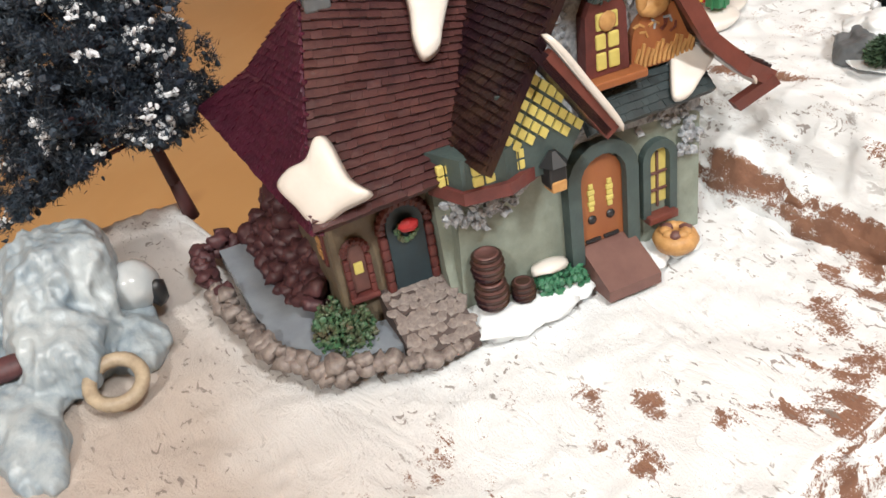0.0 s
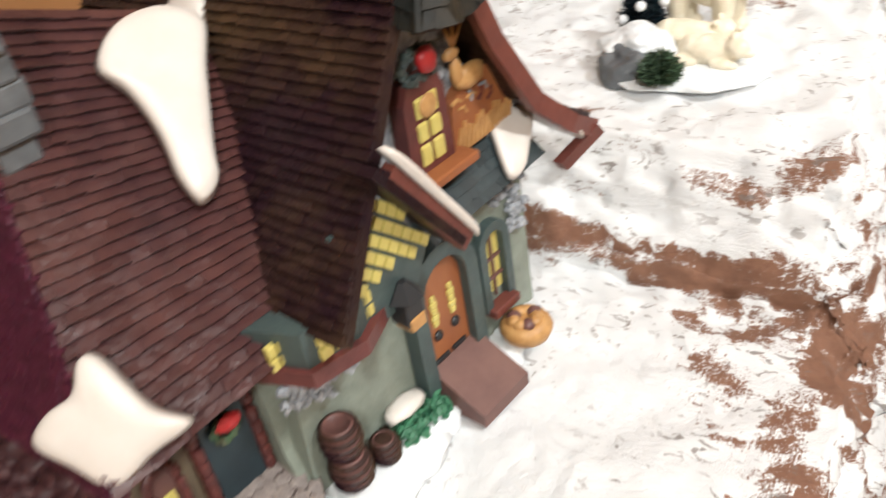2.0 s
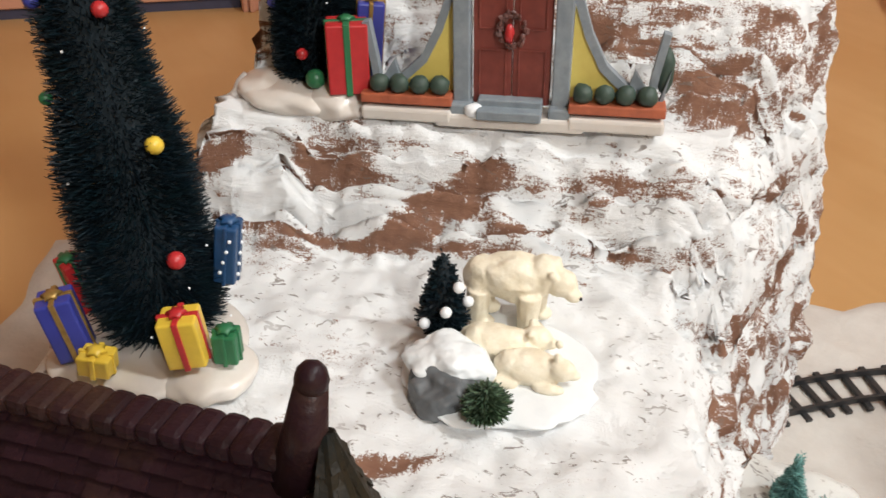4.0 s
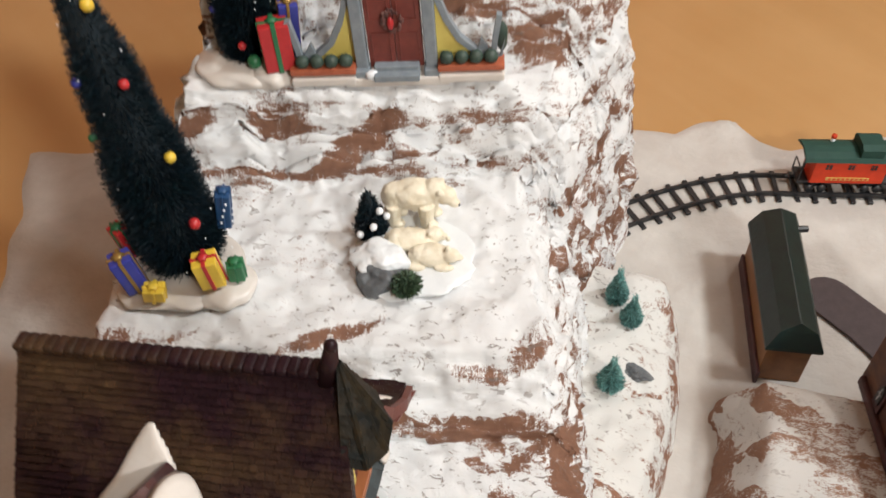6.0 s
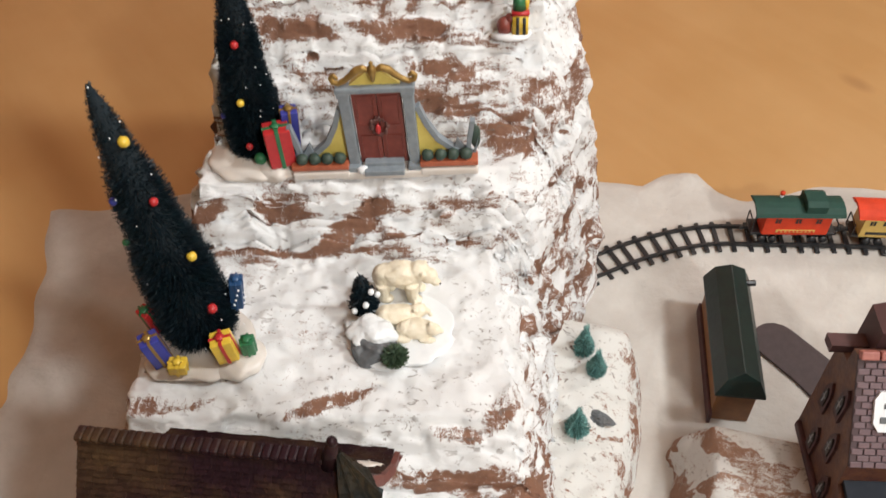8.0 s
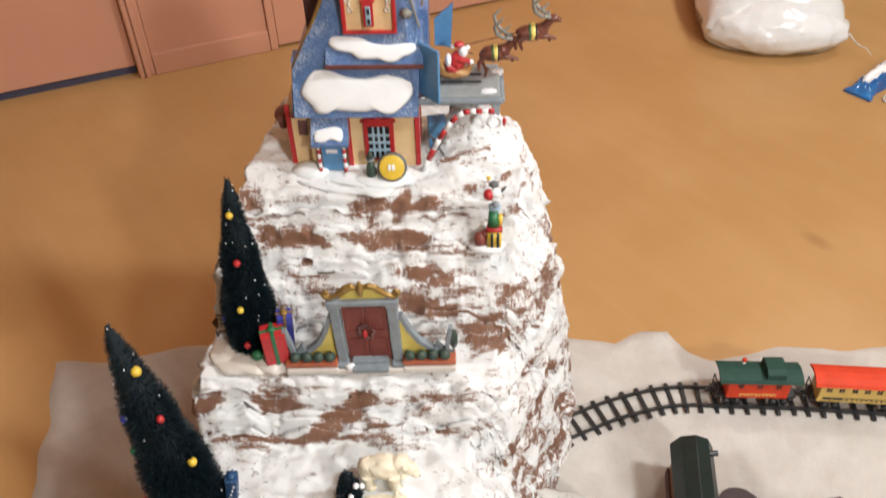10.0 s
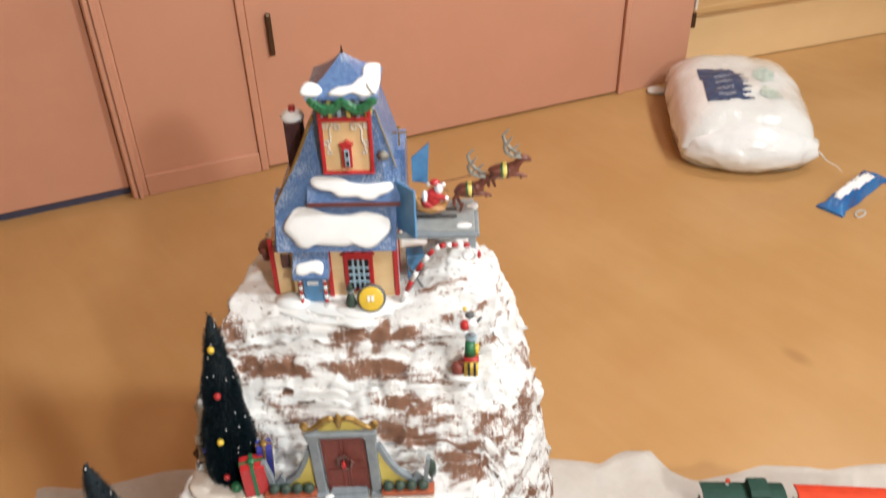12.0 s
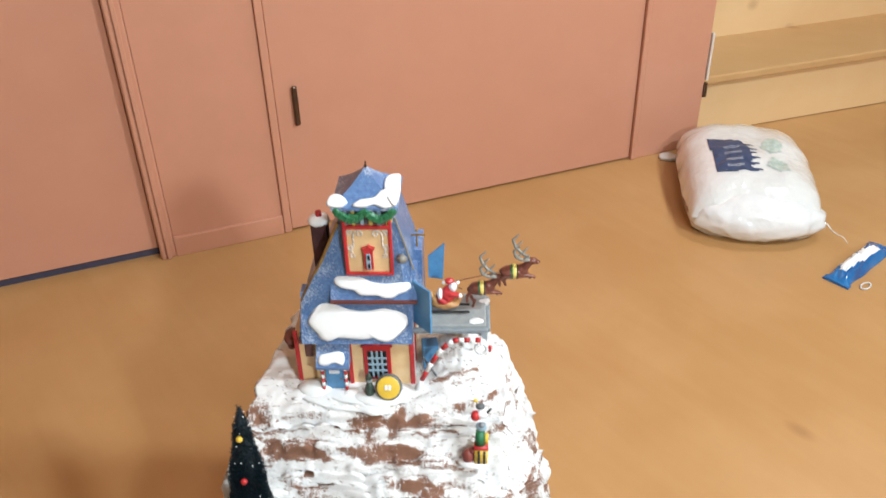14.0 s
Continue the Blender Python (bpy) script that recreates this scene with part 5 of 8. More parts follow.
PINE_NEEDLE = material("dark_pine_needle", (0.026, 0.040, 0.054), 0.6, (0.014, 0.021, 0.038), 60, random_tint=0.6)
PINE_SNOW = material("flocked_snow", (0.74, 0.75, 0.78), 0.8, (0.6, 0.62, 0.66), 60)
BARK = material("maroon_bark", (0.09, 0.03, 0.03), 0.6)
IVORY = material("ivory_resin", (0.86, 0.80, 0.66), 0.55, (0.74, 0.65, 0.48), 150, bump=0.6, bump_scale=420)
ICE_BLUE = material("pale_blue_ice_resin", (0.40, 0.44, 0.46), 0.34, (0.09, 0.15, 0.21), 46, 0.42, bump=0.6, bump_scale=110, stretch=(1, 1, 0.2))
FELT_GREY = material("dark_grey_felt", (0.090, 0.070, 0.072), 0.95, (0.07, 0.054, 0.056), 90, bump=0.4, bump_scale=500)
TRAIN_GREEN = material("dark_green_plastic", (0.022, 0.066, 0.050), 0.6, (0.018, 0.05, 0.04), 90, spec=0.2)
TRAIN_RED = material("orange_red_plastic", (0.66, 0.06, 0.022), 0.6, None, 60, spec=0.2)
TRAIN_YELLOW = material("cream_yellow_plastic", (0.68, 0.47, 0.12), 0.4)
STATION_GREEN = material("green_tin_roof", (0.0065, 0.024, 0.020), 0.42, (0.003, 0.011, 0.012), 60, bump=0.15, bump_scale=120)
STATION_WALL = material("ochre_wall_paint", (0.26, 0.11, 0.033), 0.5, (0.17, 0.07, 0.022), 60)
PURPLE_BRICK = material("purple_grey_brick", (0.17, 0.115, 0.125), 0.6, (0.12, 0.075, 0.085), 120, random_tint=0.25)
STATION_SLATE = material("dull_dark_slate", (0.022, 0.026, 0.034), 0.75, (0.014, 0.017, 0.024), 60, spec=0.2)
PURPLE_MORTAR = material("dark_purple_mortar", (0.085, 0.055, 0.06), 0.7)
COPING_RED = material("faded_red_coping", (0.40, 0.15, 0.12), 0.55, (0.30, 0.10, 0.085), 120)
DORMER_MAROON = material("dull_maroon_paint", (0.085, 0.035, 0.035), 0.6, (0.06, 0.025, 0.025), 90)
DEER_BROWN = material("deer_brown", (0.20, 0.065, 0.04), 0.4, (0.10, 0.03, 0.02), 160, bump=0.4, bump_scale=500)
ANTLER = material("grey_antler", (0.26, 0.25, 0.22), 0.5)
CARDBOARD_DECK = material("grey_deck_stone", (0.33, 0.35, 0.35), 0.55, (0.25, 0.27, 0.28), 90, bump=0.3)


def plastic_film(name, tint, clear, wrinkle=0.7):
    m = material(name, tint, 0.16, tuple(c * 0.95 for c in tint), 25, bump=wrinkle, bump_scale=45, coat=0.6)
    m.node_tree.nodes["Principled BSDF"].inputs["Transmission Weight"].default_value = clear
    return m


BAG_FILM = plastic_film("cloudy_plastic_bag", (0.78, 0.815, 0.83), 0.10, 0.45)
BAG_CLEAR = plastic_film("clear_plastic_film", (0.92, 0.93, 0.93), 0.30)


def crag(bm, c, r, s=(1, 1, 1), seed=0.0, rough=1.0):
    """A rugged block with ridges and hollows."""
    res = bmesh.ops.create_icosphere(bm, subdivisions=5, radius=1)
    for v in res["verts"]:
        p = v.co.copy()
        q = Vector((p.x, p.y, p.z * 0.6))
        k = 1 + 0.30 * noise.noise(q * 1.6 + Vector((seed, 0, 0))) - 0.34 * rough * abs(noise.noise(q * 3.1 + Vector((0, seed, 0)))) - 0.16 * rough * rough * abs(noise.noise(q * 7.0 + Vector((0, 0, seed)))) + 0.05 * noise.noise(q * 16.0)
        v.co = Vector(c) + Vector((p.x * s[0], p.y * s[1], p.z * s[2])) * r * k
    return bm


def fused(name, pieces, mat, parent, label="", voxel=0.0011):
    """Overlapping rounded pieces melted into one skin, as one part."""
    bm = B()
    for build, args in pieces:
        build(bm, *args)
    ob = part(name, bm, mat, parent, label, True)
    mod = ob.modifiers.new("melt", "REMESH")
    mod.mode, mod.voxel_size, mod.use_smooth_shade = "VOXEL", voxel, True
    return ob


def joined(name, pieces, label, category, m=None, smooth=True):
    """A figurine in one plain mesh: pieces of (builder, args, paint)."""
    bm = B()
    painted = bm.faces.layers.int.new("painted")
    mats = []
    for build, args, paint in pieces:
        build(bm, *args)
        if paint not in mats:
            mats.append(paint)
        for f in bm.faces:
            if not f[painted]:
                f.material_index, f[painted] = mats.index(paint), 1
    ob = part(name, bm, mats, None, "", smooth)
    if m:
        ob.matrix_world = m
    return tagged(ob, label, category)


# ---- tower house on the summit; local x along the front, y into it ----
NP = M @ pose(0.0, 0.243, 0.494)
th = thing("tower_house", NP, "cream and red ceramic tower house with a blue snowy roof", "house")


STOREYS = [(-0.02, -0.023), (0.0, -0.003), (0.064, 0.0755), (0.119, 0.1325), (0.158, 0.168), (0.2265, 0.2315), (0.25, 0.2585), (0.31, 0.3185)]


def tp(name, bm, mat, label="", parent=None, smooth=False):
    for v in bm.verts:
        v.co.z = table(STOREYS, v.co.z)
    return part(name, bm, mat, parent or th, label, smooth)


bm = B()
ball(bm, (0.03, 0.02, -0.001), 0.066, 4, (1.25, 1.0, 0.08), 0.3, 20)
ball(bm, (0.052, -0.018, 0.001), 0.034, 2, (1.1, 0.7, 0.16), 0.1, 20)
ball(bm, (-0.03, -0.008, 0.001), 0.022, 2, (1.1, 0.7, 0.4), 0.1, 20)
tp("snow_base", bm, SNOW_WHITE, "", None, True)
bm = B()
box(bm, (0.054, 0.05, 0.032), (0.078, 0.10, 0.066), None, 0.001)
box(bm, (-0.018, 0.052, 0.032), (0.068, 0.088, 0.066), None, 0.001)
tp("wall", bm, CREAM)
for x, y in ((0.0155, 0.0), (0.0925, 0.0), (-0.051, 0.008)):
    bm = B()
    box(bm, (x, y, 0.033), (0.0055, 0.0045, 0.066), None, 0.0008)
    tp("corner_trim", bm, RED_PAINT)
bm = B()
box(bm, (0.0935, 0.018, 0.034), (0.002, 0.014, 0.050), None, 0.0006)
tp("shutter", bm, WHITE_PAINT)
bm = B()
box(bm, (0.0935, 0.034, 0.033), (0.004, 0.006, 0.066), None, 0.0006)
tp("corner_trim", bm, RED_PAINT)
bm = B()
box(bm, (0.025, -0.004, 0.0625), (0.140, 0.010, 0.004), None, 0.001)
tp("eave_trim", bm, TRIM_RED)
# front door under a porch roof
bm = B()
box(bm, (-0.004, -0.009, 0.017), (0.023, 0.004, 0.034), None, 0.0008)
fd = tp("front_door", bm, SKY_BLUE, "light blue front door")
bm = B()
box(bm, (-0.004, -0.0115, 0.026), (0.013, 0.0015, 0.004), None, 0.0004)
tp("door_panel", bm, WHITE_PAINT, "", fd)
bm = B()
ball(bm, (0.004, -0.012, 0.017), 0.0012, 1)
tp("door_knob", bm, GOLD, "", fd)


def candy_post(c, h, r, name="candy_post", tilt=(0, 0)):
    for k in range(7):
        bm = B()
        a = Vector(c) + Vector((tilt[0] * k / 7, tilt[1] * k / 7, h * k / 7))
        b = Vector(c) + Vector((tilt[0] * (k + 1) / 7, tilt[1] * (k + 1) / 7, h * (k + 1) / 7))
        cyl(bm, a, b, r, r, 8)
        tp(name, bm, RED_PAINT if k % 2 else WHITE_PAINT, "", None, True)


candy_post((-0.018, -0.015, 0.0), 0.036, 0.0022)
candy_post((0.0105, -0.015, 0.0), 0.036, 0.0022)
bm = B()
prism(bm, [(-0.022, 0.036), (-0.022, 0.039), (-0.002, 0.058), (0.0, 0.058), (0.0, 0.036)], -0.024, 0.017, "x")
tp("porch_roof", bm, ROOF_BLUE)
bm = B()
snow_slab(bm, [(-0.017, 0.003), (-0.008, 0.001), (0.002, 0.004), (0.013, 0.002), (0.015, 0.012), (0.008, 0.017), (-0.006, 0.015), (-0.016, 0.012)], 0.003, plane_frame((-0.0035, -0.021, 0.0395), (1, 0, 0), (0, 0.02, 0.019)))
tp("snow", bm, WHITE_PAINT, "", None, True)
# front window
bm = B()
box(bm, (0.0495, -0.001, 0.032), (0.034, 0.004, 0.044), None, 0.001)
fw = tp("front_window", bm, RED_PAINT, "red framed window with a pale lattice")
bm = B()
box(bm, (0.0495, -0.0025, 0.031), (0.024, 0.002, 0.034), None, 0.0006)
tp("pane", bm, BLACK, "", fw)
for dx in (-0.006, 0.0, 0.006):
    bm = B()
    box(bm, (0.0495 + dx, -0.0038, 0.031), (0.0026, 0.0012, 0.034), None, 0.0003)
    tp("glazing_bar", bm, PALE_BLUE, "", fw)
for dz in (-0.008, 0.0, 0.008):
    bm = B()
    box(bm, (0.0495, -0.0040, 0.031 + dz), (0.024, 0.0012, 0.0024), None, 0.0003)
    tp("glazing_bar", bm, PALE_BLUE, "", fw)
bm = B()
prism(bm, [(0.030, 0.054), (0.069, 0.054), (0.062, 0.058), (0.055, 0.0565), (0.0495, 0.0595), (0.044, 0.0565), (0.037, 0.058)], -0.006, 0.0, "y")
tp("window_head", bm, RED_PAINT, "", fw)
# small dark window on the set-back side
bm = B()
box(bm, (-0.036, 0.0065, 0.042), (0.010, 0.002, 0.016), None, 0.0006)
tp("side_window", bm, BARREL)
bm = B()
ball(bm, (-0.062, 0.03, 0.045), 0.012, 2, (0.8, 1.3, 0.5))
ball(bm, (-0.062, 0.03, 0.036), 0.009, 2, (0.7, 1.2, 0.7))
tp("side_bay", bm, TRIM_RED, "dark red side bay", None, True)
# main roof: flared slopes rising to the tower
bm = B()
PROF = [(-0.042, 0.064), (-0.040, 0.090), (-0.037, 0.112), (-0.024, 0.138), (-0.008, 0.171), (0.009, 0.208), (0.016, 0.232), (0.078, 0.232), (0.087, 0.200), (0.096, 0.165), (0.097, 0.118), (0.095, 0.064)]
front = [(-0.008, 0), (0.0, 0.02), (0.004, 0.04), (0.008, 0.07), (0.012, 0.1), (0.014, 0.14), (0.015, 0.168), (0.015, 0.168), (0.014, 0.14), (0.012, 0.10), (0.004, 0.05), (-0.008, 0)]
lo = [bm.verts.new((p[0], f[0], p[1])) for p, f in zip(PROF, front)]
hi = [bm.verts.new((p[0], 0.105 - f[0], p[1])) for p, f in zip(PROF, front)]
bm.faces.new(lo), bm.faces.new(hi[::-1])
for i in range(len(lo)):
    j = (i + 1) % len(lo)
    bm.faces.new((lo[i], lo[j], hi[j], hi[i]))
roof = tp("roof", bm, ROOF_BLUE, "blue glazed shingle roof with snow")
# lower front slope, and the upper one with a red eave
bm = B()
prism(bm, [(-0.014, 0.064), (0.012, 0.120), (0.03, 0.120), (0.03, 0.064)], -0.039, 0.095, "x")
tp("roof_skirt", bm, ROOF_BLUE, "", roof)
bm = B()
prism(bm, [(-0.004, 0.119), (0.016, 0.158), (0.03, 0.158), (0.03, 0.119)], 0.0, 0.102, "x")
tp("roof_skirt", bm, ROOF_BLUE, "", roof)
bm = B()
box(bm, (0.051, -0.004, 0.1185), (0.103, 0.006, 0.004), None, 0.001)
tp("eave_trim", bm, TRIM_RED, "", roof)
bm = B()
snow_slab(bm, [(-0.060, 0.024), (-0.050, 0.012), (-0.044, 0.004), (-0.034, 0.002), (-0.024, 0.006), (-0.010, 0.005), (0.008, 0.004), (0.020, 0.006), (0.030, 0.002), (0.040, 0.002), (0.050, 0.009), (0.061, 0.022), (0.062, 0.040), (0.050, 0.050), (0.036, 0.047), (0.014, 0.040), (-0.010, 0.042), (-0.030, 0.050), (-0.044, 0.049), (-0.054, 0.038)], 0.0055, plane_frame((0.029, -0.014, 0.066), (1, 0, 0), (0, 0.026, 0.056)))
tp("snow", bm, WHITE_PAINT, "", roof, True)
bm = B()
snow_slab(bm, [(-0.046, 0.022), (-0.038, 0.016), (-0.024, 0.013), (-0.016, 0.007), (-0.004, 0.006), (0.006, 0.006), (0.014, 0.003), (0.024, 0.003), (0.032, 0.008), (0.040, 0.011), (0.046, 0.017), (0.040, 0.024), (0.018, 0.022), (0.000, 0.024), (-0.014, 0.031), (-0.034, 0.033), (-0.045, 0.030)], 0.0055, plane_frame((0.050, -0.004, 0.121), (1, 0, 0), (0, 0.020, 0.039)))
tp("snow", bm, WHITE_PAINT, "", roof, True)
for a, b in (((-0.041, 0.006, 0.068), (-0.037, 0.009, 0.112)), ((-0.037, 0.009, 0.112), (-0.008, 0.012, 0.172)), ((-0.008, 0.012, 0.172), (0.014, 0.014, 0.225))):
    bm = B()
    cyl(bm, a, b, 0.0020, 0.0020, 6)
    tp("roof_rib", bm, GOLD, "", roof)
for a, b in (((0.080, 0.012, 0.232), (0.099, 0.008, 0.160)),):
    bm = B()
    cyl(bm, a, b, 0.0013, 0.0013, 6)
    tp("roof_rib", bm, ANTLER, "", roof)
bm = B()
cyl(bm, (0.084, 0.006, 0.180), (0.089, 0.0, 0.180), 0.0050, 0.0050, 12)
tp("bell", bm, ANTLER, "grey round bell", roof, True)
# tower
bm = B()
box(bm, (0.0485, 0.040, 0.192), (0.053, 0.056, 0.072), None, 0.001)
tower = tp("tower", bm, CREAM, "cream tower with white scrollwork and red edges")
tower.location = (0, -0.008, 0)
for x in (0.0228, 0.0742):
    bm = B()
    box(bm, (x, 0.0115, 0.203), (0.0042, 0.005, 0.092), None, 0.001)
    tp("corner_trim", bm, RED_PAINT, "", tower)
for z, h in ((0.1585, 0.004), (0.2265, 0.005)):
    bm = B()
    box(bm, (0.0485, 0.0105, z), (0.0555, 0.005, h * 0.8), None, 0.0008)
    tp("band", bm, RED_PAINT, "", tower)
bm = B()
prism(bm, [(0.0435, 0.167), (0.0535, 0.167), (0.0535, 0.194), (0.0560, 0.197), (0.0520, 0.198), (0.0485, 0.2015), (0.0450, 0.198), (0.0410, 0.197), (0.0435, 0.194)], 0.006, 0.012, "y")
tw = tp("tower_window", bm, RED_PAINT, "", tower)
bm = B()
box(bm, (0.0485, 0.0055, 0.1800), (0.0052, 0.002, 0.022), None, 0.0005)
tp("pane", bm, PALE_BLUE, "", tw)
for z in (0.174, 0.186):
    bm = B()
    box(bm, (0.0490, 0.0042, z), (0.0026, 0.0012, 0.0065), None, 0.0003)
    tp("pane", bm, BLACK, "", tw)
def spiral(x, z, r, a0, turns, n=11):
    return [(x + r * (1 - 0.72 * k / n) * math.cos(a0 + turns * k / n), z + r * (1 - 0.72 * k / n) * math.sin(a0 + turns * k / n)) for k in range(n + 1)]


for side in (-1, 1):
    bm = B()
    stem = [(0.0125, 0.2205), (0.0160, 0.2170), (0.0170, 0.2110), (0.0162, 0.2040), (0.0172, 0.1970), (0.0198, 0.1930)]
    for line in (spiral(0.0095, 0.2165, 0.0048, 0.9, 6.5), spiral(0.0205, 0.2175, 0.0040, 2.6, -6.0), stem, spiral(0.0200, 0.1970, 0.0042, -1.6, 6.0), spiral(0.0180, 0.1845, 0.0036, 1.6, -6.0), [(0.0198, 0.1930), (0.0182, 0.1885)]):
        for p, q in zip(line, line[1:]):
            cyl(bm, (0.0485 + side * p[0], 0.0112, p[1]), (0.0485 + side * q[0], 0.0112, q[1]), 0.0011, 0.0011, 6)
    tp("scrollwork", bm, GLAZE_SNOW, "cream scrollwork in relief", tower, True)
# belfry, garland and cap
bm = B()
box(bm, (0.0485, 0.040, 0.237), (0.052, 0.052, 0.020))
bel = tp("belfry", bm, SLATE_STONE, "", tower)
for k in range(6):
    bm = B()
    box(bm, (0.0245 + 0.0096 * k, 0.0125, 0.236), (0.0042, 0.003, 0.017), None, 0.0006)
    tp("belfry_post", bm, PALE_YELLOW if k % 2 else PALE_BLUE, "", bel)
for k in range(4):
    bm = B()
    box(bm, (0.0755, 0.020 + 0.0096 * k, 0.236), (0.003, 0.0042, 0.017), None, 0.0006)
    tp("belfry_post", bm, PALE_YELLOW, "", bel)
bm = B()
for k in range(46):
    t = k / 45
    x = 0.017 + 0.063 * t
    z = 0.2478 - 0.009 * abs(math.sin(t * math.pi * 2))
    ball(bm, (x, 0.004, z), 0.0052, 1, (1, 0.8, 1), 0.4, 400)
for k in range(30):
    t = k / 29
    ball(bm, (0.080, 0.008 + 0.062 * t, 0.2475 - 0.006 * abs(math.sin(t * math.pi * 2.5))), 0.0040, 1, (1, 0.8, 1), 0.4, 400)
tp("garland", bm, GREEN_PAINT, "green evergreen garland", bel)
bm = B()
rings = [(0.0375, 0.249), (0.037, 0.252), (0.027, 0.2590), (0.017, 0.2670), (0.007, 0.2770), (0.002, 0.2830)]
loops = [[bm.verts.new((0.0485 + sx * r, 0.040 + sy * r, z)) for sx, sy in ((-1, -1), (1, -1), (1, 1), (-1, 1))] for r, z in rings]
for a, b in zip(loops, loops[1:]):
    for i in range(4):
        bm.faces.new((a[i], a[(i + 1) % 4], b[(i + 1) % 4], b[i]))
bm.faces.new(loops[0][::-1]), bm.faces.new(loops[-1])
cap = tp("tower_roof", bm, ROOF_BLUE, "flared blue pyramid roof with snow", tower)
bm = B()
snow_slab(bm, [(-0.018, 0.002), (-0.004, 0.0), (0.006, 0.003), (0.018, -0.001), (0.028, 0.002), (0.032, 0.010), (0.026, 0.024), (0.014, 0.020), (0.006, 0.012), (-0.010, 0.009)], 0.0035, plane_frame((0.0530, 0.0030, 0.2525), (1, 0, 0), (0, 0.020, 0.016)))
tp("snow", bm, WHITE_PAINT, "", cap, True)
bm = B()
snow_slab(bm, [(-0.012, 0.002), (0.002, 0.0), (0.010, 0.006), (0.004, 0.014), (-0.006, 0.016), (-0.012, 0.010)], 0.003, plane_frame((0.020, 0.0030, 0.2525), (1, 0, 0), (0, 0.020, 0.016)))
tp("snow", bm, WHITE_PAINT, "", cap, True)
bm = B()
snow_slab(bm, [(-0.038, 0.004), (-0.010, 0.0), (0.020, 0.002), (0.034, 0.004), (0.020, 0.016), (0.0, 0.022), (-0.026, 0.018)], 0.0035, plane_frame((0.0855, 0.040, 0.2525), (0, 1, 0), (-0.020, 0, 0.016)))
tp("snow", bm, WHITE_PAINT, "", cap, True)
bm = B()
cyl(bm, (0.0485, 0.040, 0.281), (0.0485, 0.040, 0.291), 0.0014, 0.0008, 6)
ball(bm, (0.0485, 0.040, 0.285), 0.0020, 1)
tp("finial", bm, BRONZE, "", cap)
# chimney with snow and a red pot
bm = B()
box(bm, (-0.013, 0.045, 0.155), (0.019, 0.019, 0.11), None, 0.0015)
ch = tp("chimney", bm, STONE_DARK, "dark stone chimney with snow and a red pot")
bm = B()
ball(bm, (-0.013, 0.045, 0.209), 0.0135, 2, (1, 1, 0.55), 0.15, 60)
tp("snow", bm, WHITE_PAINT, "", ch, True)
bm = B()
cyl(bm, (-0.013, 0.045, 0.212), (-0.013, 0.045, 0.222), 0.0040, 0.0036, 10)
tp("chimney_pot", bm, RED_PAINT, "", ch, True)
# weather vane
bm = B()
cyl(bm, (0.100, 0.060, 0.150), (0.100, 0.060, 0.178), 0.0012, 0.0010, 6)
box(bm, (0.100, 0.060, 0.176), (0.020, 0.0015, 0.0022), None)
ball(bm, (0.100, 0.060, 0.183), 0.0026, 1)
tp("weather_vane", bm, GOLD)


def dp(name, bm, mat, label="", parent=None, smooth=False):
    return part(name, bm, mat, parent or th, label, smooth)


# landing deck on candy-striped posts
bm = B()
box(bm, (0.143, 0.036, 0.088), (0.082, 0.066, 0.007), None, 0.002)
deck = dp("landing_deck", bm, CARDBOARD_DECK, "grey landing deck with patches of snow")
bm = B()
box(bm, (0.139, 0.001, 0.085), (0.094, 0.006, 0.007), None, 0.002)
box(bm, (0.186, 0.034, 0.085), (0.006, 0.066, 0.007), None, 0.002)
dp("deck_edge", bm, GREY_STONE, "", deck)
for c in ((0.182, 0.062), (0.132, 0.068)):
    bm = B()
    box(bm, (c[0], c[1], 0.040), (0.009, 0.009, 0.090), None, 0.001)
    dp("deck_leg", bm, GREY_STONE, "", deck)
for (x, y, r) in ((0.172, 0.012, 0.012), (0.180, 0.052, 0.010)):
    bm = B()
    ball(bm, (x, y, 0.090), r * 0.8, 2, (1.3, 0.9, 0.25), 0.3, 60)
    dp("snow", bm, WHITE_PAINT, "", deck, True)
for k in range(12):
    a = Vector((0.098 + 0.0066 * k, -0.012, 0.002 + 0.079 * math.sin(min(k, 8) / 8 * math.pi / 2)))
    b = Vector((0.098 + 0.0066 * (k + 1), -0.012, 0.002 + 0.079 * math.sin(min(k + 1, 8) / 8 * math.pi / 2)))
    bm = B()
    cyl(bm, a, b, 0.0031, 0.0031, 8)
    dp("candy_arch", bm, RED_PAINT if k % 2 else WHITE_PAINT, "", deck, True)
bm = B()
for k in range(12):
    a = 2 * math.pi * k / 12
    ball(bm, (0.178 + 0.007 * math.cos(a), -0.010, 0.066 + 0.007 * math.sin(a)), 0.0028, 1)
dp("striped_wreath", bm, WHITE_PAINT, "", deck, True)
bm = B()
ball(bm, (0.188, -0.010, 0.066), 0.004, 1, (0.7, 0.6, 1.6))
dp("red_bow", bm, RED_PAINT, "", deck, True)
bm = B()
box(bm, (0.116, 0.010, 0.026), (0.020, 0.020, 0.040), pose(0, 0, 0, 0, 0, 8), 0.001)
blue_crate = dp("blue_side_panel", bm, SKY_BLUE, "light blue side panel with crossed struts")
for s in (1, -1):
    bm = B()
    cyl(bm, (0.106, -0.001, 0.026 - s * 0.018), (0.125, 0.0, 0.026 + s * 0.018), 0.0014, 0.0014, 5)
    dp("strut", bm, SLATE_STONE, "", blue_crate)
# open blue doors to the deck
bm = B()
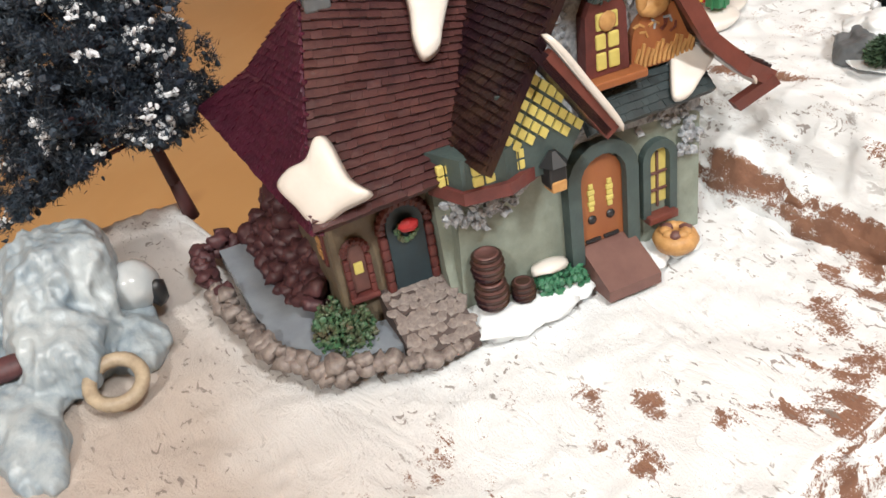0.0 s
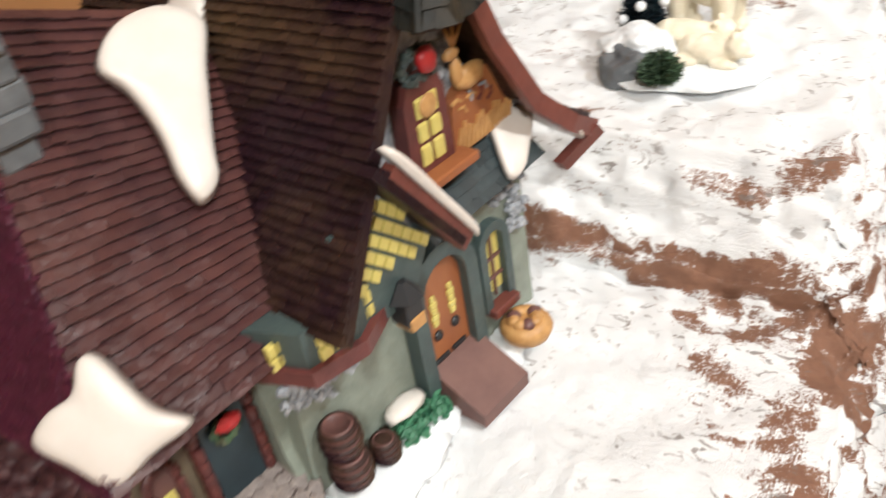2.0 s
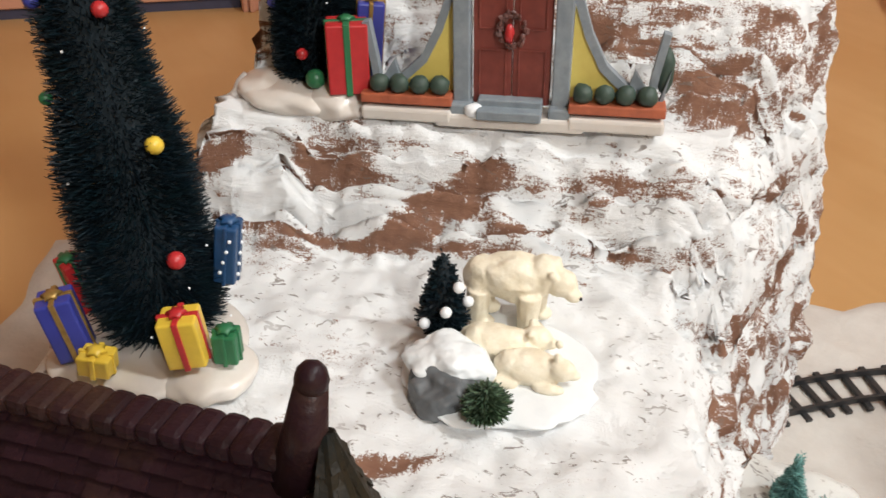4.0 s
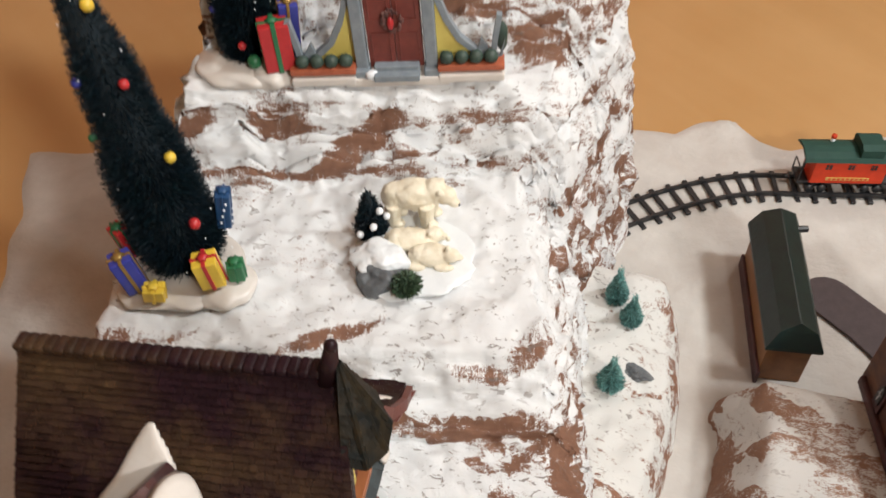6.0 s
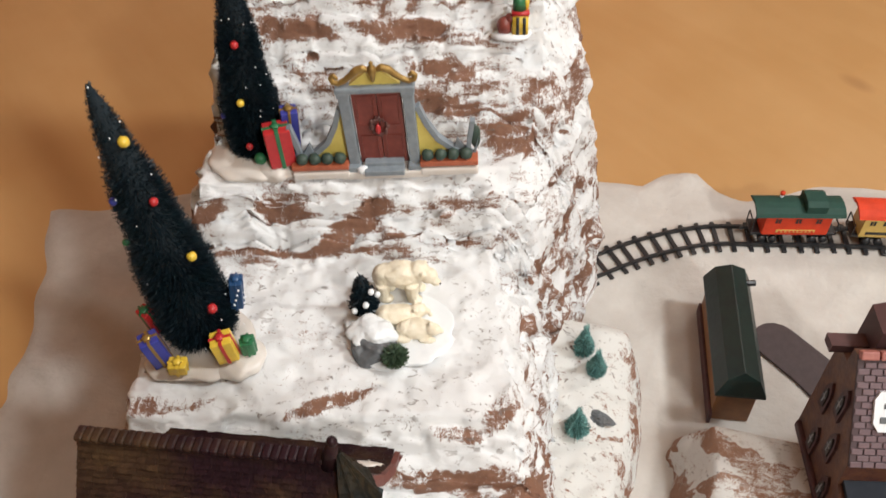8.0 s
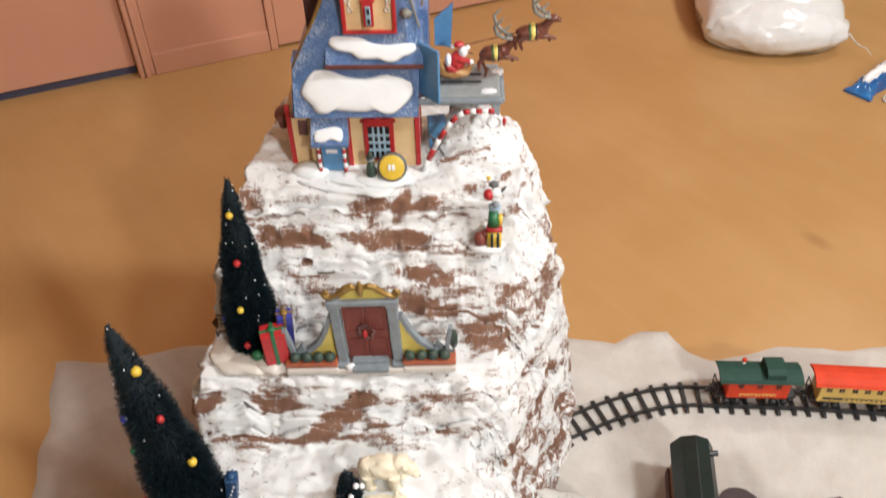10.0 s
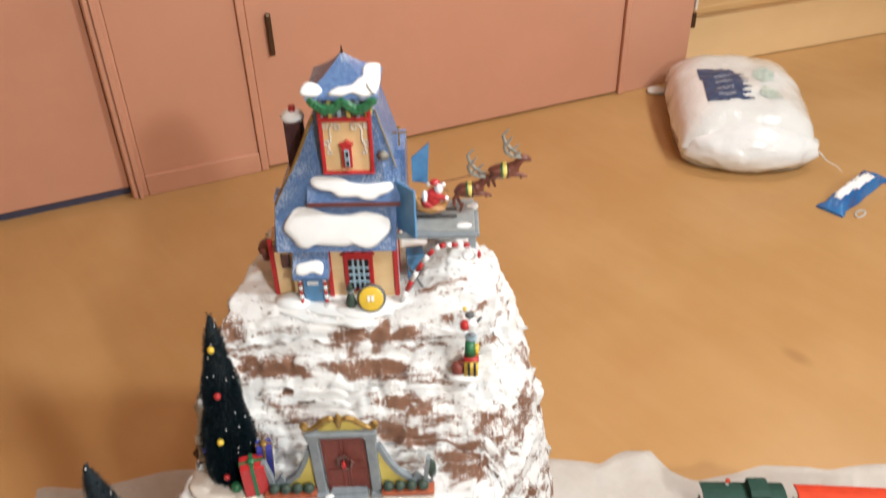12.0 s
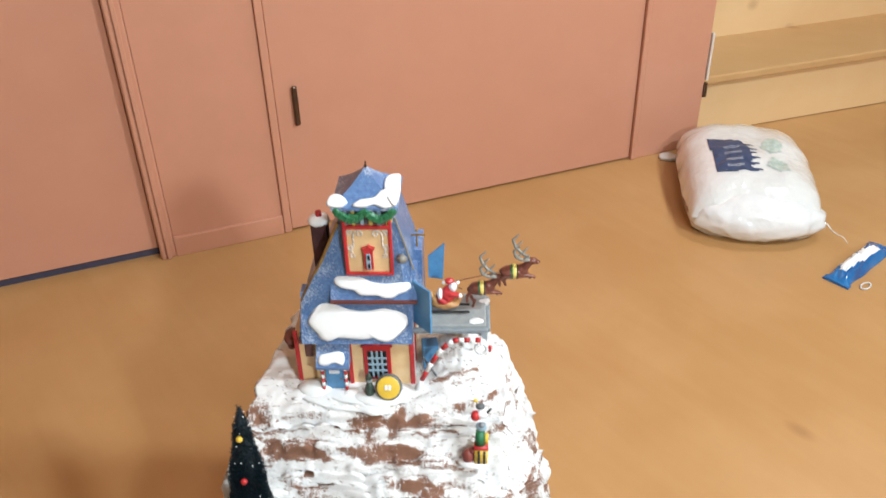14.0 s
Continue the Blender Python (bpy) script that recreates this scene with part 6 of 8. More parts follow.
box(bm, (0, 0, 0), (0.003, 0.032, 0.062), pose(0.108, -0.004, 0.124, 0, 0, 42), 0.0008)
dp("deck_door", bm, SKY_BLUE, "light blue open door leaf")
bm = B()
prism(bm, [(0.112, 0.115), (0.130, 0.112), (0.133, 0.166), (0.112, 0.146)], 0.070, 0.073, "y")
dp("deck_door", bm, SKY_BLUE)
bm = B()
prism(bm, [(0.040, 0.066), (0.100, 0.066), (0.100, 0.168), (0.052, 0.168), (0.044, 0.120)], 0.085, 0.106, "x")
dp("rear_roof", bm, ROOF_BLUE)

# sleigh team on the deck: figurines, plain shapes
SL = NP @ pose(-0.016, 0.032, 0.015) @ Matrix.Diagonal((1.08, 1.2, 1.06, 1))


def deer(x, z, s=1.0):
    p = [(ball, ((x, 0, z), 0.0100, 3, (1.45, 0.75, 0.80), 0.15, 30), DEER_BROWN), (ball, ((x + 0.002, 0, z + 0.001), 0.0100, 2, (0.60, 0.82, 0.88)), PALE_YELLOW), (ball, ((x - 0.001, 0, z + 0.001), 0.0102, 2, (0.22, 0.82, 0.89)), GREEN_PAINT), (ball, ((x + 0.005, 0, z + 0.001), 0.0102, 2, (0.16, 0.80, 0.88)), BLACK),
         (ball, ((x + 0.010, 0, z + 0.003), 0.0072, 2, (1.0, 0.8, 1.1), 0.15, 30), DEER_BROWN), (cyl, ((x + 0.011, 0, z + 0.004), (x + 0.019, 0, z + 0.014), 0.0054, 0.0038, 8), DEER_BROWN), (ball, ((x + 0.021, 0, z + 0.0155), 0.0052, 2, (1.25, 0.85, 0.85)), DEER_BROWN), (ball, ((x + 0.0265, 0, z + 0.0140), 0.0030, 2, (1.2, 0.9, 0.8)), DEER_BROWN)]
    for dx, dz, dy in ((0.020, -0.011, 0.003), (0.025, -0.005, -0.003), (-0.007, -0.021, 0.003), (-0.014, -0.017, -0.003)):
        knee = Vector((x + (0.009 + dx) / 2 + 0.003 if dx > 0 else x + (dx - 0.009) / 2 - 0.003, dy, z + dz * 0.5))
        p.append((cyl, ((x + (0.009 if dx > 0 else -0.009), dy, z - 0.002), knee, 0.0032, 0.0022, 6), DEER_BROWN))
        p.append((cyl, (knee, (x + dx, dy, z + dz), 0.0022, 0.0017, 6), DEER_BROWN))
    for dy in (-1, 1):
        line = [Vector((x + 0.018, dy * 0.002, z + 0.018)), Vector((x + 0.010, dy * 0.006, z + 0.021)), Vector((x + 0.003, dy * 0.009, z + 0.027)), Vector((x + 0.000, dy * 0.010, z + 0.036))]
        for a, b in zip(line, line[1:]):
            p.append((cyl, (a, b, 0.0021, 0.0017, 6), ANTLER))
            p.append((cyl, (b, b + Vector((0.007, dy * 0.001, 0.007)), 0.0017, 0.0009, 6), ANTLER))
    return p


def reindeer(x, z, post, rein, label):
    team = thing("reindeer_figurine", SL, label, "reindeer figurine", "reindeer before the sleigh")
    p = deer(x, z) + [(cyl, post, DEER_BROWN)]
    fused("body", [q[:2] for q in p if q[2] == DEER_BROWN], DEER_BROWN, team, "", 0.0007)
    horn = [q[:2] for q in p if q[2] == ANTLER]
    for half in (horn[:len(horn) // 2], horn[len(horn) // 2:]):
        fused("antler", half, ANTLER, team, "grey antler", 0.0005)
    for paint, name in ((PALE_YELLOW, "blanket"), (GREEN_PAINT, "blanket_stripe"), (BLACK, "blanket_stripe")):
        bm = B()
        for build, args, mat in p:
            if mat == paint:
                build(bm, *args)
        part(name, bm, paint, team, "", True)
    bm = B()
    cyl(bm, *rein)
    part("rein", bm, TRIM_RED, team)


reindeer(0.178, 0.104, ((0.173, 0.003, 0.086), (0.170, 0.003, 0.075), 0.0016, 0.0016, 6), ((0.158, 0, 0.104), (0.140, 0, 0.108), 0.0007, 0.0007, 4), "brown toy reindeer with grey antlers and a striped blanket")
reindeer(0.214, 0.127, ((0.208, 0.0, 0.124), (0.190, 0, 0.112), 0.0014, 0.0014, 6), ((0.214, 0, 0.131), (0.142, 0, 0.112), 0.0006, 0.0006, 4), "brown toy reindeer with grey antlers leaping ahead")
sleigh = thing("sleigh_figurine", SL @ Matrix.Translation((0.141, 0, 0.075)) @ Matrix.Scale(1.05, 4) @ Matrix.Translation((-0.136, 0, -0.077)), "small toy sleigh with a red-robed figurine on the grey deck", "sleigh figurine")
fused("sled", [(ball, ((0.134, 0, 0.0855), 0.0115, 3, (1.35, 0.70, 0.50), 0.15, 30)), (cyl, ((0.126, 0, 0.084), (0.117, 0, 0.101), 0.0055, 0.0020, 8)), (cyl, ((0.146, 0, 0.086), (0.153, 0, 0.096), 0.0040, 0.0014, 8))], BASKET, sleigh, "tan wooden sled", 0.0007)
fused("robe", [(ball, ((0.137, 0, 0.0965), 0.0085, 3, (0.95, 0.85, 1.20), 0.2, 60)), (ball, ((0.132, 0, 0.091), 0.0090, 3, (0.9, 0.9, 0.8), 0.2, 60)), (cyl, ((0.139, -0.004, 0.1010), (0.149, -0.005, 0.0995), 0.0034, 0.0028, 8)), (cyl, ((0.136, 0.004, 0.1020), (0.146, 0.008, 0.1060), 0.0032, 0.0026, 8)), (ball, ((0.1385, 0, 0.1150), 0.0044, 2, (1.2, 0.9, 0.75), 0.2, 40))], RED_PAINT, sleigh, "red robe", 0.0006)
fused("white_trim", [(ball, ((0.1425, 0, 0.1070), 0.0052, 2, (0.9, 0.85, 1.15), 0.25, 90)), (ball, ((0.1500, -0.005, 0.0992), 0.0027, 2)), (ball, ((0.1470, 0.008, 0.1062), 0.0026, 2)), (ball, ((0.1325, 0, 0.1125), 0.0022, 2)), (ball, ((0.1285, -0.002, 0.0990), 0.0055, 2, (0.6, 1.0, 1.4), 0.25, 70))], WHITE_PAINT, sleigh, "white beard and cuffs", 0.0006)
bm = B()
box(bm, (0.1205, 0.004, 0.106), (0.008, 0.006, 0.018), pose(0, 0, 0, 0, 22, 0), 0.0008)
part("parcel", bm, GREEN_PAINT, sleigh, "dark green parcel")
for y in (-0.006, 0.006):
    bm = B()
    cyl(bm, (0.118, y, 0.078), (0.160, y, 0.078), 0.0013, 0.0013, 6)
    part("runner", bm, BLACK, sleigh)

# gold drum and a small green figurine before the tower house
drum = thing("toy_drum", NP @ pose(0.064, -0.024, 0.0), "round gold toy drum standing in the snow", "drum")
DR = Matrix.Translation((0, 0, 0.016)) @ pose(0, 0, 0, 62, 0, 0)
bm = B()
lathe(bm, [(0.0150, -0.004), (0.0165, -0.003), (0.0165, 0.003), (0.0150, 0.004)], 26, (0, 0, 0), DR)
part("drum_rim", bm, SLATE_STONE, drum, "", True)
bm = B()
lathe(bm, [(0.0142, 0.0035), (0.0142, 0.0052), (0.013, 0.0056)], 26, (0, 0, 0), DR)
part("drum_head", bm, YELLOW_PAINT, drum, "golden yellow drum head", True)
bm = B()
for dx in (-0.0026, 0.0018):
    box(bm, (dx, 0.0005, 0.006), (0.0032, 0.0065, 0.001), DR)
part("painted_mark", bm, WHITE_PAINT, drum)
joined("toy_figurine", [(lathe, ([(0.0055, 0.0), (0.0065, 0.006), (0.0045, 0.015), (0.0030, 0.020)], 10), HEDGE), (ball, ((0, 0, 0.024), 0.0046, 2), GREY_STONE), (lathe, ([(0.0045, 0.026), (0.0015, 0.034)], 8), HEDGE)], "small dark green toy figurine beside a gold drum", "figurine", NP @ pose(0.040, -0.022, 0.002))

# climbing toy on the mountain's shoulder
CL = M @ pose(0.172, 0.157, 0.444, -12, 0, 0) @ Matrix.Diagonal((1.1, 1.1, 0.92, 1))
CLIMBER_BASE = [(ball, ((-0.002, 0, 0.002), 0.015, 2, (1.3, 0.8, 0.35), 0.2, 60), WHITE_PAINT), (ball, ((-0.009, -0.002, 0.013), 0.0085, 2, (0.85, 0.7, 1.25), 0.2, 60), GATE_RED), (ball, ((-0.004, -0.002, 0.022), 0.0050, 2), GATE_RED),
                            (box, ((0.005, -0.002, 0.016), (0.014, 0.011, 0.021)), YELLOW_PAINT), (box, ((0.0025, -0.0078, 0.015), (0.0026, 0.001, 0.019)), BLACK), (box, ((0.0085, -0.0078, 0.015), (0.0026, 0.001, 0.019)), BLACK),
                            (box, ((0.005, -0.002, 0.028), (0.0155, 0.012, 0.004)), RED_PAINT), (cyl, ((0.010, 0.001, 0.029), (0.011, 0.002, 0.044), 0.0026, 0.0024, 8), YELLOW_PAINT), (cyl, ((0.004, 0.0, 0.029), (0.004, 0.003, 0.048), 0.0062, 0.0050, 10), GREEN_PAINT)]
CLIMBER_TOP = [(ball, ((0.005, 0.004, 0.053), 0.0062, 2, (1.05, 0.9, 1.0), 0.2, 80), PALE_BLUE), (ball, ((0.006, 0.001, 0.058), 0.0040, 2), GREY_STONE), (ball, ((-0.001, 0.006, 0.068), 0.0068, 2, (0.8, 0.9, 1.1)), RED_PAINT), (ball, ((0.006, 0.007, 0.070), 0.0066, 2, (1.0, 0.9, 1.0)), WHITE_PAINT),
                            (ball, ((0.004, 0.009, 0.080), 0.0048, 2, (1.1, 0.9, 0.9)), SLATE_STONE), (ball, ((-0.001, 0.011, 0.087), 0.0026, 2), YELLOW_PAINT), (cyl, ((0.011, 0.006, 0.072), (0.016, 0.006, 0.079), 0.0016, 0.0012, 6), BLACK)]
joined("climber_figurine", CLIMBER_BASE + CLIMBER_TOP, "small painted toy climbers stacked in red, green and yellow", "figurine", CL)

# ---- gate ----
GT = M @ pose(0.001, 0.070, 0.3475, 0, -1.8, 0) @ Matrix.Diagonal((1, 1, 1.09, 1))
gate = thing("gate", GT, "red double gate with grey pillars, gold scroll and low hedges", "gate")


def gp(name, bm, mat, label="", parent=None, smooth=False):
    return part(name, bm, mat, parent or gate, label, smooth)


bm = B()
box(bm, (0.040, -0.002, 0.0), (0.092, 0.022, 0.008), None, 0.002)
gp("plinth", bm, GLAZE_SNOW)
for x in (0.0095, 0.0705):
    bm = B()
    box(bm, (x, 0.0, 0.046), (0.0105, 0.011, 0.090), None, 0.001)
    box(bm, (x, -0.003, 0.005), (0.0135, 0.016, 0.010), None, 0.0015)
    box(bm, (x, 0.0, 0.088), (0.013, 0.013, 0.005), None, 0.001)
    gp("pillar", bm, GREY_STONE)
bm = B()
box(bm, (0.040, 0.0, 0.0925), (0.076, 0.013, 0.006), None, 0.0015)
gp("lintel", bm, GREY_STONE)
for x in (0.0280, 0.0520):
    bm = B()
    box(bm, (x, 0.002, 0.048), (0.0234, 0.006, 0.080), None, 0.0006)
    leaf = gp("gate_leaf", bm, GATE_RED)
    for z, h in ((0.026, 0.028), (0.068, 0.032)):
        for dx, dz, w, t in ((-0.0080, 0, 0.0010, h), (0.0080, 0, 0.0010, h), (0, h / 2, 0.0170, 0.0010), (0, -h / 2, 0.0170, 0.0010)):
            bm = B()
            box(bm, (x + dx, -0.0014, z + dz), (w, 0.0012, t), None, 0.0003)
            gp("moulding", bm, GATE_RED, "", leaf)
bits = [((0.040 + 0.0075 * math.cos(k * 0.2) + rnd.uniform(-0.0012, 0.0012), -0.004 + rnd.uniform(-0.001, 0.001), 0.052 + 0.0085 * math.sin(k * 0.2) + rnd.uniform(-0.0012, 0.0012)), rnd.uniform(0.0012, 0.0022)) for k in range(64)]
gw = scatter(bits, "wreath", BARREL, gate)
bm = B()
ball(bm, (0.0385, -0.0065, 0.051), 0.0035, 2, (0.8, 0.6, 1.6), 0.25, 200)
gp("bow", bm, RED_PAINT, "", gw, True)
bm = B()
prism(bm, [(0.016, 0.0955), (0.064, 0.0955), (0.056, 0.1020), (0.048, 0.1075), (0.040, 0.1100), (0.032, 0.1075), (0.024, 0.1020)], 0.0, 0.006, "y")
gp("pediment", bm, PALE_YELLOW, "pale yellow pediment")
for side in (-1, 1):
    pts = [(0.004, 0.1120), (0.009, 0.1140), (0.015, 0.1120), (0.021, 0.1065), (0.027, 0.1020), (0.033, 0.0995), (0.038, 0.1010), (0.0395, 0.1050), (0.0365, 0.1075), (0.0340, 0.1055)]
    rad = [0.0024, 0.0034, 0.0036, 0.0032, 0.0028, 0.0026, 0.0026, 0.0024, 0.0022, 0.0020]
    scroll = []
    for k in range(len(pts) - 1):
        p, q = pts[k], pts[k + 1]
        scroll += [(cyl, ((0.040 + side * p[0], -0.002, p[1]), (0.040 + side * q[0], -0.002, q[1]), rad[k], rad[k + 1], 10)), (ball, ((0.040 + side * q[0], -0.002, q[1]), rad[k + 1], 2))]
    fused("gold_scroll", scroll, GOLD, gate, "antique gold scroll", 0.0006)
bm = B()
lathe(bm, [(0.0005, 0.1215), (0.0022, 0.1195), (0.0012, 0.1175), (0.0036, 0.1160), (0.0046, 0.1120), (0.0032, 0.1075), (0.0018, 0.1020), (0.0005, 0.1000)], 12, (0.040, -0.003, 0.0))
gp("gold_shell", bm, GOLD, "", None, True)
bm = B()
box(bm, (0.040, -0.010, 0.006), (0.040, 0.014, 0.006), None, 0.001)
box(bm, (0.040, -0.004, 0.010), (0.040, 0.010, 0.006), None, 0.001)
gp("step", bm, GREY_STONE)
bm = B()
ball(bm, (0.018, -0.010, 0.006), 0.006, 2, (1.1, 0.8, 0.8), 0.35, 90)
gp("snow", bm, WHITE_PAINT, "", None, True)
for side in (-1, 1):
    x0, x1 = (0.040 + side * 0.036, 0.040 + side * 0.094)
    xm = (x0 + x1) / 2
    bm = B()
    box(bm, (xm, -0.004, 0.002), (abs(x1 - x0), 0.019, 0.008), None, 0.002)
    gp("snow_edge", bm, GLAZE_SNOW)
    bm = B()
    box(bm, (xm, -0.004, 0.011), (abs(x1 - x0), 0.016, 0.006), None, 0.001)
    gp("brick_kerb", bm, BRICK_RED)
    bm = B()
    prism(bm, [(x0, 0.012), (x0 + side * 0.044, 0.012), (x0 + side * 0.032, 0.018), (x0 + side * 0.018, 0.030), (x0 + side * 0.008, 0.048), (x0 + side * 0.002, 0.066), (x0, 0.068)], 0.0, 0.005, "y")
    gp("screen_wall", bm, PALE_YELLOW, "pale yellow swept screen wall")
    bm = B()
    strip(bm, [(p, 0.0065, q) for p, q in ((x0 + side * 0.048, 0.014), (x0 + side * 0.033, 0.020), (x0 + side * 0.019, 0.032), (x0 + side * 0.009, 0.050), (x0 + side * 0.002, 0.069))], 0.0050, 0.008, (0, -1, 0))
    gp("coping", bm, GREY_STONE, "grey curved coping")
    bm = B()
    strip(bm, [(x1 - side * p, 0.004, q) for p, q in ((0.010, 0.012), (0.008, 0.030), (0.004, 0.052))], 0.0046, 0.007, (0, -1, 0))
    gp("anchor_shank", bm, GREY_STONE)
    bm = B()
    prism(bm, [(x1 - side * p, q) for p, q in ((0.026, 0.012), (0.020, 0.031), (0.013, 0.021), (0.004, 0.014), (-0.001, 0.032), (0.002, 0.012))], 0.0, 0.005, "y")
    gp("anchor_fluke", bm, GREY_STONE)
    for k in range(4):
        bm = B()
        ball(bm, (x0 + side * (0.008 + 0.0128 * k), -0.007, 0.019), 0.0066, 2, (1, 0.9, 0.9), 0.15, 300)
        gp("clipped_bush", bm, HEDGE, "", None, True)
bm = B()
ball(bm, (0.132, 0.006, 0.030), 0.007, 2, (0.8, 0.8, 2.0), 0.2, 200)
gp("tall_bush", bm, HEDGE, "", None, True)


# ---- bottle-brush trees ----
def brush(bm, a, b, r, count, seed, width=0.0011, taper=0.62, droop=0.25):
    """Bristles standing out all round the line from a to b."""
    rnd = random.Random(seed)
    a, b = Vector(a), Vector(b)
    ax = (b - a)
    ln = ax.length
    ax.normalize()
    e1 = ax.orthogonal().normalized()
    e2 = ax.cross(e1)
    for k in range(count):
        t = 1 - math.sqrt(rnd.random() * 0.985)
        prof = (1 - t) ** taper * (1 + 0.06 * math.sin(t * 21 + seed)) * (0.72 + 0.28 * min(1, t / 0.12))
        rr = max(r * prof, 0.004) * rnd.uniform(0.78, 1.06)
        ang = rnd.uniform(0, 2 * math.pi)
        rad = e1 * math.cos(ang) + e2 * math.sin(ang)
        side = ax.cross(rad)
        p = a + ax * (ln * t)
        s = p + rad * rr * 0.45
        q = p + rad * rr + ax * rr * rnd.uniform(-0.1, 0.35) + side * rr * rnd.uniform(-0.12, 0.12)
        w = (side * rnd.uniform(-1, 1) + ax * rnd.uniform(-1, 1)).normalized() * width
        v = [bm.verts.new(s - w), bm.verts.new(s + w), bm.verts.new(q + w * 0.5), bm.verts.new(q - w * 0.5)]
        bm.faces.new(v)
    return bm


def brush_core(bm, a, b, r, taper=0.62, n=14):
    a, b = Vector(a), Vector(b)
    ax = b - a
    e1 = ax.orthogonal().normalized()
    e2 = ax.normalized().cross(e1)
    loops = []
    for k in range(n):
        t = k / (n - 1) * 0.99
        rr = max(r * (1 - t) ** taper * (0.72 + 0.28 * min(1, t / 0.12)), 0.0012) * 0.74
        loops.append([bm.verts.new(a + ax * t + (e1 * math.cos(2 * math.pi * i / 16) + e2 * math.sin(2 * math.pi * i / 16)) * rr) for i in range(16)])
    for p, q in zip(loops, loops[1:]):
        for i in range(16):
            bm.faces.new((p[i], p[(i + 1) % 16], q[(i + 1) % 16], q[i]))
    bm.faces.new(loops[0][::-1]), bm.faces.new(loops[-1])
    return bm


def festive_tree(base, tip, r, seed, balls, mound, label):
    tree = thing("bottle_brush_tree", Matrix.Translation(base), label, "tree", "festive trees")
    a, b = Vector((0, 0, 0.004)), Vector(tip) - Vector(base)
    bm = B()
    brush_core(bm, a, b, r)
    part("core", bm, BRISTLE_CORE, tree)
    bm = B()
    brush(bm, a, b, r, 24000, seed, 0.0005)
    part("bristles", bm, BRISTLE, tree, "dense dark green bristles", kind="stuff")
    bm = B()
    for (x, y, rx, ry, h) in mound:
        ball(bm, (x, y, 0.0), 1.0, 4, (rx, ry, h), 0.12, 8)
    part("snow_base", bm, GLAZE_SNOW, tree, "creamy glazed snow base", True)
    for place, paint, rb in balls:
        bm = B()
        q = Vector(place) - Vector(base)
        k = min(max(q.dot(b) / b.length_squared, 0.02), 0.97)
        mid = a.lerp(b, k)
        ball(bm, mid + (q - mid).normalized() * (max(r * (1 - k) ** 0.62, 0.004) * 0.93 + 0.001), rb * 0.78, 2)
        part("bauble", bm, paint, tree, "", True)
    rnd = random.Random(seed)
    bm = B()
    for k in range(30):
        t = rnd.random() ** 1.3
        ang = rnd.uniform(0, 6.28)
        p = a.lerp(b, t) + Vector((math.cos(ang), math.sin(ang), 0)) * max(r * (1 - t) ** 0.62, 0.004)
        ball(bm, p, 0.0008, 1)
    part("glitter", bm, WHITE_PAINT, tree, kind="stuff")
    return tree


festive_tree((-0.112, 0.893, 0.264), (-0.141, 0.902, 0.557), 0.0435, 1,
             [((-0.112, 0.891, 0.508), YELLOW_PAINT, 0.0064), ((-0.094, 0.880, 0.452), RED_PAINT, 0.0052), ((-0.085, 0.888, 0.386), YELLOW_PAINT, 0.0062), ((-0.074, 0.876, 0.327), RED_PAINT, 0.0064), ((-0.146, 0.870, 0.452), BLUE_PAINT, 0.005), ((-0.150, 0.868, 0.405), GREEN_PAINT, 0.0045), ((-0.155, 0.885, 0.37), BLUE_PAINT, 0.0045)],
             [(0.0, -0.010, 0.052, 0.048, 0.008), (0.045, -0.02, 0.024, 0.026, 0.009), (-0.020, -0.040, 0.024, 0.022, 0.009)], "dark green bottle-brush tree with red and gold baubles, leaning slightly")
festive_tree((-0.118, 1.072, 0.346), (-0.113, 1.086, 0.580), 0.034, 2,
             [((-0.106, 1.052, 0.543), YELLOW_PAINT, 0.0050), ((-0.102, 1.042, 0.487), RED_PAINT, 0.0052), ((-0.108, 1.036, 0.427), YELLOW_PAINT, 0.0052), ((-0.104, 1.028, 0.378), RED_PAINT, 0.0050), ((-0.148, 1.040, 0.405), BLUE_PAINT, 0.0045), ((-0.088, 1.026, 0.362), GREEN_PAINT, 0.0085)],
             [(-0.004, -0.006, 0.044, 0.040, 0.012), (0.026, -0.014, 0.026, 0.024, 0.014), (-0.022, -0.016, 0.026, 0.024, 0.012)], "dark green bottle-brush tree with baubles beside the gate")


TEAL_GIFT = material("dark_blue_gift_paint", (0.02, 0.075, 0.19), 0.4, (0.015, 0.055, 0.14), 90)


def gift(place, size, rot, paint, ribbon, label, tilt=0.0):
    g = thing("gift_box", pose(*place, 0, tilt, rot), label, "gift", "gifts under the trees")
    x, y, z = size
    bm = B()
    box(bm, (0, 0, z / 2), size, None, 0.0012)
    part("box", bm, paint, g)
    for w, d in ((x * 0.16, y + 0.0016), (x + 0.0016, y * 0.16)):
        bm = B()
        box(bm, (0, 0, z / 2), (w if d > y else x + 0.0016, d if d > y else y * 0.16, z + 0.0014), None, 0.0004)
        part("ribbon", bm, ribbon, g)
    bm = B()
    lathe(bm, [(0.0008, z), (0.0052, z + 0.0008), (0.0046, z + 0.0026), (0.0016, z + 0.0034)], 12)
    for v in bm.verts:
        a = math.atan2(v.co.y, v.co.x)
        v.co.x, v.co.y = v.co.x * (0.72 + 0.42 * abs(math.cos(3 * a))), v.co.y * (0.72 + 0.42 * abs(math.cos(3 * a)))
    part("bow", bm, ribbon, g, "", True)
    return g


gift((-0.072, 0.866, 0.277), (0.020, 0.018, 0.029), 28, YELLOW_PAINT, RED_PAINT, "yellow gift box with red ribbon beside a tree", -6)
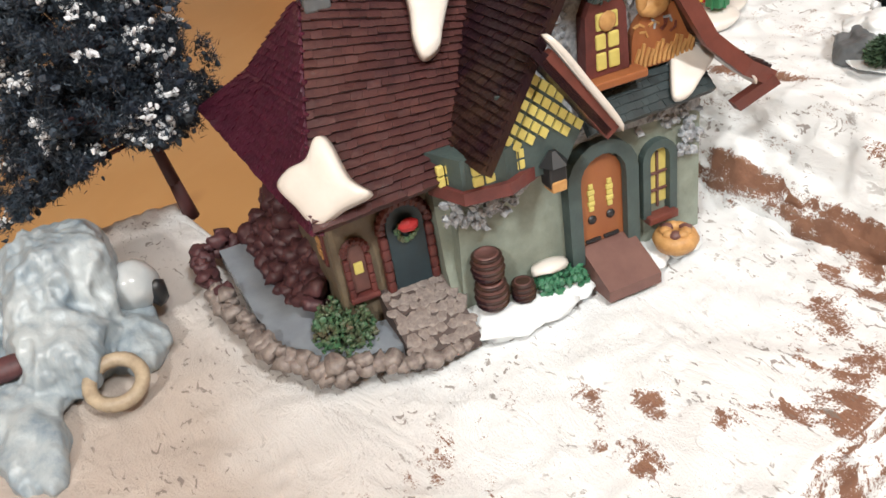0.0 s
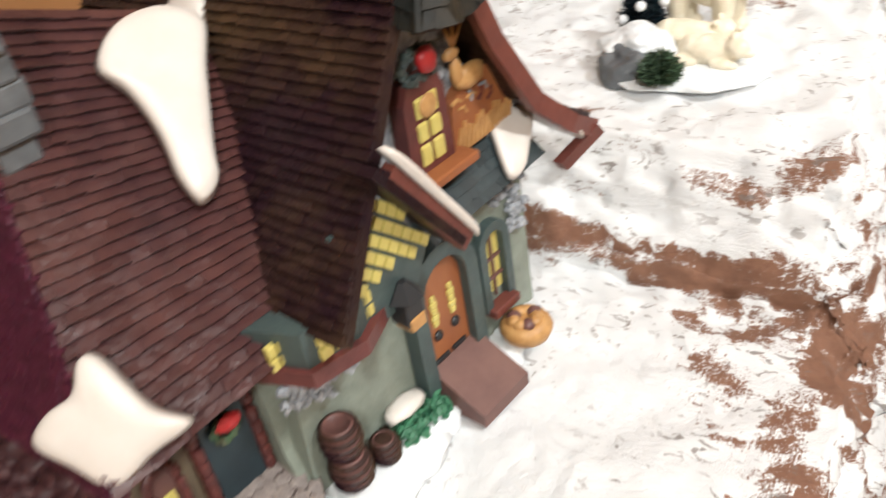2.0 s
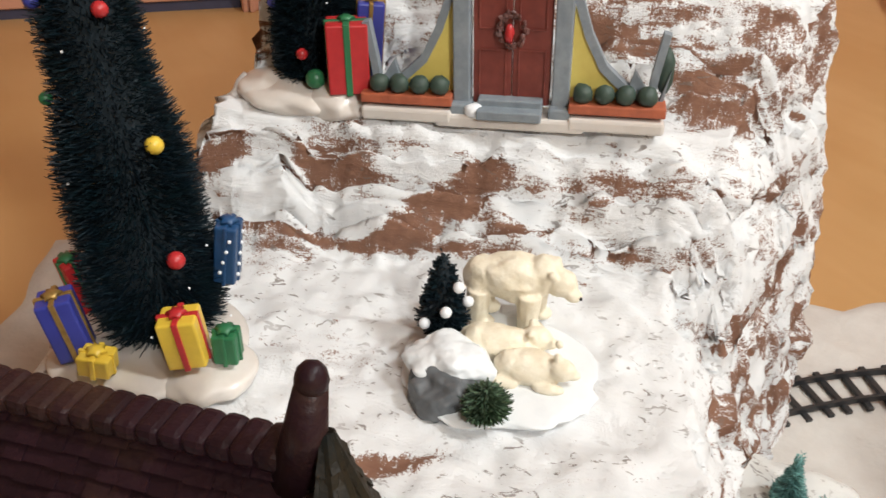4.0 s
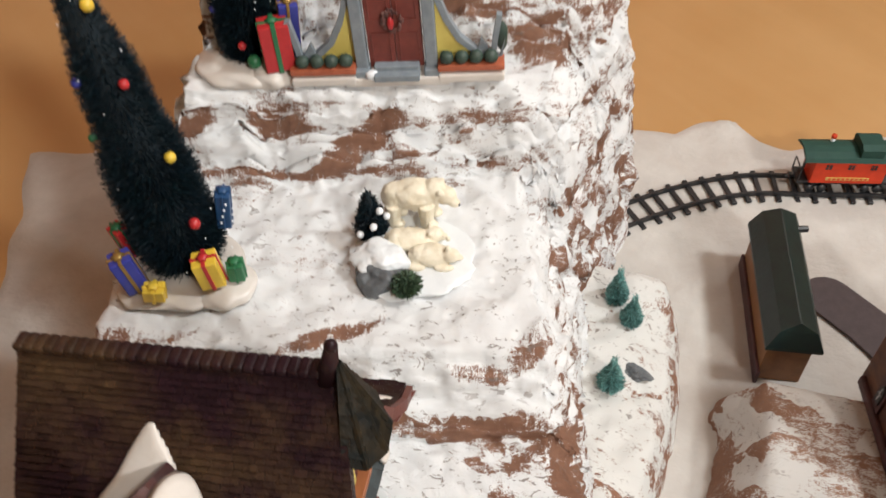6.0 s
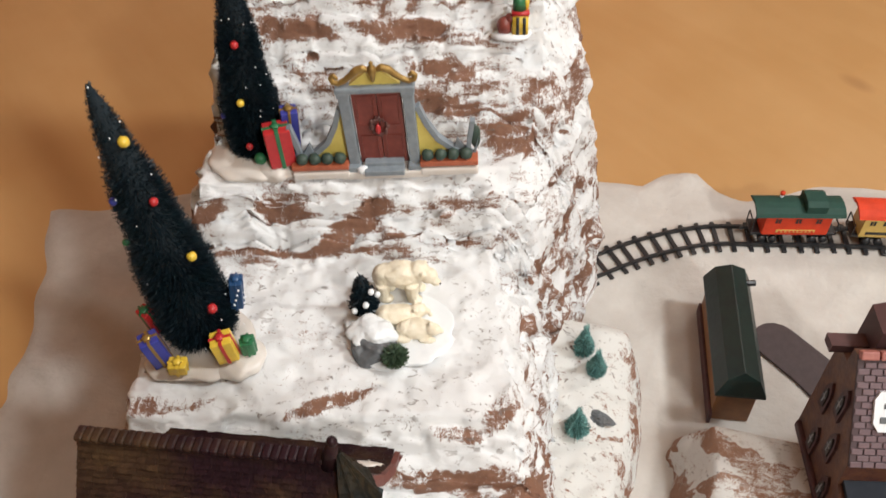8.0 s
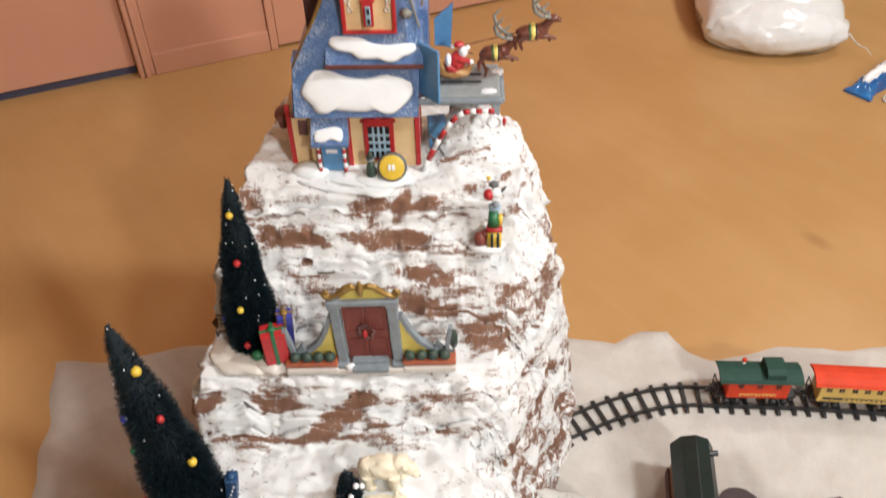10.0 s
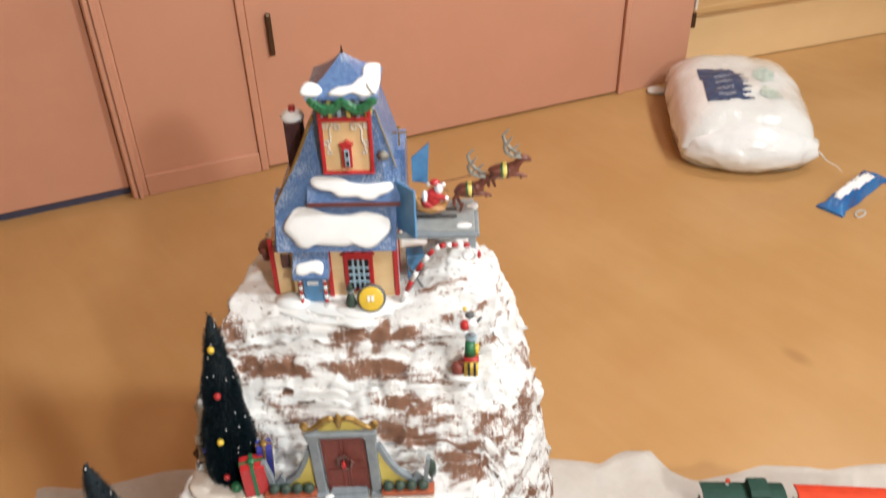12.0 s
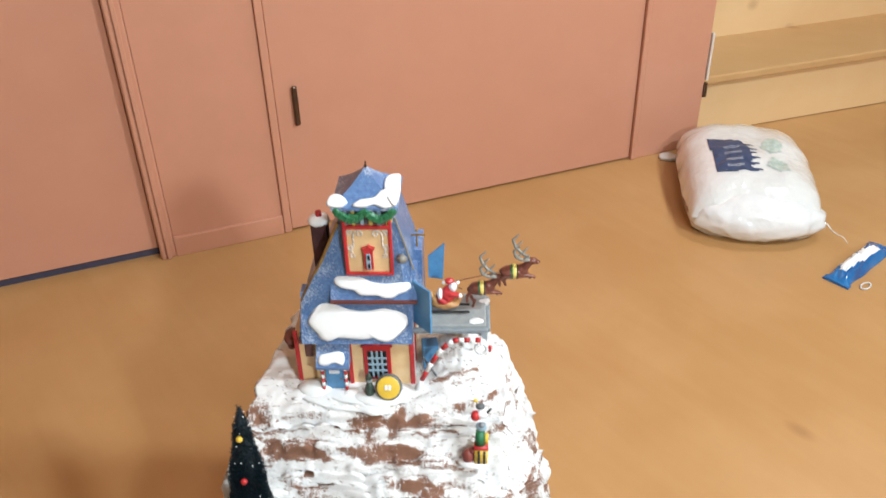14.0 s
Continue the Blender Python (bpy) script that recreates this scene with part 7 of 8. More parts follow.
gift((-0.133, 0.848, 0.273), (0.018, 0.017, 0.038), 40, BLUE_PAINT, GOLD, "tall blue gift box with gold ribbon beside a tree", -8)
gift((-0.114, 0.842, 0.272), (0.017, 0.014, 0.012), 20, YELLOW_PAINT, YELLOW_PAINT, "small plain yellow gift box on the snow", 6)
gift((-0.154, 0.878, 0.277), (0.012, 0.015, 0.034), 70, RED_PAINT, GREEN_PAINT, "red gift box with green ribbon behind a tree", -8)
dotted = gift((-0.078, 0.910, 0.300), (0.012, 0.015, 0.036), 20, TEAL_GIFT, TEAL_GIFT, "dark blue gift box with white dots leaning in a tree's bristles", 8)
for k in range(5):
    bm = B()
    ball(bm, (0.0068, -0.004 + 0.0016 * k, 0.006 + 0.006 * k), 0.0013, 1)
    part("white_dot", bm, WHITE_PAINT, dotted, "", True)
for k in range(4):
    bm = B()
    ball(bm, (-0.002 + 0.0016 * k, -0.0082, 0.008 + 0.007 * k), 0.0012, 1)
    part("white_dot", bm, WHITE_PAINT, dotted, "", True)
gift((-0.056, 0.877, 0.275), (0.013, 0.013, 0.018), 20, GREEN_PAINT, GREEN_PAINT, "small green gift box on the snow", 0)
gift((-0.080, 1.054, 0.357), (0.026, 0.021, 0.045), 30, RED_PAINT, GREEN_PAINT, "tall red gift box with green ribbon beside a tree", -1)
gift((-0.077, 1.072, 0.356), (0.017, 0.016, 0.054), 30, BLUE_PAINT, GOLD, "tall blue gift box with gold ribbon behind a tree", 4)

MOSS = material("dull_moss_green", (0.07, 0.12, 0.06), 0.6, (0.04, 0.07, 0.04), 90, random_tint=0.5)
# ---- bears on an ice ledge, a figurine ----
BR = M @ pose(0.047, -0.064, 0.262)
BB = Matrix.Translation((0.004, 0.004, 0)) @ Matrix.Scale(0.90, 4)
bears = thing("polar_bear_figurine", BR, "ivory resin polar bears on a snowy rock ledge", "figurine")
fused("snow_ledge", [(ball, ((0.008, -0.006, 0.0), 0.046, 4, (1.15, 1.05, 0.10), 0.14, 10)), (crag, ((-0.017, -0.020, 0.013), 0.0195, (1.2, 0.95, 0.55), 2.2, 0.4)), (ball, ((0.030, -0.020, 0.000), 0.024, 3, (1.3, 1.0, 0.22), 0.2, 30))], SNOW_WHITE, bears, "white snow ledge")
fused("grey_rock", [(crag, ((-0.015, -0.031, 0.003), 0.0225, (1.15, 0.9, 0.6), 6.1, 0.6))], SLATE_STONE, bears, "grey rock edge")
adult = [(ball, ((0.006, 0.036, 0.036), 0.0185, 3, (1.35, 0.82, 0.88), 0.2, 40)), (ball, ((-0.012, 0.037, 0.034), 0.0150, 3, (0.9, 0.9, 0.95), 0.15, 30)), (ball, ((0.026, 0.037, 0.040), 0.0130, 3, (1.0, 0.9, 1.0), 0.15, 20)),
         (ball, ((0.037, 0.033, 0.037), 0.0098, 3, (1.05, 0.95, 0.95), 0.1, 40)), (ball, ((0.045, 0.028, 0.032), 0.0054, 2, (1.1, 0.95, 0.8))), (ball, ((0.033, 0.043, 0.047), 0.0030, 2)), (ball, ((0.031, 0.026, 0.046), 0.0030, 2))]
for x, y in ((-0.014, 0.028), (-0.012, 0.045), (0.018, 0.027), (0.022, 0.044)):
    adult += [(cyl, ((x, y, 0.003), (x, y, 0.030), 0.0066, 0.0084, 10)), (ball, ((x + 0.003, y - 0.001, 0.005), 0.0070, 2, (1.2, 1, 0.6)))]
fused("adult_bear", adult, IVORY, bears, "standing ivory bear").matrix_local = BB
bm = B()
ball(bm, (0.0495, 0.0255, 0.032), 0.0015, 1)
part("nose", bm, BLACK, bears).matrix_local = BB
for (x, y, k, turn) in ((0.008, 0.002, 1.0, 1), (0.026, -0.014, 0.85, -1)):
    cub = [(ball, ((x, y, 0.010), 0.0150 * k, 3, (1.5, 0.85, 0.70), 0.2, 60)), (ball, ((x - 0.012 * k, y, 0.011), 0.0110 * k, 3, (1.0, 0.95, 0.85), 0.2, 40)), (ball, ((x + 0.019 * k, y + 0.004 * turn, 0.014), 0.0080 * k, 3, (1.15, 0.95, 0.9), 0.1, 30)), (ball, ((x + 0.0265 * k, y + 0.004 * turn, 0.0115), 0.0042 * k, 2, (1.2, 0.9, 0.8))),
           (ball, ((x - 0.016 * k, y - 0.010, 0.006), 0.0062 * k, 2, (1.7, 0.8, 0.7), 0.2, 50)), (ball, ((x + 0.012 * k, y - 0.011, 0.006), 0.0056 * k, 2, (1.9, 0.8, 0.7), 0.2, 50)), (ball, ((x + 0.016 * k, y + 0.009, 0.0205), 0.0024, 2)), (ball, ((x + 0.016 * k, y - 0.002, 0.0205), 0.0024, 2))]
    fused("bear_cub", cub, IVORY, bears, "lying ivory cub", 0.0009)
fir = thing("small_fir", BR @ pose(-0.027, 0.014, 0.006), "small dark fir with white balls beside the bears", "tree")
bm = B()
brush_core(bm, (0, 0, 0), (0, 0, 0.052), 0.015)
part("core", bm, BRISTLE_CORE, fir)
bm = B()
brush(bm, (0, 0, 0), (0, 0, 0.054), 0.017, 1200, 5, 0.0010)
part("needles", bm, BRISTLE, fir, kind="stuff")
for p in ((0.004, -0.013, 0.022), (-0.008, -0.012, 0.012), (0.010, -0.008, 0.036), (0.014, 0.002, 0.020)):
    bm = B()
    ball(bm, p, 0.0034, 2)
    part("snow_ball", bm, WHITE_PAINT, fir, "", True)
tuft = thing("moss_tuft", BR @ pose(0.006, -0.046, 0.004), "bristly green moss tuft against a grey rock", "tuft")
bm = B()
brush(bm, (0, 0, 0), (0, 0, 0.018), 0.015, 1300, 9, 0.0007, 0.45)
part("tuft", bm, MOSS, tuft, kind="stuff")

# ---- snowy pine by the cottage ----
PN = Vector((-0.127, 0.469, 0.192))
pine = thing("snowy_pine", Matrix.Translation(PN), "dark green model pine flocked with white snow", "tree")
bm = B()
cyl(bm, (0, 0, -0.003), (0.002, -0.004, 0.030), 0.0062, 0.0048, 10)
cyl(bm, (0.002, -0.004, 0.029), (0.006, -0.010, 0.075), 0.0048, 0.0040, 10)
cyl(bm, (0.006, -0.010, 0.074), (0.008, -0.018, 0.20), 0.0040, 0.0016, 8)
part("trunk", bm, BARK, pine, "slim maroon trunk", True)
rp = random.Random(31)
cores, clumps, puffs = [], [], []
for k in range(900):
    t = rp.random() ** 1.15
    ang = rp.uniform(0, 6.283)
    rmax = 0.092 * math.sqrt(1 - t ** 1.7) * (0.86 + 0.14 * math.sin(3 * ang + 5 * t) + 0.06 * math.sin(7 * ang + 2))
    rr = rmax * math.sqrt(rp.uniform(0.15, 1))
    x, y = 0.006 + rr * math.cos(ang), -0.034 + rr * math.sin(ang)
    z = 0.070 + 0.165 * t + 0.42 * min(y + 0.030, 0) + 0.28 * max(x, 0) * (1 - t)
    tip = Vector((x, y, z))
    if k % 14 == 0:
        bm = B()
        cyl(bm, (0.006, -0.012, 0.070 + 0.10 * t), tip, 0.0015, 0.0008, 5)
        part("limb", bm, BARK, pine)
    flock = noise.noise(tip * 55) > 0.24 and rr / rmax > 0.58
    for m in range(5):
        d = Vector((rp.gauss(0, 1), rp.gauss(0, 1), rp.gauss(0, 0.8))) * 0.0042
        cores.append((tip + d - Vector((0, 0, 0.002)), rp.uniform(0.0016, 0.0030)))
    clumps.append((tip, Vector((x - 0.004, y + 0.016, z - 0.10)).normalized()))
    if flock:
        for m in range(15):
            d = Vector((rp.gauss(0, 1), rp.gauss(0, 1), rp.gauss(0, 0.6))) * 0.0034
            puffs.append((tip + d + Vector((0.0015, 0, 0.0022)), rp.uniform(0.0012, 0.0026)))


def needle_tufts(tufts, count, spread, length, width, name, mat, parent, label):
    """Thin needles standing out of each tuft, all in one mesh."""
    rng = np.random.RandomState(7)
    n = len(tufts) * count
    c = np.repeat(np.array([t[0][:] for t in tufts]), count, 0) + rng.normal(0, spread, (n, 3))
    d = rng.normal(0, 1, (n, 3)) + 0.8 * np.repeat(np.array([t[1][:] for t in tufts]), count, 0)
    d /= np.linalg.norm(d, axis=1)[:, None]
    side = np.cross(d, rng.normal(0, 1, (n, 3)))
    side /= np.linalg.norm(side, axis=1)[:, None]
    ln = rng.uniform(0.6, 1.2, (n, 1)) * length
    v = np.stack([c - side * width / 2, c + side * width / 2, c + d * ln], 1).reshape(-1, 3)
    me = bpy.data.meshes.new(name)
    me.from_pydata(v.tolist(), [], np.arange(n * 3).reshape(-1, 3).tolist())
    me.materials.append(mat)
    ob = new(name, me)
    ob.parent = parent
    return tagged(ob, label, kind="stuff")


scatter(cores, "foliage_core", PINE_NEEDLE, pine)
needle_tufts(clumps, 150, 0.0034, 0.0055, 0.0008, "foliage", PINE_NEEDLE, pine, "dark blue-green needle foliage")
scatter(puffs, "flocking", PINE_SNOW, pine, "white flocked tips")

GLOBE = material("pale_grey_glaze", (0.50, 0.52, 0.53), 0.12, (0.40, 0.43, 0.45), 60, coat=0.4)
TAN_RESIN = material("tan_resin", (0.46, 0.37, 0.26), 0.45, (0.26, 0.20, 0.14), 120)
# ---- pale blue ice figurine beside the cottage ----
FG = pose(0.024, 0.394, 0.194, 0, 0, 10)
ice = thing("ice_figurine", FG, "pale blue glazed ice block figurine with a tan ring", "figurine")
fused("ice_block", [(crag, ((-0.034, -0.002, 0.026), 0.056, (1.0, 0.75, 0.85), 1.3, 0.55)), (crag, ((0.012, -0.006, 0.018), 0.040, (1.0, 0.8, 0.7), 4.1, 0.55)), (crag, ((0.022, -0.040, 0.004), 0.036, (1.2, 0.9, 0.5), 7.7, 0.55)), (crag, ((-0.055, -0.034, 0.016), 0.042, (1, 1, 0.7), 9.2, 0.55)), (crag, ((0.018, 0.030, 0.006), 0.027, (1.15, 0.8, 0.6), 3.3, 0.5)), (crag, ((0.062, -0.034, 0.003), 0.028, (1.6, 0.75, 0.5), 5.5, 0.5))], ICE_BLUE, ice, "pale blue streaked ice", 0.0016)
bm = B()
ball(bm, (-0.010, 0.041, 0.027), 0.0160, 3, (1, 1, 1), 0.1, 20)
part("pale_globe", bm, GLOBE, ice, "glossy pale grey globe", True)
bm = B()
ball(bm, (-0.001, 0.053, 0.022), 0.0072, 2, (0.8, 0.8, 1.3), 0.3, 40)
part("black_bead", bm, BLACK, ice, "", True)
bm = B()
turns = []
for k in range(20):
    a = 2 * math.pi * k / 20
    turns.append([bm.verts.new((0.060 + (0.014 + 0.0042 * math.cos(b)) * math.cos(a), 0.014 + (0.014 + 0.0042 * math.cos(b)) * math.sin(a), 0.014 - 0.35 * 0.014 * math.cos(a) + 0.0042 * math.sin(b))) for b in (2 * math.pi * j / 8 for j in range(8))])
for k in range(20):
    for j in range(8):
        bm.faces.new((turns[k][j], turns[(k + 1) % 20][j], turns[(k + 1) % 20][(j + 1) % 8], turns[k][(j + 1) % 8]))
part("ring", bm, TAN_RESIN, ice, "tan ring", True)
bm = B()
ball(bm, (0.026, -0.036, 0.026), 0.011, 2, (0.7, 1.7, 0.6), 0.3, 30)
part("brown_stone", bm, STONE_DARK, ice, "", True)

# ---- railway ----
TRACK = [(0.1, 1.17), (0.16, 1.23), (0.225, 1.284), (0.3, 1.345), (0.38, 1.39), (0.46, 1.41), (0.56, 1.432), (0.7, 1.457), (0.84, 1.485), (1.02, 1.522)]


def along(line, step):
    out, carry = [], 0.0
    for i in range(len(line) - 1):
        p0, p1, p2, p3 = (Vector(line[min(max(i + j, 0), len(line) - 1)]) for j in (-1, 0, 1, 2))
        n = 24
        for k in range(n):
            t = k / n
            p = 0.5 * (2 * p1 + (p2 - p0) * t + (2 * p0 - 5 * p1 + 4 * p2 - p3) * t * t + (3 * p1 - p0 - 3 * p2 + p3) * t ** 3)
            if out and (p - prev).length + 0 > 0:
                carry += (p - prev).length
            if not out or carry >= step:
                out.append(p.copy())
                carry = 0.0
            prev = p
    return out


track = thing("railway_track", pose(0, 0, 0.006), "black plastic toy railway track curving over the sheet", "track")
pts = along(TRACK, 0.0205)
bm = B()
box(bm, (0, 0, 0.0015), (0.0062, 0.058, 0.004), None, 0.0006)
tie_mesh = bpy.data.meshes.new("sleeper")
bm.to_mesh(tie_mesh)
bm.free()
tie_mesh.materials.append(BLACK)
for i, p in enumerate(pts):
    d = (pts[min(i + 1, len(pts) - 1)] - pts[max(i - 1, 0)]).normalized()
    ob = new("sleeper", tie_mesh)
    ob.parent = track
    ob.matrix_world = pose(p.x, p.y, 0.007, 0, 0, math.degrees(math.atan2(d.y, d.x)))
    ob.matrix_parent_inverse = Matrix()
    ob.matrix_basis = pose(p.x, p.y, 0.001, 0, 0, math.degrees(math.atan2(d.y, d.x)))
fine = along(TRACK, 0.010)
for side in (-1, 1):
    bm = B()
    prev = None
    for i, p in enumerate(fine):
        d = (fine[min(i + 1, len(fine) - 1)] - fine[max(i - 1, 0)]).normalized()
        c = p + Vector((-d.y, d.x)) * side * 0.0175
        w = Vector((-d.y, d.x)) * 0.0016
        ring = [bm.verts.new((c.x - w.x, c.y - w.y, 0.003)), bm.verts.new((c.x + w.x, c.y + w.y, 0.003)), bm.verts.new((c.x + w.x, c.y + w.y, 0.0095)), bm.verts.new((c.x - w.x, c.y - w.y, 0.0095))]
        if prev:
            for k in range(4):
                bm.faces.new((prev[k], prev[(k + 1) % 4], ring[(k + 1) % 4], ring[k]))
        prev = ring
    part("rail", bm, BLACK, track)


def rail_car(name, m, body, roof, label, length, cupola, windows):
    car = thing(name, m, label, "train car", "toy train")
    w = 0.036
    bm = B()
    box(bm, (0, 0, 0.016), (length * 1.02, w * 0.8, 0.005), None, 0.001)
    part("chassis", bm, BLACK, car)
    bm = B()
    box(bm, (0, 0, 0.038), (length * 0.78 if cupola else length * 0.90, w, 0.040), None, 0.0012)
    hull = part("body", bm, body, car)
    bm = B()
    prism(bm, [(-0.0225, 0.0565), (-0.019, 0.061), (-0.010, 0.065), (0.0, 0.0665), (0.010, 0.065), (0.019, 0.061), (0.0225, 0.0565), (0.019, 0.0575), (0.0, 0.0625), (-0.019, 0.0575)], -length * 0.52, length * 0.52, "x")
    top = part("roof", bm, roof, car)
    if cupola:
        bm = B()
        prism(bm, [(-0.018, 0.058), (0.018, 0.058), (0.018, 0.073), (0.010, 0.0775), (-0.010, 0.0775), (-0.018, 0.073)], 0.006, 0.034, "x")
        part("cupola", bm, roof, car)
        bm = B()
        cyl(bm, (-0.022, 0.012, 0.060), (-0.022, 0.012, 0.070), 0.0026, 0.0026, 10)
        st = part("stove_pipe", bm, WHITE_PAINT, car, "", True)
        bm = B()
        cyl(bm, (-0.022, 0.012, 0.070), (-0.022, 0.012, 0.074), 0.0034, 0.0034, 10)
        part("pipe_cap", bm, TRAIN_RED, st, "", True)
    for x in windows:
        bm = B()
        for dx in (-0.0022, 0.0022):
            for dz in (-0.0022, 0.0022):
                box(bm, (x + dx, -w / 2 - 0.0002, 0.046 + dz), (0.0032, 0.0012, 0.0032))
        part("window", bm, BLACK, hull)
    bm = B()
    box(bm, (0, -w / 2 - 0.0004, 0.0265), (length * (0.46 if cupola else 0.80), 0.0010, 0.0046))
    part("lettering_band", bm, TRAIN_YELLOW if cupola else BLACK, hull)
    bm = B()
    for k in range(9):
        box(bm, (-length * 0.19 + k * length * 0.048, -w / 2 - 0.0011, 0.0265), (length * 0.026, 0.0006, 0.0026))
    part("lettering_bars", bm, TRAIN_RED if cupola else TRAIN_YELLOW, hull)
    for sx in (-0.30, 0.30):
        truck = B()
        box(truck, (sx * length, 0, 0.011), (0.026, 0.026, 0.006), None, 0.001)
        tk = part("bogie", truck, BLACK, car)
        for dx in (-0.008, 0.008):
            for dy in (-0.0165, 0.0165):
                bm = B()
                cyl(bm, (sx * length + dx, dy - 0.002, 0.0085), (sx * length + dx, dy + 0.002, 0.0085), 0.0058, 0.0058, 14)
                part("wheel", bm, BLACK, tk, "", True)
    for sx in (-1, 1):
        bm = B()
        for dy in (-0.014, 0.014):
            cyl(bm, (sx * length * 0.50, dy, 0.018), (sx * length * 0.50, dy, 0.036), 0.0010, 0.0010, 6)
        cyl(bm, (sx * length * 0.50, -0.014, 0.036), (sx * length * 0.50, 0.014, 0.036), 0.0010, 0.0010, 6)
        cyl(bm, (sx * length * 0.44, 0.0, 0.020), (sx * length * 0.44, 0.0, 0.044), 0.0016, 0.0016, 6)
        part("end_railing", bm, BLACK, car)
        bm = B()
        cyl(bm, (sx * length * 0.50, 0, 0.014), (sx * length * 0.59, 0, 0.014), 0.0022, 0.0022, 8)
        ball(bm, (sx * length * 0.59, 0, 0.014), 0.0038, 1)
        part("coupler", bm, BLACK, car)
    return car


rail_car("caboose", pose(0.4990, 1.4215, 0.0128, 0, 0, 13.0), TRAIN_RED, TRAIN_GREEN, "orange-red toy caboose with a dark green roof on the track", 0.118, True, (-0.028, 0.0, 0.028))
rail_car("passenger_coach", pose(0.6535, 1.4512, 0.0128, 0, 0, 10.5), TRAIN_YELLOW, TRAIN_RED, "cream toy passenger coach with a red roof on the track", 0.150, False, (-0.055, -0.037, -0.018, 0.0, 0.018, 0.037, 0.055))

# ---- station ----
stn = thing("station", pose(0.421, 1.169, 0.005, 0, 0, 8.0), "long model station with a glossy green hipped roof and ochre walls", "station")
bm = B()
box(bm, (0, 0.003, 0.033), (0.046, 0.166, 0.066), None, 0.001)
part("wall", bm, STATION_WALL, stn)
bm = B()
loops = []
for hw, hl, z in ((0.029, 0.089, 0.064), (0.029, 0.089, 0.068), (0.0185, 0.083, 0.090), (0.0008, 0.078, 0.0985)):
    loops.append([bm.verts.new((sx * hw, -hl if sy < 0 else 0.096 - (0.096 - hl) * 0.35, z)) for sx, sy in ((-1, -1), (1, -1), (1, 1), (-1, 1))])
for a, b in zip(loops, loops[1:]):
    for i in range(4):
        bm.faces.new((a[i], a[(i + 1) % 4], b[(i + 1) % 4], b[i]))
bm.faces.new(loops[0][::-1]), bm.faces.new(loops[-1])
sr = part("roof", bm, STATION_GREEN, stn, "glossy green hipped roof")
bm = B()
cyl(bm, (0.018, 0.070, 0.086), (0.030, 0.072, 0.086), 0.004, 0.004, 8)
part("vent", bm, BLACK, sr)
bm = B()
box(bm, (-0.0245, 0, 0.010), (0.004, 0.174, 0.020), None, 0.001)
part("platform", bm, STONE_DARK, stn)

# ---- felt roads ----
def felt(line, width, label):
    bm = B()
    pts = [Vector(p) for p in line]
    out = []
    for i, p in enumerate(pts):
        d = (pts[min(i + 1, len(pts) - 1)] - pts[max(i - 1, 0)]).normalized()
        out.append((p, Vector((-d.y, d.x))))
    left = [p + n * width / 2 for p, n in out]
    right = [p - n * width / 2 for p, n in out]
    p, n = out[0]
    d = (pts[0] - pts[1]).normalized()
    cap = [p + (n * math.cos(a) + d * math.sin(a)) * width / 2 for a in [math.pi * (1 - k / 8) for k in range(1, 8)]]
    outline = left[::-1] + [c for c in cap[::-1]] + right
    prism(bm, [(q.x, q.y) for q in outline], 0.0065, 0.0095, "z")
    ob = part("felt_road", bm, FELT_GREY)
    return tagged(ob, label, "road mat", "felt roads")


felt([(0.487, 1.224), (0.53, 1.19), (0.575, 1.145), (0.61, 1.10)], 0.060, "dark grey felt road strip on the sheet with a rounded end")


# ---- low hill beside the mountain, with frosted trees ----
def low_hill(u, v):
    x0, x1 = 0.15, 0.322 + 0.010 * math.sin(v * 14) - 0.03 * max(0, (v - 1.10) / 0.07) ** 2
    y0, y1 = 0.60, 1.172
    e = min((x1 - u) / 0.022, (y1 - v) / 0.05, 1.0)
    if e < 0 or u < x0 or v < y0:
        return -0.01
    h = 0.092 + 0.014 * math.sin((v - 0.6) * 12) + 0.012 * nz(u, v, 18, 2.2) + 0.006 * nz(u, v, 50, 3.1) - 0.35 * max(0, u - 0.26)
    return h * max(0, e) ** 0.4 - 0.002


lh = heightfield("low_hill", low_hill, 0.15, 0.36, 0.60, 1.19, 0.005, HILL, Matrix(), -0.009)
tagged(lh, "low foam hill with cream snow and brown patches", "hill")


def frosted(x, y, h, r, seed):
    z = low_hill(x, y) - 0.004
    t = thing("frosted_tree", pose(x, y, z), "small frosted teal bottle-brush tree on the low hill", "tree", "small trees on the hill")
    bm = B()
    brush_core(bm, (0, 0, 0.003), (0, 0, h), r * 0.85, 1.0)
    part("core", bm, TEAL_BRISTLE, t)
    bm = B()
    brush(bm, (0, 0, 0.003), (0, 0, h * 1.12), r * 1.25, 1900, seed, 0.0006, 0.95)
    part("bristles", bm, TEAL_BRISTLE, t, kind="stuff")


frosted(0.246, 1.094, 0.052, 0.0125, 21)
frosted(0.265, 1.068, 0.042, 0.0120, 22)
frosted(0.256, 0.986, 0.046, 0.0135, 23)
bm = B()
crag(bm, (0.276, 1.010, low_hill(0.276, 1.010)), 0.014, (1.4, 0.7, 0.5), 2.0)
tagged(part("hill_rock", bm, SLATE_STONE), "small dark grey rock with snow on the hill", "rock")


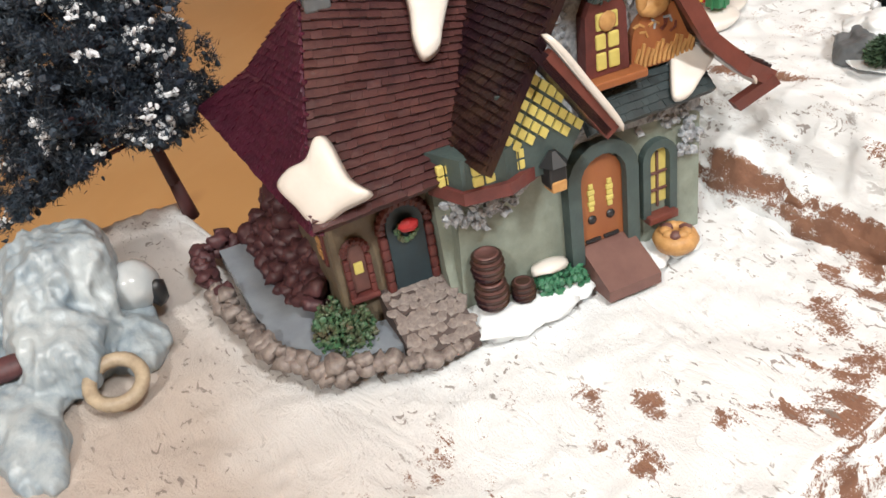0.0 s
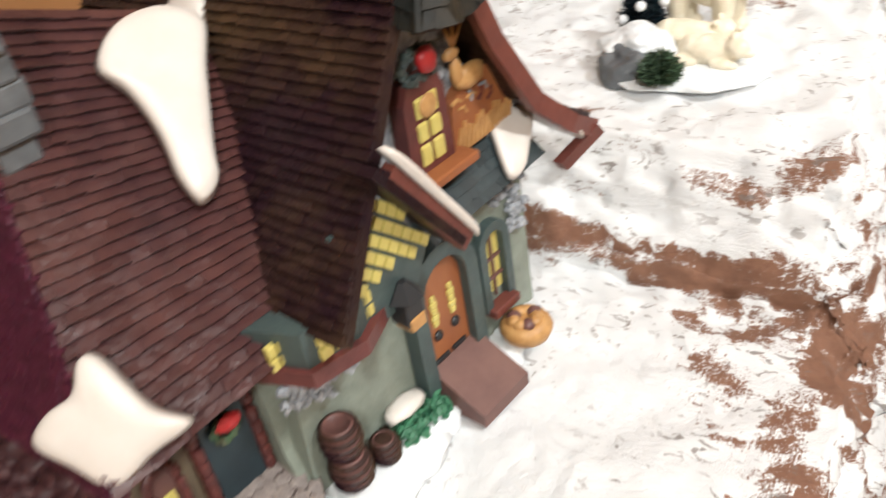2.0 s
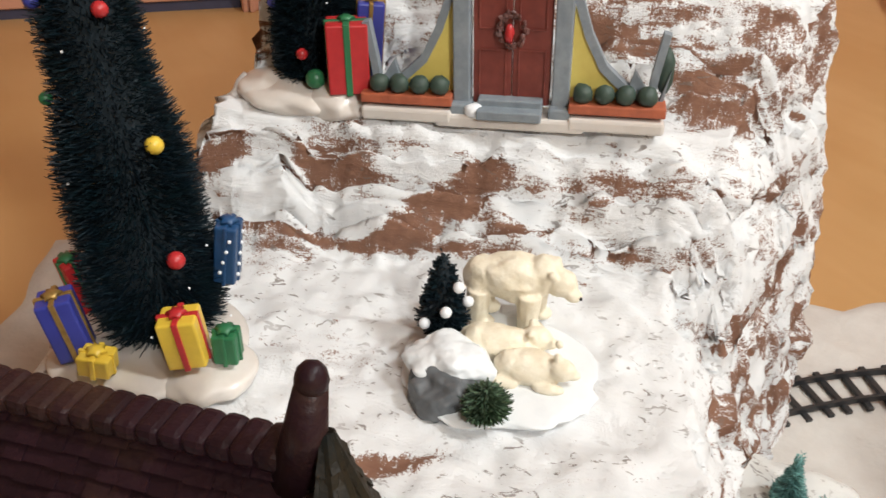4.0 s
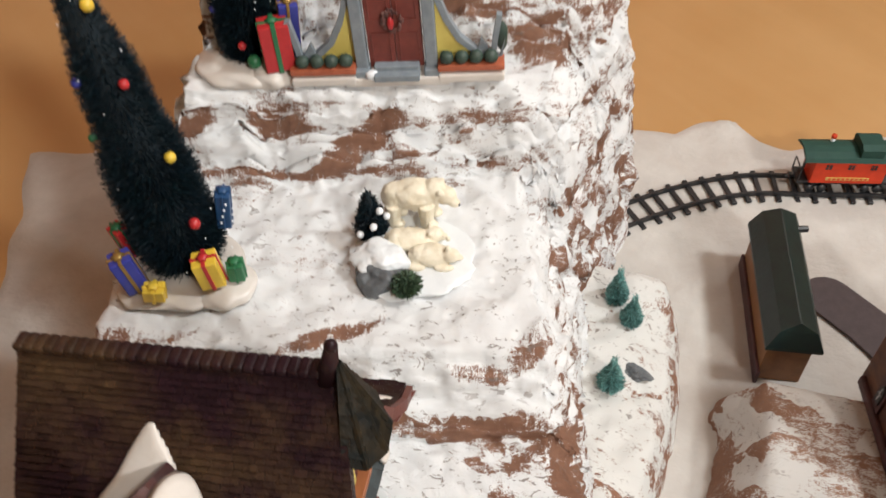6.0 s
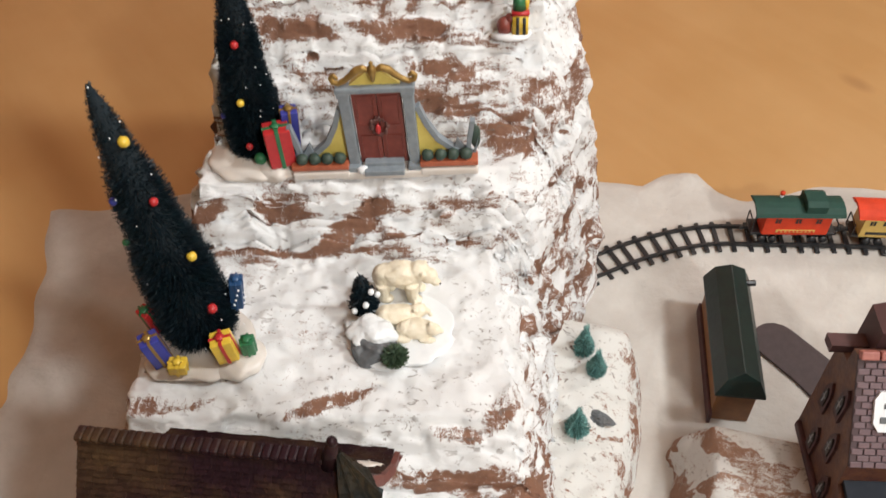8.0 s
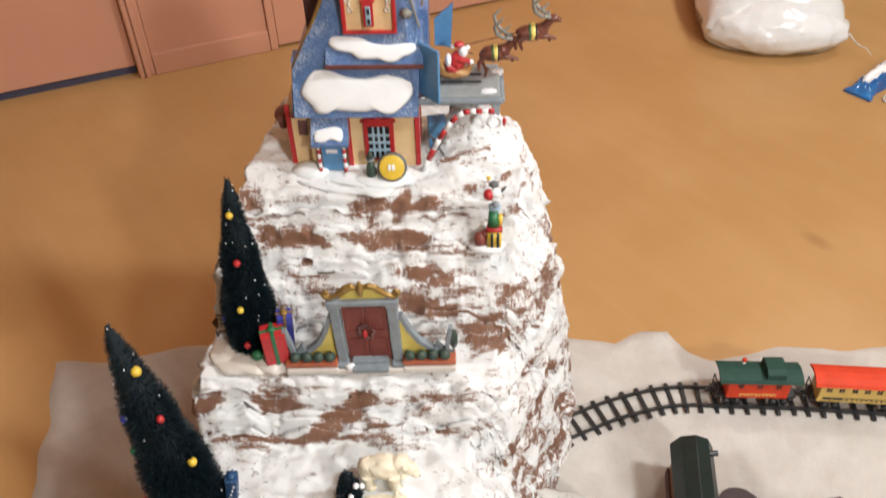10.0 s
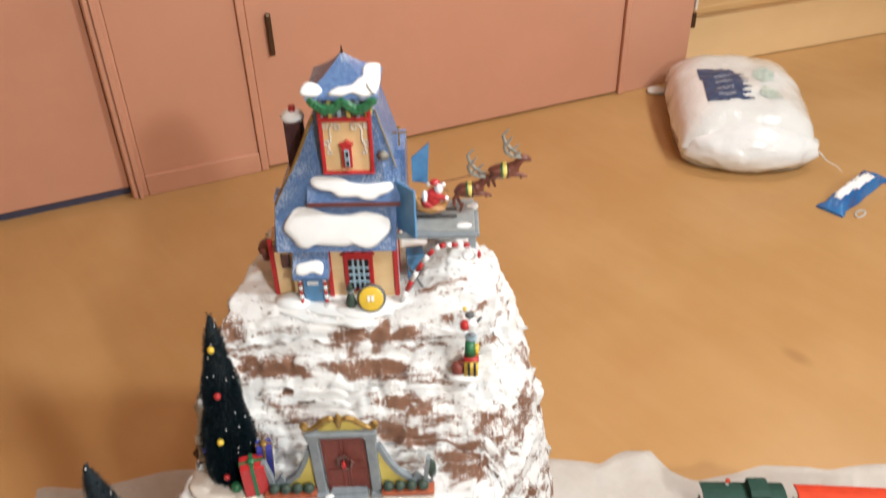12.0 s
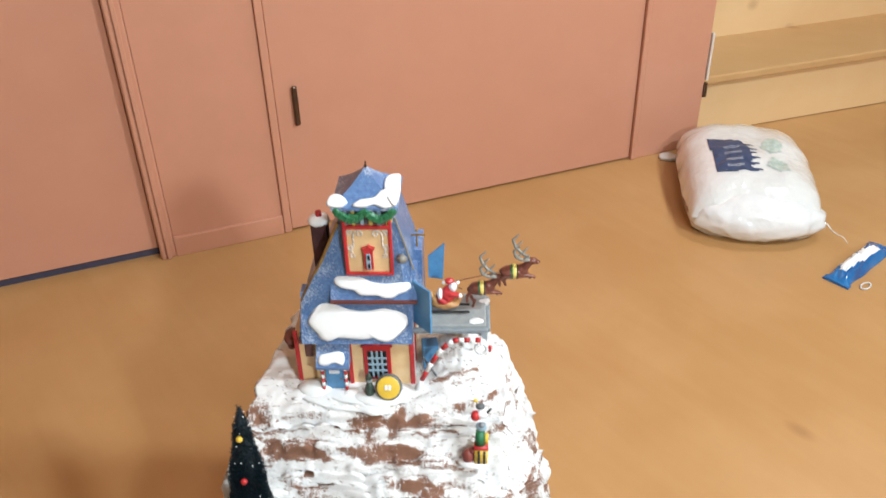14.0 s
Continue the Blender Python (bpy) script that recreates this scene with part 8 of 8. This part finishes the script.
# ---- foam block with a brown stone building ----
def block(u, v):
    x0 = 0.368 + 0.010 * nz(u * 0.2, v, 22, 1.1) + 0.005 * nz(u, v, 60, 1.9)
    y1 = 1.044 + 0.004 * nz(u, v * 0.2, 40, 2.1)
    e = min((u - x0) / 0.042, (y1 - v) / 0.012, 1.0)
    if e < 0:
        return -0.01
    return (0.080 + 0.0016 * nz(u, v, 40, 3.3)) * max(e, 0) ** 0.75 - 0.001


fb = heightfield("foam_block", block, 0.33, 0.78, 0.55, 1.06, 0.006, BLOCK, Matrix(), -0.009)
tagged(fb, "flat brown-edged foam block topped with white snow", "block")

BD = pose(0.507, 1.048, 0.079, 0, 0, 12)   # far left corner of the building
bld = thing("stone_building", BD, "ochre stone model building with pointed windows and a purple brick front", "building")
OCHRE_STONE = material("ochre_stone_paint", (0.16, 0.066, 0.028), 0.5, (0.05, 0.017, 0.020), 75, 0.5, 0.4, 250)
bm = B()
prism(bm, [(0.012, 0.0), (0.012, 0.152), (-0.014, 0.156), (-0.014, 0.178), (-0.022, 0.180), (-0.092, 0.093), (-0.095, 0.060), (-0.200, 0.046), (-0.26, 0.040), (-0.26, 0.0)], -0.010, 0.16, "x")
part("wall", bm, OCHRE_STONE, bld, "ochre stone wall with maroon blotches")
bm = B()
prism(bm, [(0.014, 0.152), (0.016, 0.162), (-0.002, 0.165), (-0.002, 0.154)], -0.024, 0.030, "x")
part("cornice", bm, DORMER_MAROON, bld, "dark maroon cornice")
bm = B()
box(bm, (-0.010, -0.126, 0.006), (0.010, 0.268, 0.012), None, 0.002)
part("plinth", bm, STONE_DARK, bld)
# pointed windows in the side wall
for y, z, w, h in ((-0.015, 0.096, 0.016, 0.046), (-0.042, 0.124, 0.016, 0.046), (-0.030, 0.036, 0.016, 0.044), (-0.060, 0.074, 0.016, 0.046), (-0.082, 0.026, 0.017, 0.046)):
    for name, k, x, paint in (("window_frame", 1.0, -0.0130, STONE_DARK), ("pane", 0.58, -0.0145, BLACK)):
        hw, hh = w * k, h * k
        bm = B()
        prism(bm, [(y - hw / 2, z - hh / 2), (y + hw / 2, z - hh / 2), (y + hw / 2, z + hh * 0.15), (y + hw * 0.3, z + hh * 0.36), (y, z + hh / 2), (y - hw * 0.3, z + hh * 0.36), (y - hw / 2, z + hh * 0.15)], x, -0.009, "x")
        if name == "window_frame":
            wf = part(name, bm, paint, bld)
        else:
            pn = part(name, bm, paint, wf)
            bm = B()
            box(bm, (-0.0147, y, z), (0.001, 0.0012, hh * 0.7))
            box(bm, (-0.0147, y, z), (0.001, hw * 0.8, 0.0014))
            part("glazing_bar", bm, STONE_GREY, wf)
# stepped brick front with its coping
SLOPE = plane_frame((-0.010, -0.0935, 0.0935), (1, 0, 0), (0, 0.071, 0.087))
bm = B()
box(bm, (0.085, 0.056, 0.001), (0.170, 0.112, 0.003), SLOPE)
front_wall = part("brick_front", bm, PURPLE_MORTAR, bld, "purple-grey brick front")
brick = B()
box(brick, (0, 0, 0), (0.0106, 0.0056, 0.0022), None, 0.0006)
brick_mesh = bpy.data.meshes.new("brick")
brick.to_mesh(brick_mesh)
brick.free()
brick_mesh.materials.append(PURPLE_BRICK)
rb = random.Random(8)
for r in range(16):
    for c in range(13):
        ob = new("brick", brick_mesh)
        ob.parent = front_wall
        ob.matrix_basis = SLOPE @ pose(0.0058 + 0.0117 * c + 0.0058 * (r % 2), 0.0035 + 0.0066 * r, 0.0028 + rb.uniform(-0.0004, 0.0004), rb.uniform(-3, 3), rb.uniform(-2, 2), rb.uniform(-2, 2))
for k in range(9):
    bm = B()
    box(bm, (0.0090 + 0.0182 * k, 0.1125, 0.004), (0.0170, 0.0085, 0.009), SLOPE, 0.0014)
    part("coping_tile", bm, COPING_RED, front_wall, "faded red coping tile" if k == 0 else "")
bm = B()
snow_slab(bm, [(-0.030, -0.004), (-0.010, -0.005), (0.012, -0.004), (0.034, -0.005), (0.036, 0.008), (0.008, 0.010), (-0.026, 0.006)], 0.006, pose(0.066, -0.012, 0.178))
part("snow", bm, GLAZE_SNOW, bld, smooth=True)
bm = B()
prism(bm, [(0.012, 0.150), (0.048, 0.150), (0.048, 0.192), (0.034, 0.204), (0.012, 0.196)], -0.010, 0.026, "y")
part("roof_dormer", bm, DORMER_MAROON, bld, "dark maroon gabled dormer")
bm = B()
prism(bm, [(0.022, 0.038), (0.046, 0.038), (0.052, 0.046), (0.052, 0.070), (0.046, 0.078), (0.022, 0.078), (0.017, 0.070), (0.017, 0.046)], 0.003, 0.007, "z")
bm.transform(SLOPE)
sg = part("rounded_sign", bm, WHITE_PAINT, bld, "white rounded sign")
bm = B()
box(bm, (0.034, 0.050, 0.0074), (0.022, 0.006, 0.001), SLOPE)
box(bm, (0.034, 0.064, 0.0074), (0.016, 0.005, 0.001), SLOPE)
part("sign_bars", bm, SLATE_STONE, sg)
# low slate roof before the brick front
bm = B()
prism(bm, [(-0.093, 0.062), (-0.093, 0.068), (-0.21, 0.052), (-0.21, 0.046)], -0.006, 0.16, "x")
part("slate_roof", bm, STATION_SLATE, bld, "dark slate lower roof")

# ---- plastic bag of cotton by the wall ----
bag = thing("plastic_bag", pose(0.505, 2.755, 0.0, 0, 0, 8), "plump clear plastic bag of white cotton with printed front", "bag")


def pillow(bm, w, l, h, n=26, seed=1.0, lift=0.0):
    grid = []
    for s in (1, -1):
        rows = []
        for i in range(n + 1):
            row = []
            for j in range(n + 1):
                a, b = -1 + 2 * i / n, -1 + 2 * j / n
                e = max(0.0, (1 - abs(a) ** 3.2) * (1 - abs(b) ** 3.2)) ** 0.5
                k = 1 - 0.10 * (abs(a) ** 2) * (abs(b) ** 2)
                seam = 0.36 * h
                if s > 0:
                    z = seam + (h - seam) * e * (1 + 0.10 * noise.noise((a * 2.3, b * 2.3, seed + s))) + 0.004 * e * noise.noise((a * 9, b * 9, seed))
                else:
                    z = seam * (1 - min(1, e * 2.2) ** 0.6)
                x = a * w / 2 * k + 0.006 * noise.noise((b * 4, seed, s * 0.1))
                y = b * l / 2 * k + 0.006 * noise.noise((a * 4, seed + 2, s * 0.1))
                row.append(bm.verts.new((x, y, max(z + lift * b, 0.0))))
            rows.append(row)
        grid.append(rows)
        for i in range(n):
            for j in range(n):
                bm.faces.new((rows[i][j], rows[i + 1][j], rows[i + 1][j + 1], rows[i][j + 1]))
    bmesh.ops.remove_doubles(bm, verts=bm.verts, dist=0.0008)
    return grid


bm = B()
pillow(bm, 0.36, 0.50, 0.155)
part("bag_body", bm, BAG_FILM, bag, "", True)


def on_bag(x, y):
    a, b = x / 0.18, y / 0.25
    e = max(0.0, (1 - abs(a) ** 3.2) * (1 - abs(b) ** 3.2)) ** 0.5
    return 0.0558 + 0.0992 * e * (1 + 0.10 * noise.noise((a * 2.3, b * 2.3, 2.0))) + 0.004 * e * noise.noise((a * 9, b * 9, 1.0))


def printed(name, outline, mat, label=""):
    """A print laid on the bag's upper face."""
    bm = B()
    xs, ys = [p[0] for p in outline], [p[1] for p in outline]
    st = 0.006
    vs = {}
    for i in range(int((max(xs) - min(xs)) / st) + 1):
        for j in range(int((max(ys) - min(ys)) / st) + 1):
            x, y = min(xs) + i * st, min(ys) + j * st
            if inside((x + st / 2, y + st / 2), outline):
                q = []
                for dx, dy in ((0, 0), (st, 0), (st, st), (0, st)):
                    key = (i + (dx > 0), j + (dy > 0))
                    if key not in vs:
                        vs[key] = bm.verts.new((x + dx, y + dy, on_bag(x + dx, y + dy) + 0.0016))
                    q.append(vs[key])
                bm.faces.new(q)
    part(name, bm, mat, bag, label)


BAG_WHITE = material("glossy_white_film", (0.80, 0.83, 0.86), 0.12, (0.72, 0.76, 0.79), 26, bump=0.30, bump_scale=30, coat=0.9)
PRINT_BLUE = material("navy_print", (0.035, 0.055, 0.13), 0.4, (0.05, 0.08, 0.17), 60)
PRINT_GREEN = material("grey_green_print", (0.34, 0.46, 0.42), 0.4, (0.6, 0.66, 0.62), 70)
PRINT_PALE = material("pale_print", (0.42, 0.46, 0.52), 0.4)
printed("printed_panel", [(-0.100, -0.135), (-0.012, -0.130), (-0.006, -0.040), (-0.018, 0.035), (-0.108, 0.060)], PRINT_BLUE, "navy printed panel")
for k in range(6):
    printed("printed_ray", [(-0.020, -0.130 + 0.027 * k), (0.018 - 0.008 * (k % 2), -0.125 + 0.027 * k), (0.018 - 0.008 * (k % 2), -0.118 + 0.027 * k), (-0.020, -0.114 + 0.027 * k)], PRINT_BLUE)
printed("printed_leaf", [(0.028, 0.000), (0.050, -0.030), (0.080, -0.010), (0.090, 0.030), (0.066, 0.055), (0.040, 0.040)], PRINT_GREEN, "grey-green printed motif")
printed("printed_leaf", [(0.030, -0.095), (0.055, -0.120), (0.088, -0.112), (0.080, -0.066), (0.052, -0.045)], PRINT_GREEN)
for y in (-0.112, -0.080, -0.048, -0.014):
    printed("print_bar", [(-0.072, y), (-0.030, y), (-0.030, y + 0.012), (-0.072, y + 0.012)], PRINT_PALE)
bm = B()
prev = None
for k in range(6):
    p = Vector((0.168 + 0.012 * k, -0.200 - 0.010 * k, 0.050 - 0.006 * k + 0.004 * math.sin(k * 2)))
    if prev:
        cyl(bm, prev, p, 0.0026 - 0.0003 * k, 0.0023 - 0.0003 * k, 6)
    prev = p
part("bag_tail", bm, BAG_CLEAR, bag, "twisted clear plastic tail", True)
bm = B()
snow_slab(bm, [(-0.02, -0.018), (0.02, -0.022), (0.04, 0.0), (0.015, 0.024), (-0.02, 0.018)], 0.009, pose(-0.190, 0.215, 0.002))
part("bag_corner", bm, BAG_FILM, bag, smooth=True)

bm = B()
res = bmesh.ops.create_icosphere(bm, subdivisions=5, radius=1)
for v in res["verts"]:
    p = v.co.copy()
    k = 1 + 0.05 * noise.noise(p * 2.4) - 0.05 * abs(noise.noise(Vector((p.x * 6, p.y * 2, p.z * 2)))) + 0.012 * noise.noise(p * 12)
    v.co = Vector((0.005 + 0.176 * p.x * k, -0.188 + 0.092 * p.y * k, max(0.001, 0.056 + 0.068 * p.z * k - 0.006 * p.x * p.x)))
part("bag_front", bm, BAG_WHITE, bag, "shiny bulging clear front", True)

# ---- blue wrapper on the floor ----
PACK_BLUE = material("glossy_blue_film", (0.012, 0.18, 0.50), 0.2, (0.006, 0.06, 0.24), 22, bump=0.5, bump_scale=60, coat=0.5)
pack = thing("blue_wrapper", pose(0.788, 2.470, 0.0, 0, 0, 57), "crumpled blue plastic wrapper with a white middle on the floor", "wrapper")


def crumple(u, v):
    """Height and outline of the crumpled film, for u and v from -1 to 1."""
    edge = 1 + 0.10 * noise.noise((u * 2.2, v * 3.0, 4.0)) + (0.14 if abs(u) > 0.85 else 0.0)
    fold = abs(noise.noise((u * 3.0, v * 1.6, 7.0))) + 0.25 * abs(noise.noise((u * 7.0 + v * 3.0, v * 3.0, 9.0)))
    h = 0.004 + 0.030 * max(0.0, 1 - abs(v) ** 2.5) * max(0.15, 1 - abs(u) ** 4) * (0.75 + 0.55 * fold)
    return 0.118 * u, 0.029 * v * edge, h


def film_sheet(test, lift):
    bm = B()
    vs = {}
    for i in range(48):
        for j in range(20):
            if test((i + 0.5) / 24 - 1, (j + 0.5) / 10 - 1):
                q = []
                for a, b in ((i, j), (i + 1, j), (i + 1, j + 1), (i, j + 1)):
                    if (a, b) not in vs:
                        x, y, z = crumple(a / 24 - 1, b / 10 - 1)
                        vs[(a, b)] = bm.verts.new((x, y, z + lift))
                    q.append(vs[(a, b)])
                bm.faces.new(q)
    foot = bmesh.ops.extrude_edge_only(bm, edges=[e for e in bm.edges if len(e.link_faces) == 1])
    for v in foot["geom"]:
        if isinstance(v, bmesh.types.BMVert):
            v.co.z = 0.0005 if lift == 0 else v.co.z - 0.0018
    return bm


part("wrapper_film", film_sheet(lambda u, v: True, 0.0), PACK_BLUE, pack)
part("white_filling", film_sheet(lambda u, v: -0.72 < u < 0.60 and abs(v + 0.12 * math.sin(3 * u)) < 0.52 - 0.30 * abs(u), 0.0022), WHITE_PAINT, pack, "white inner wrapping")
for k in range(6):
    part("print_bar", film_sheet(lambda u, v: -0.55 + 0.18 * k < u < -0.45 + 0.18 * k and 0.60 < v < 0.82, 0.0012), WHITE_PAINT, pack)
bm = B()
prev = None
for k in range(14):
    a = 0.5 * k
    p = Vector((-0.075 + 0.018 * math.cos(a), -0.055 + 0.009 * math.sin(a), 0.003))
    if prev:
        cyl(bm, prev, p, 0.0020, 0.0020, 6)
    prev = p
part("tear_strip", bm, BAG_FILM, pack, "", True)
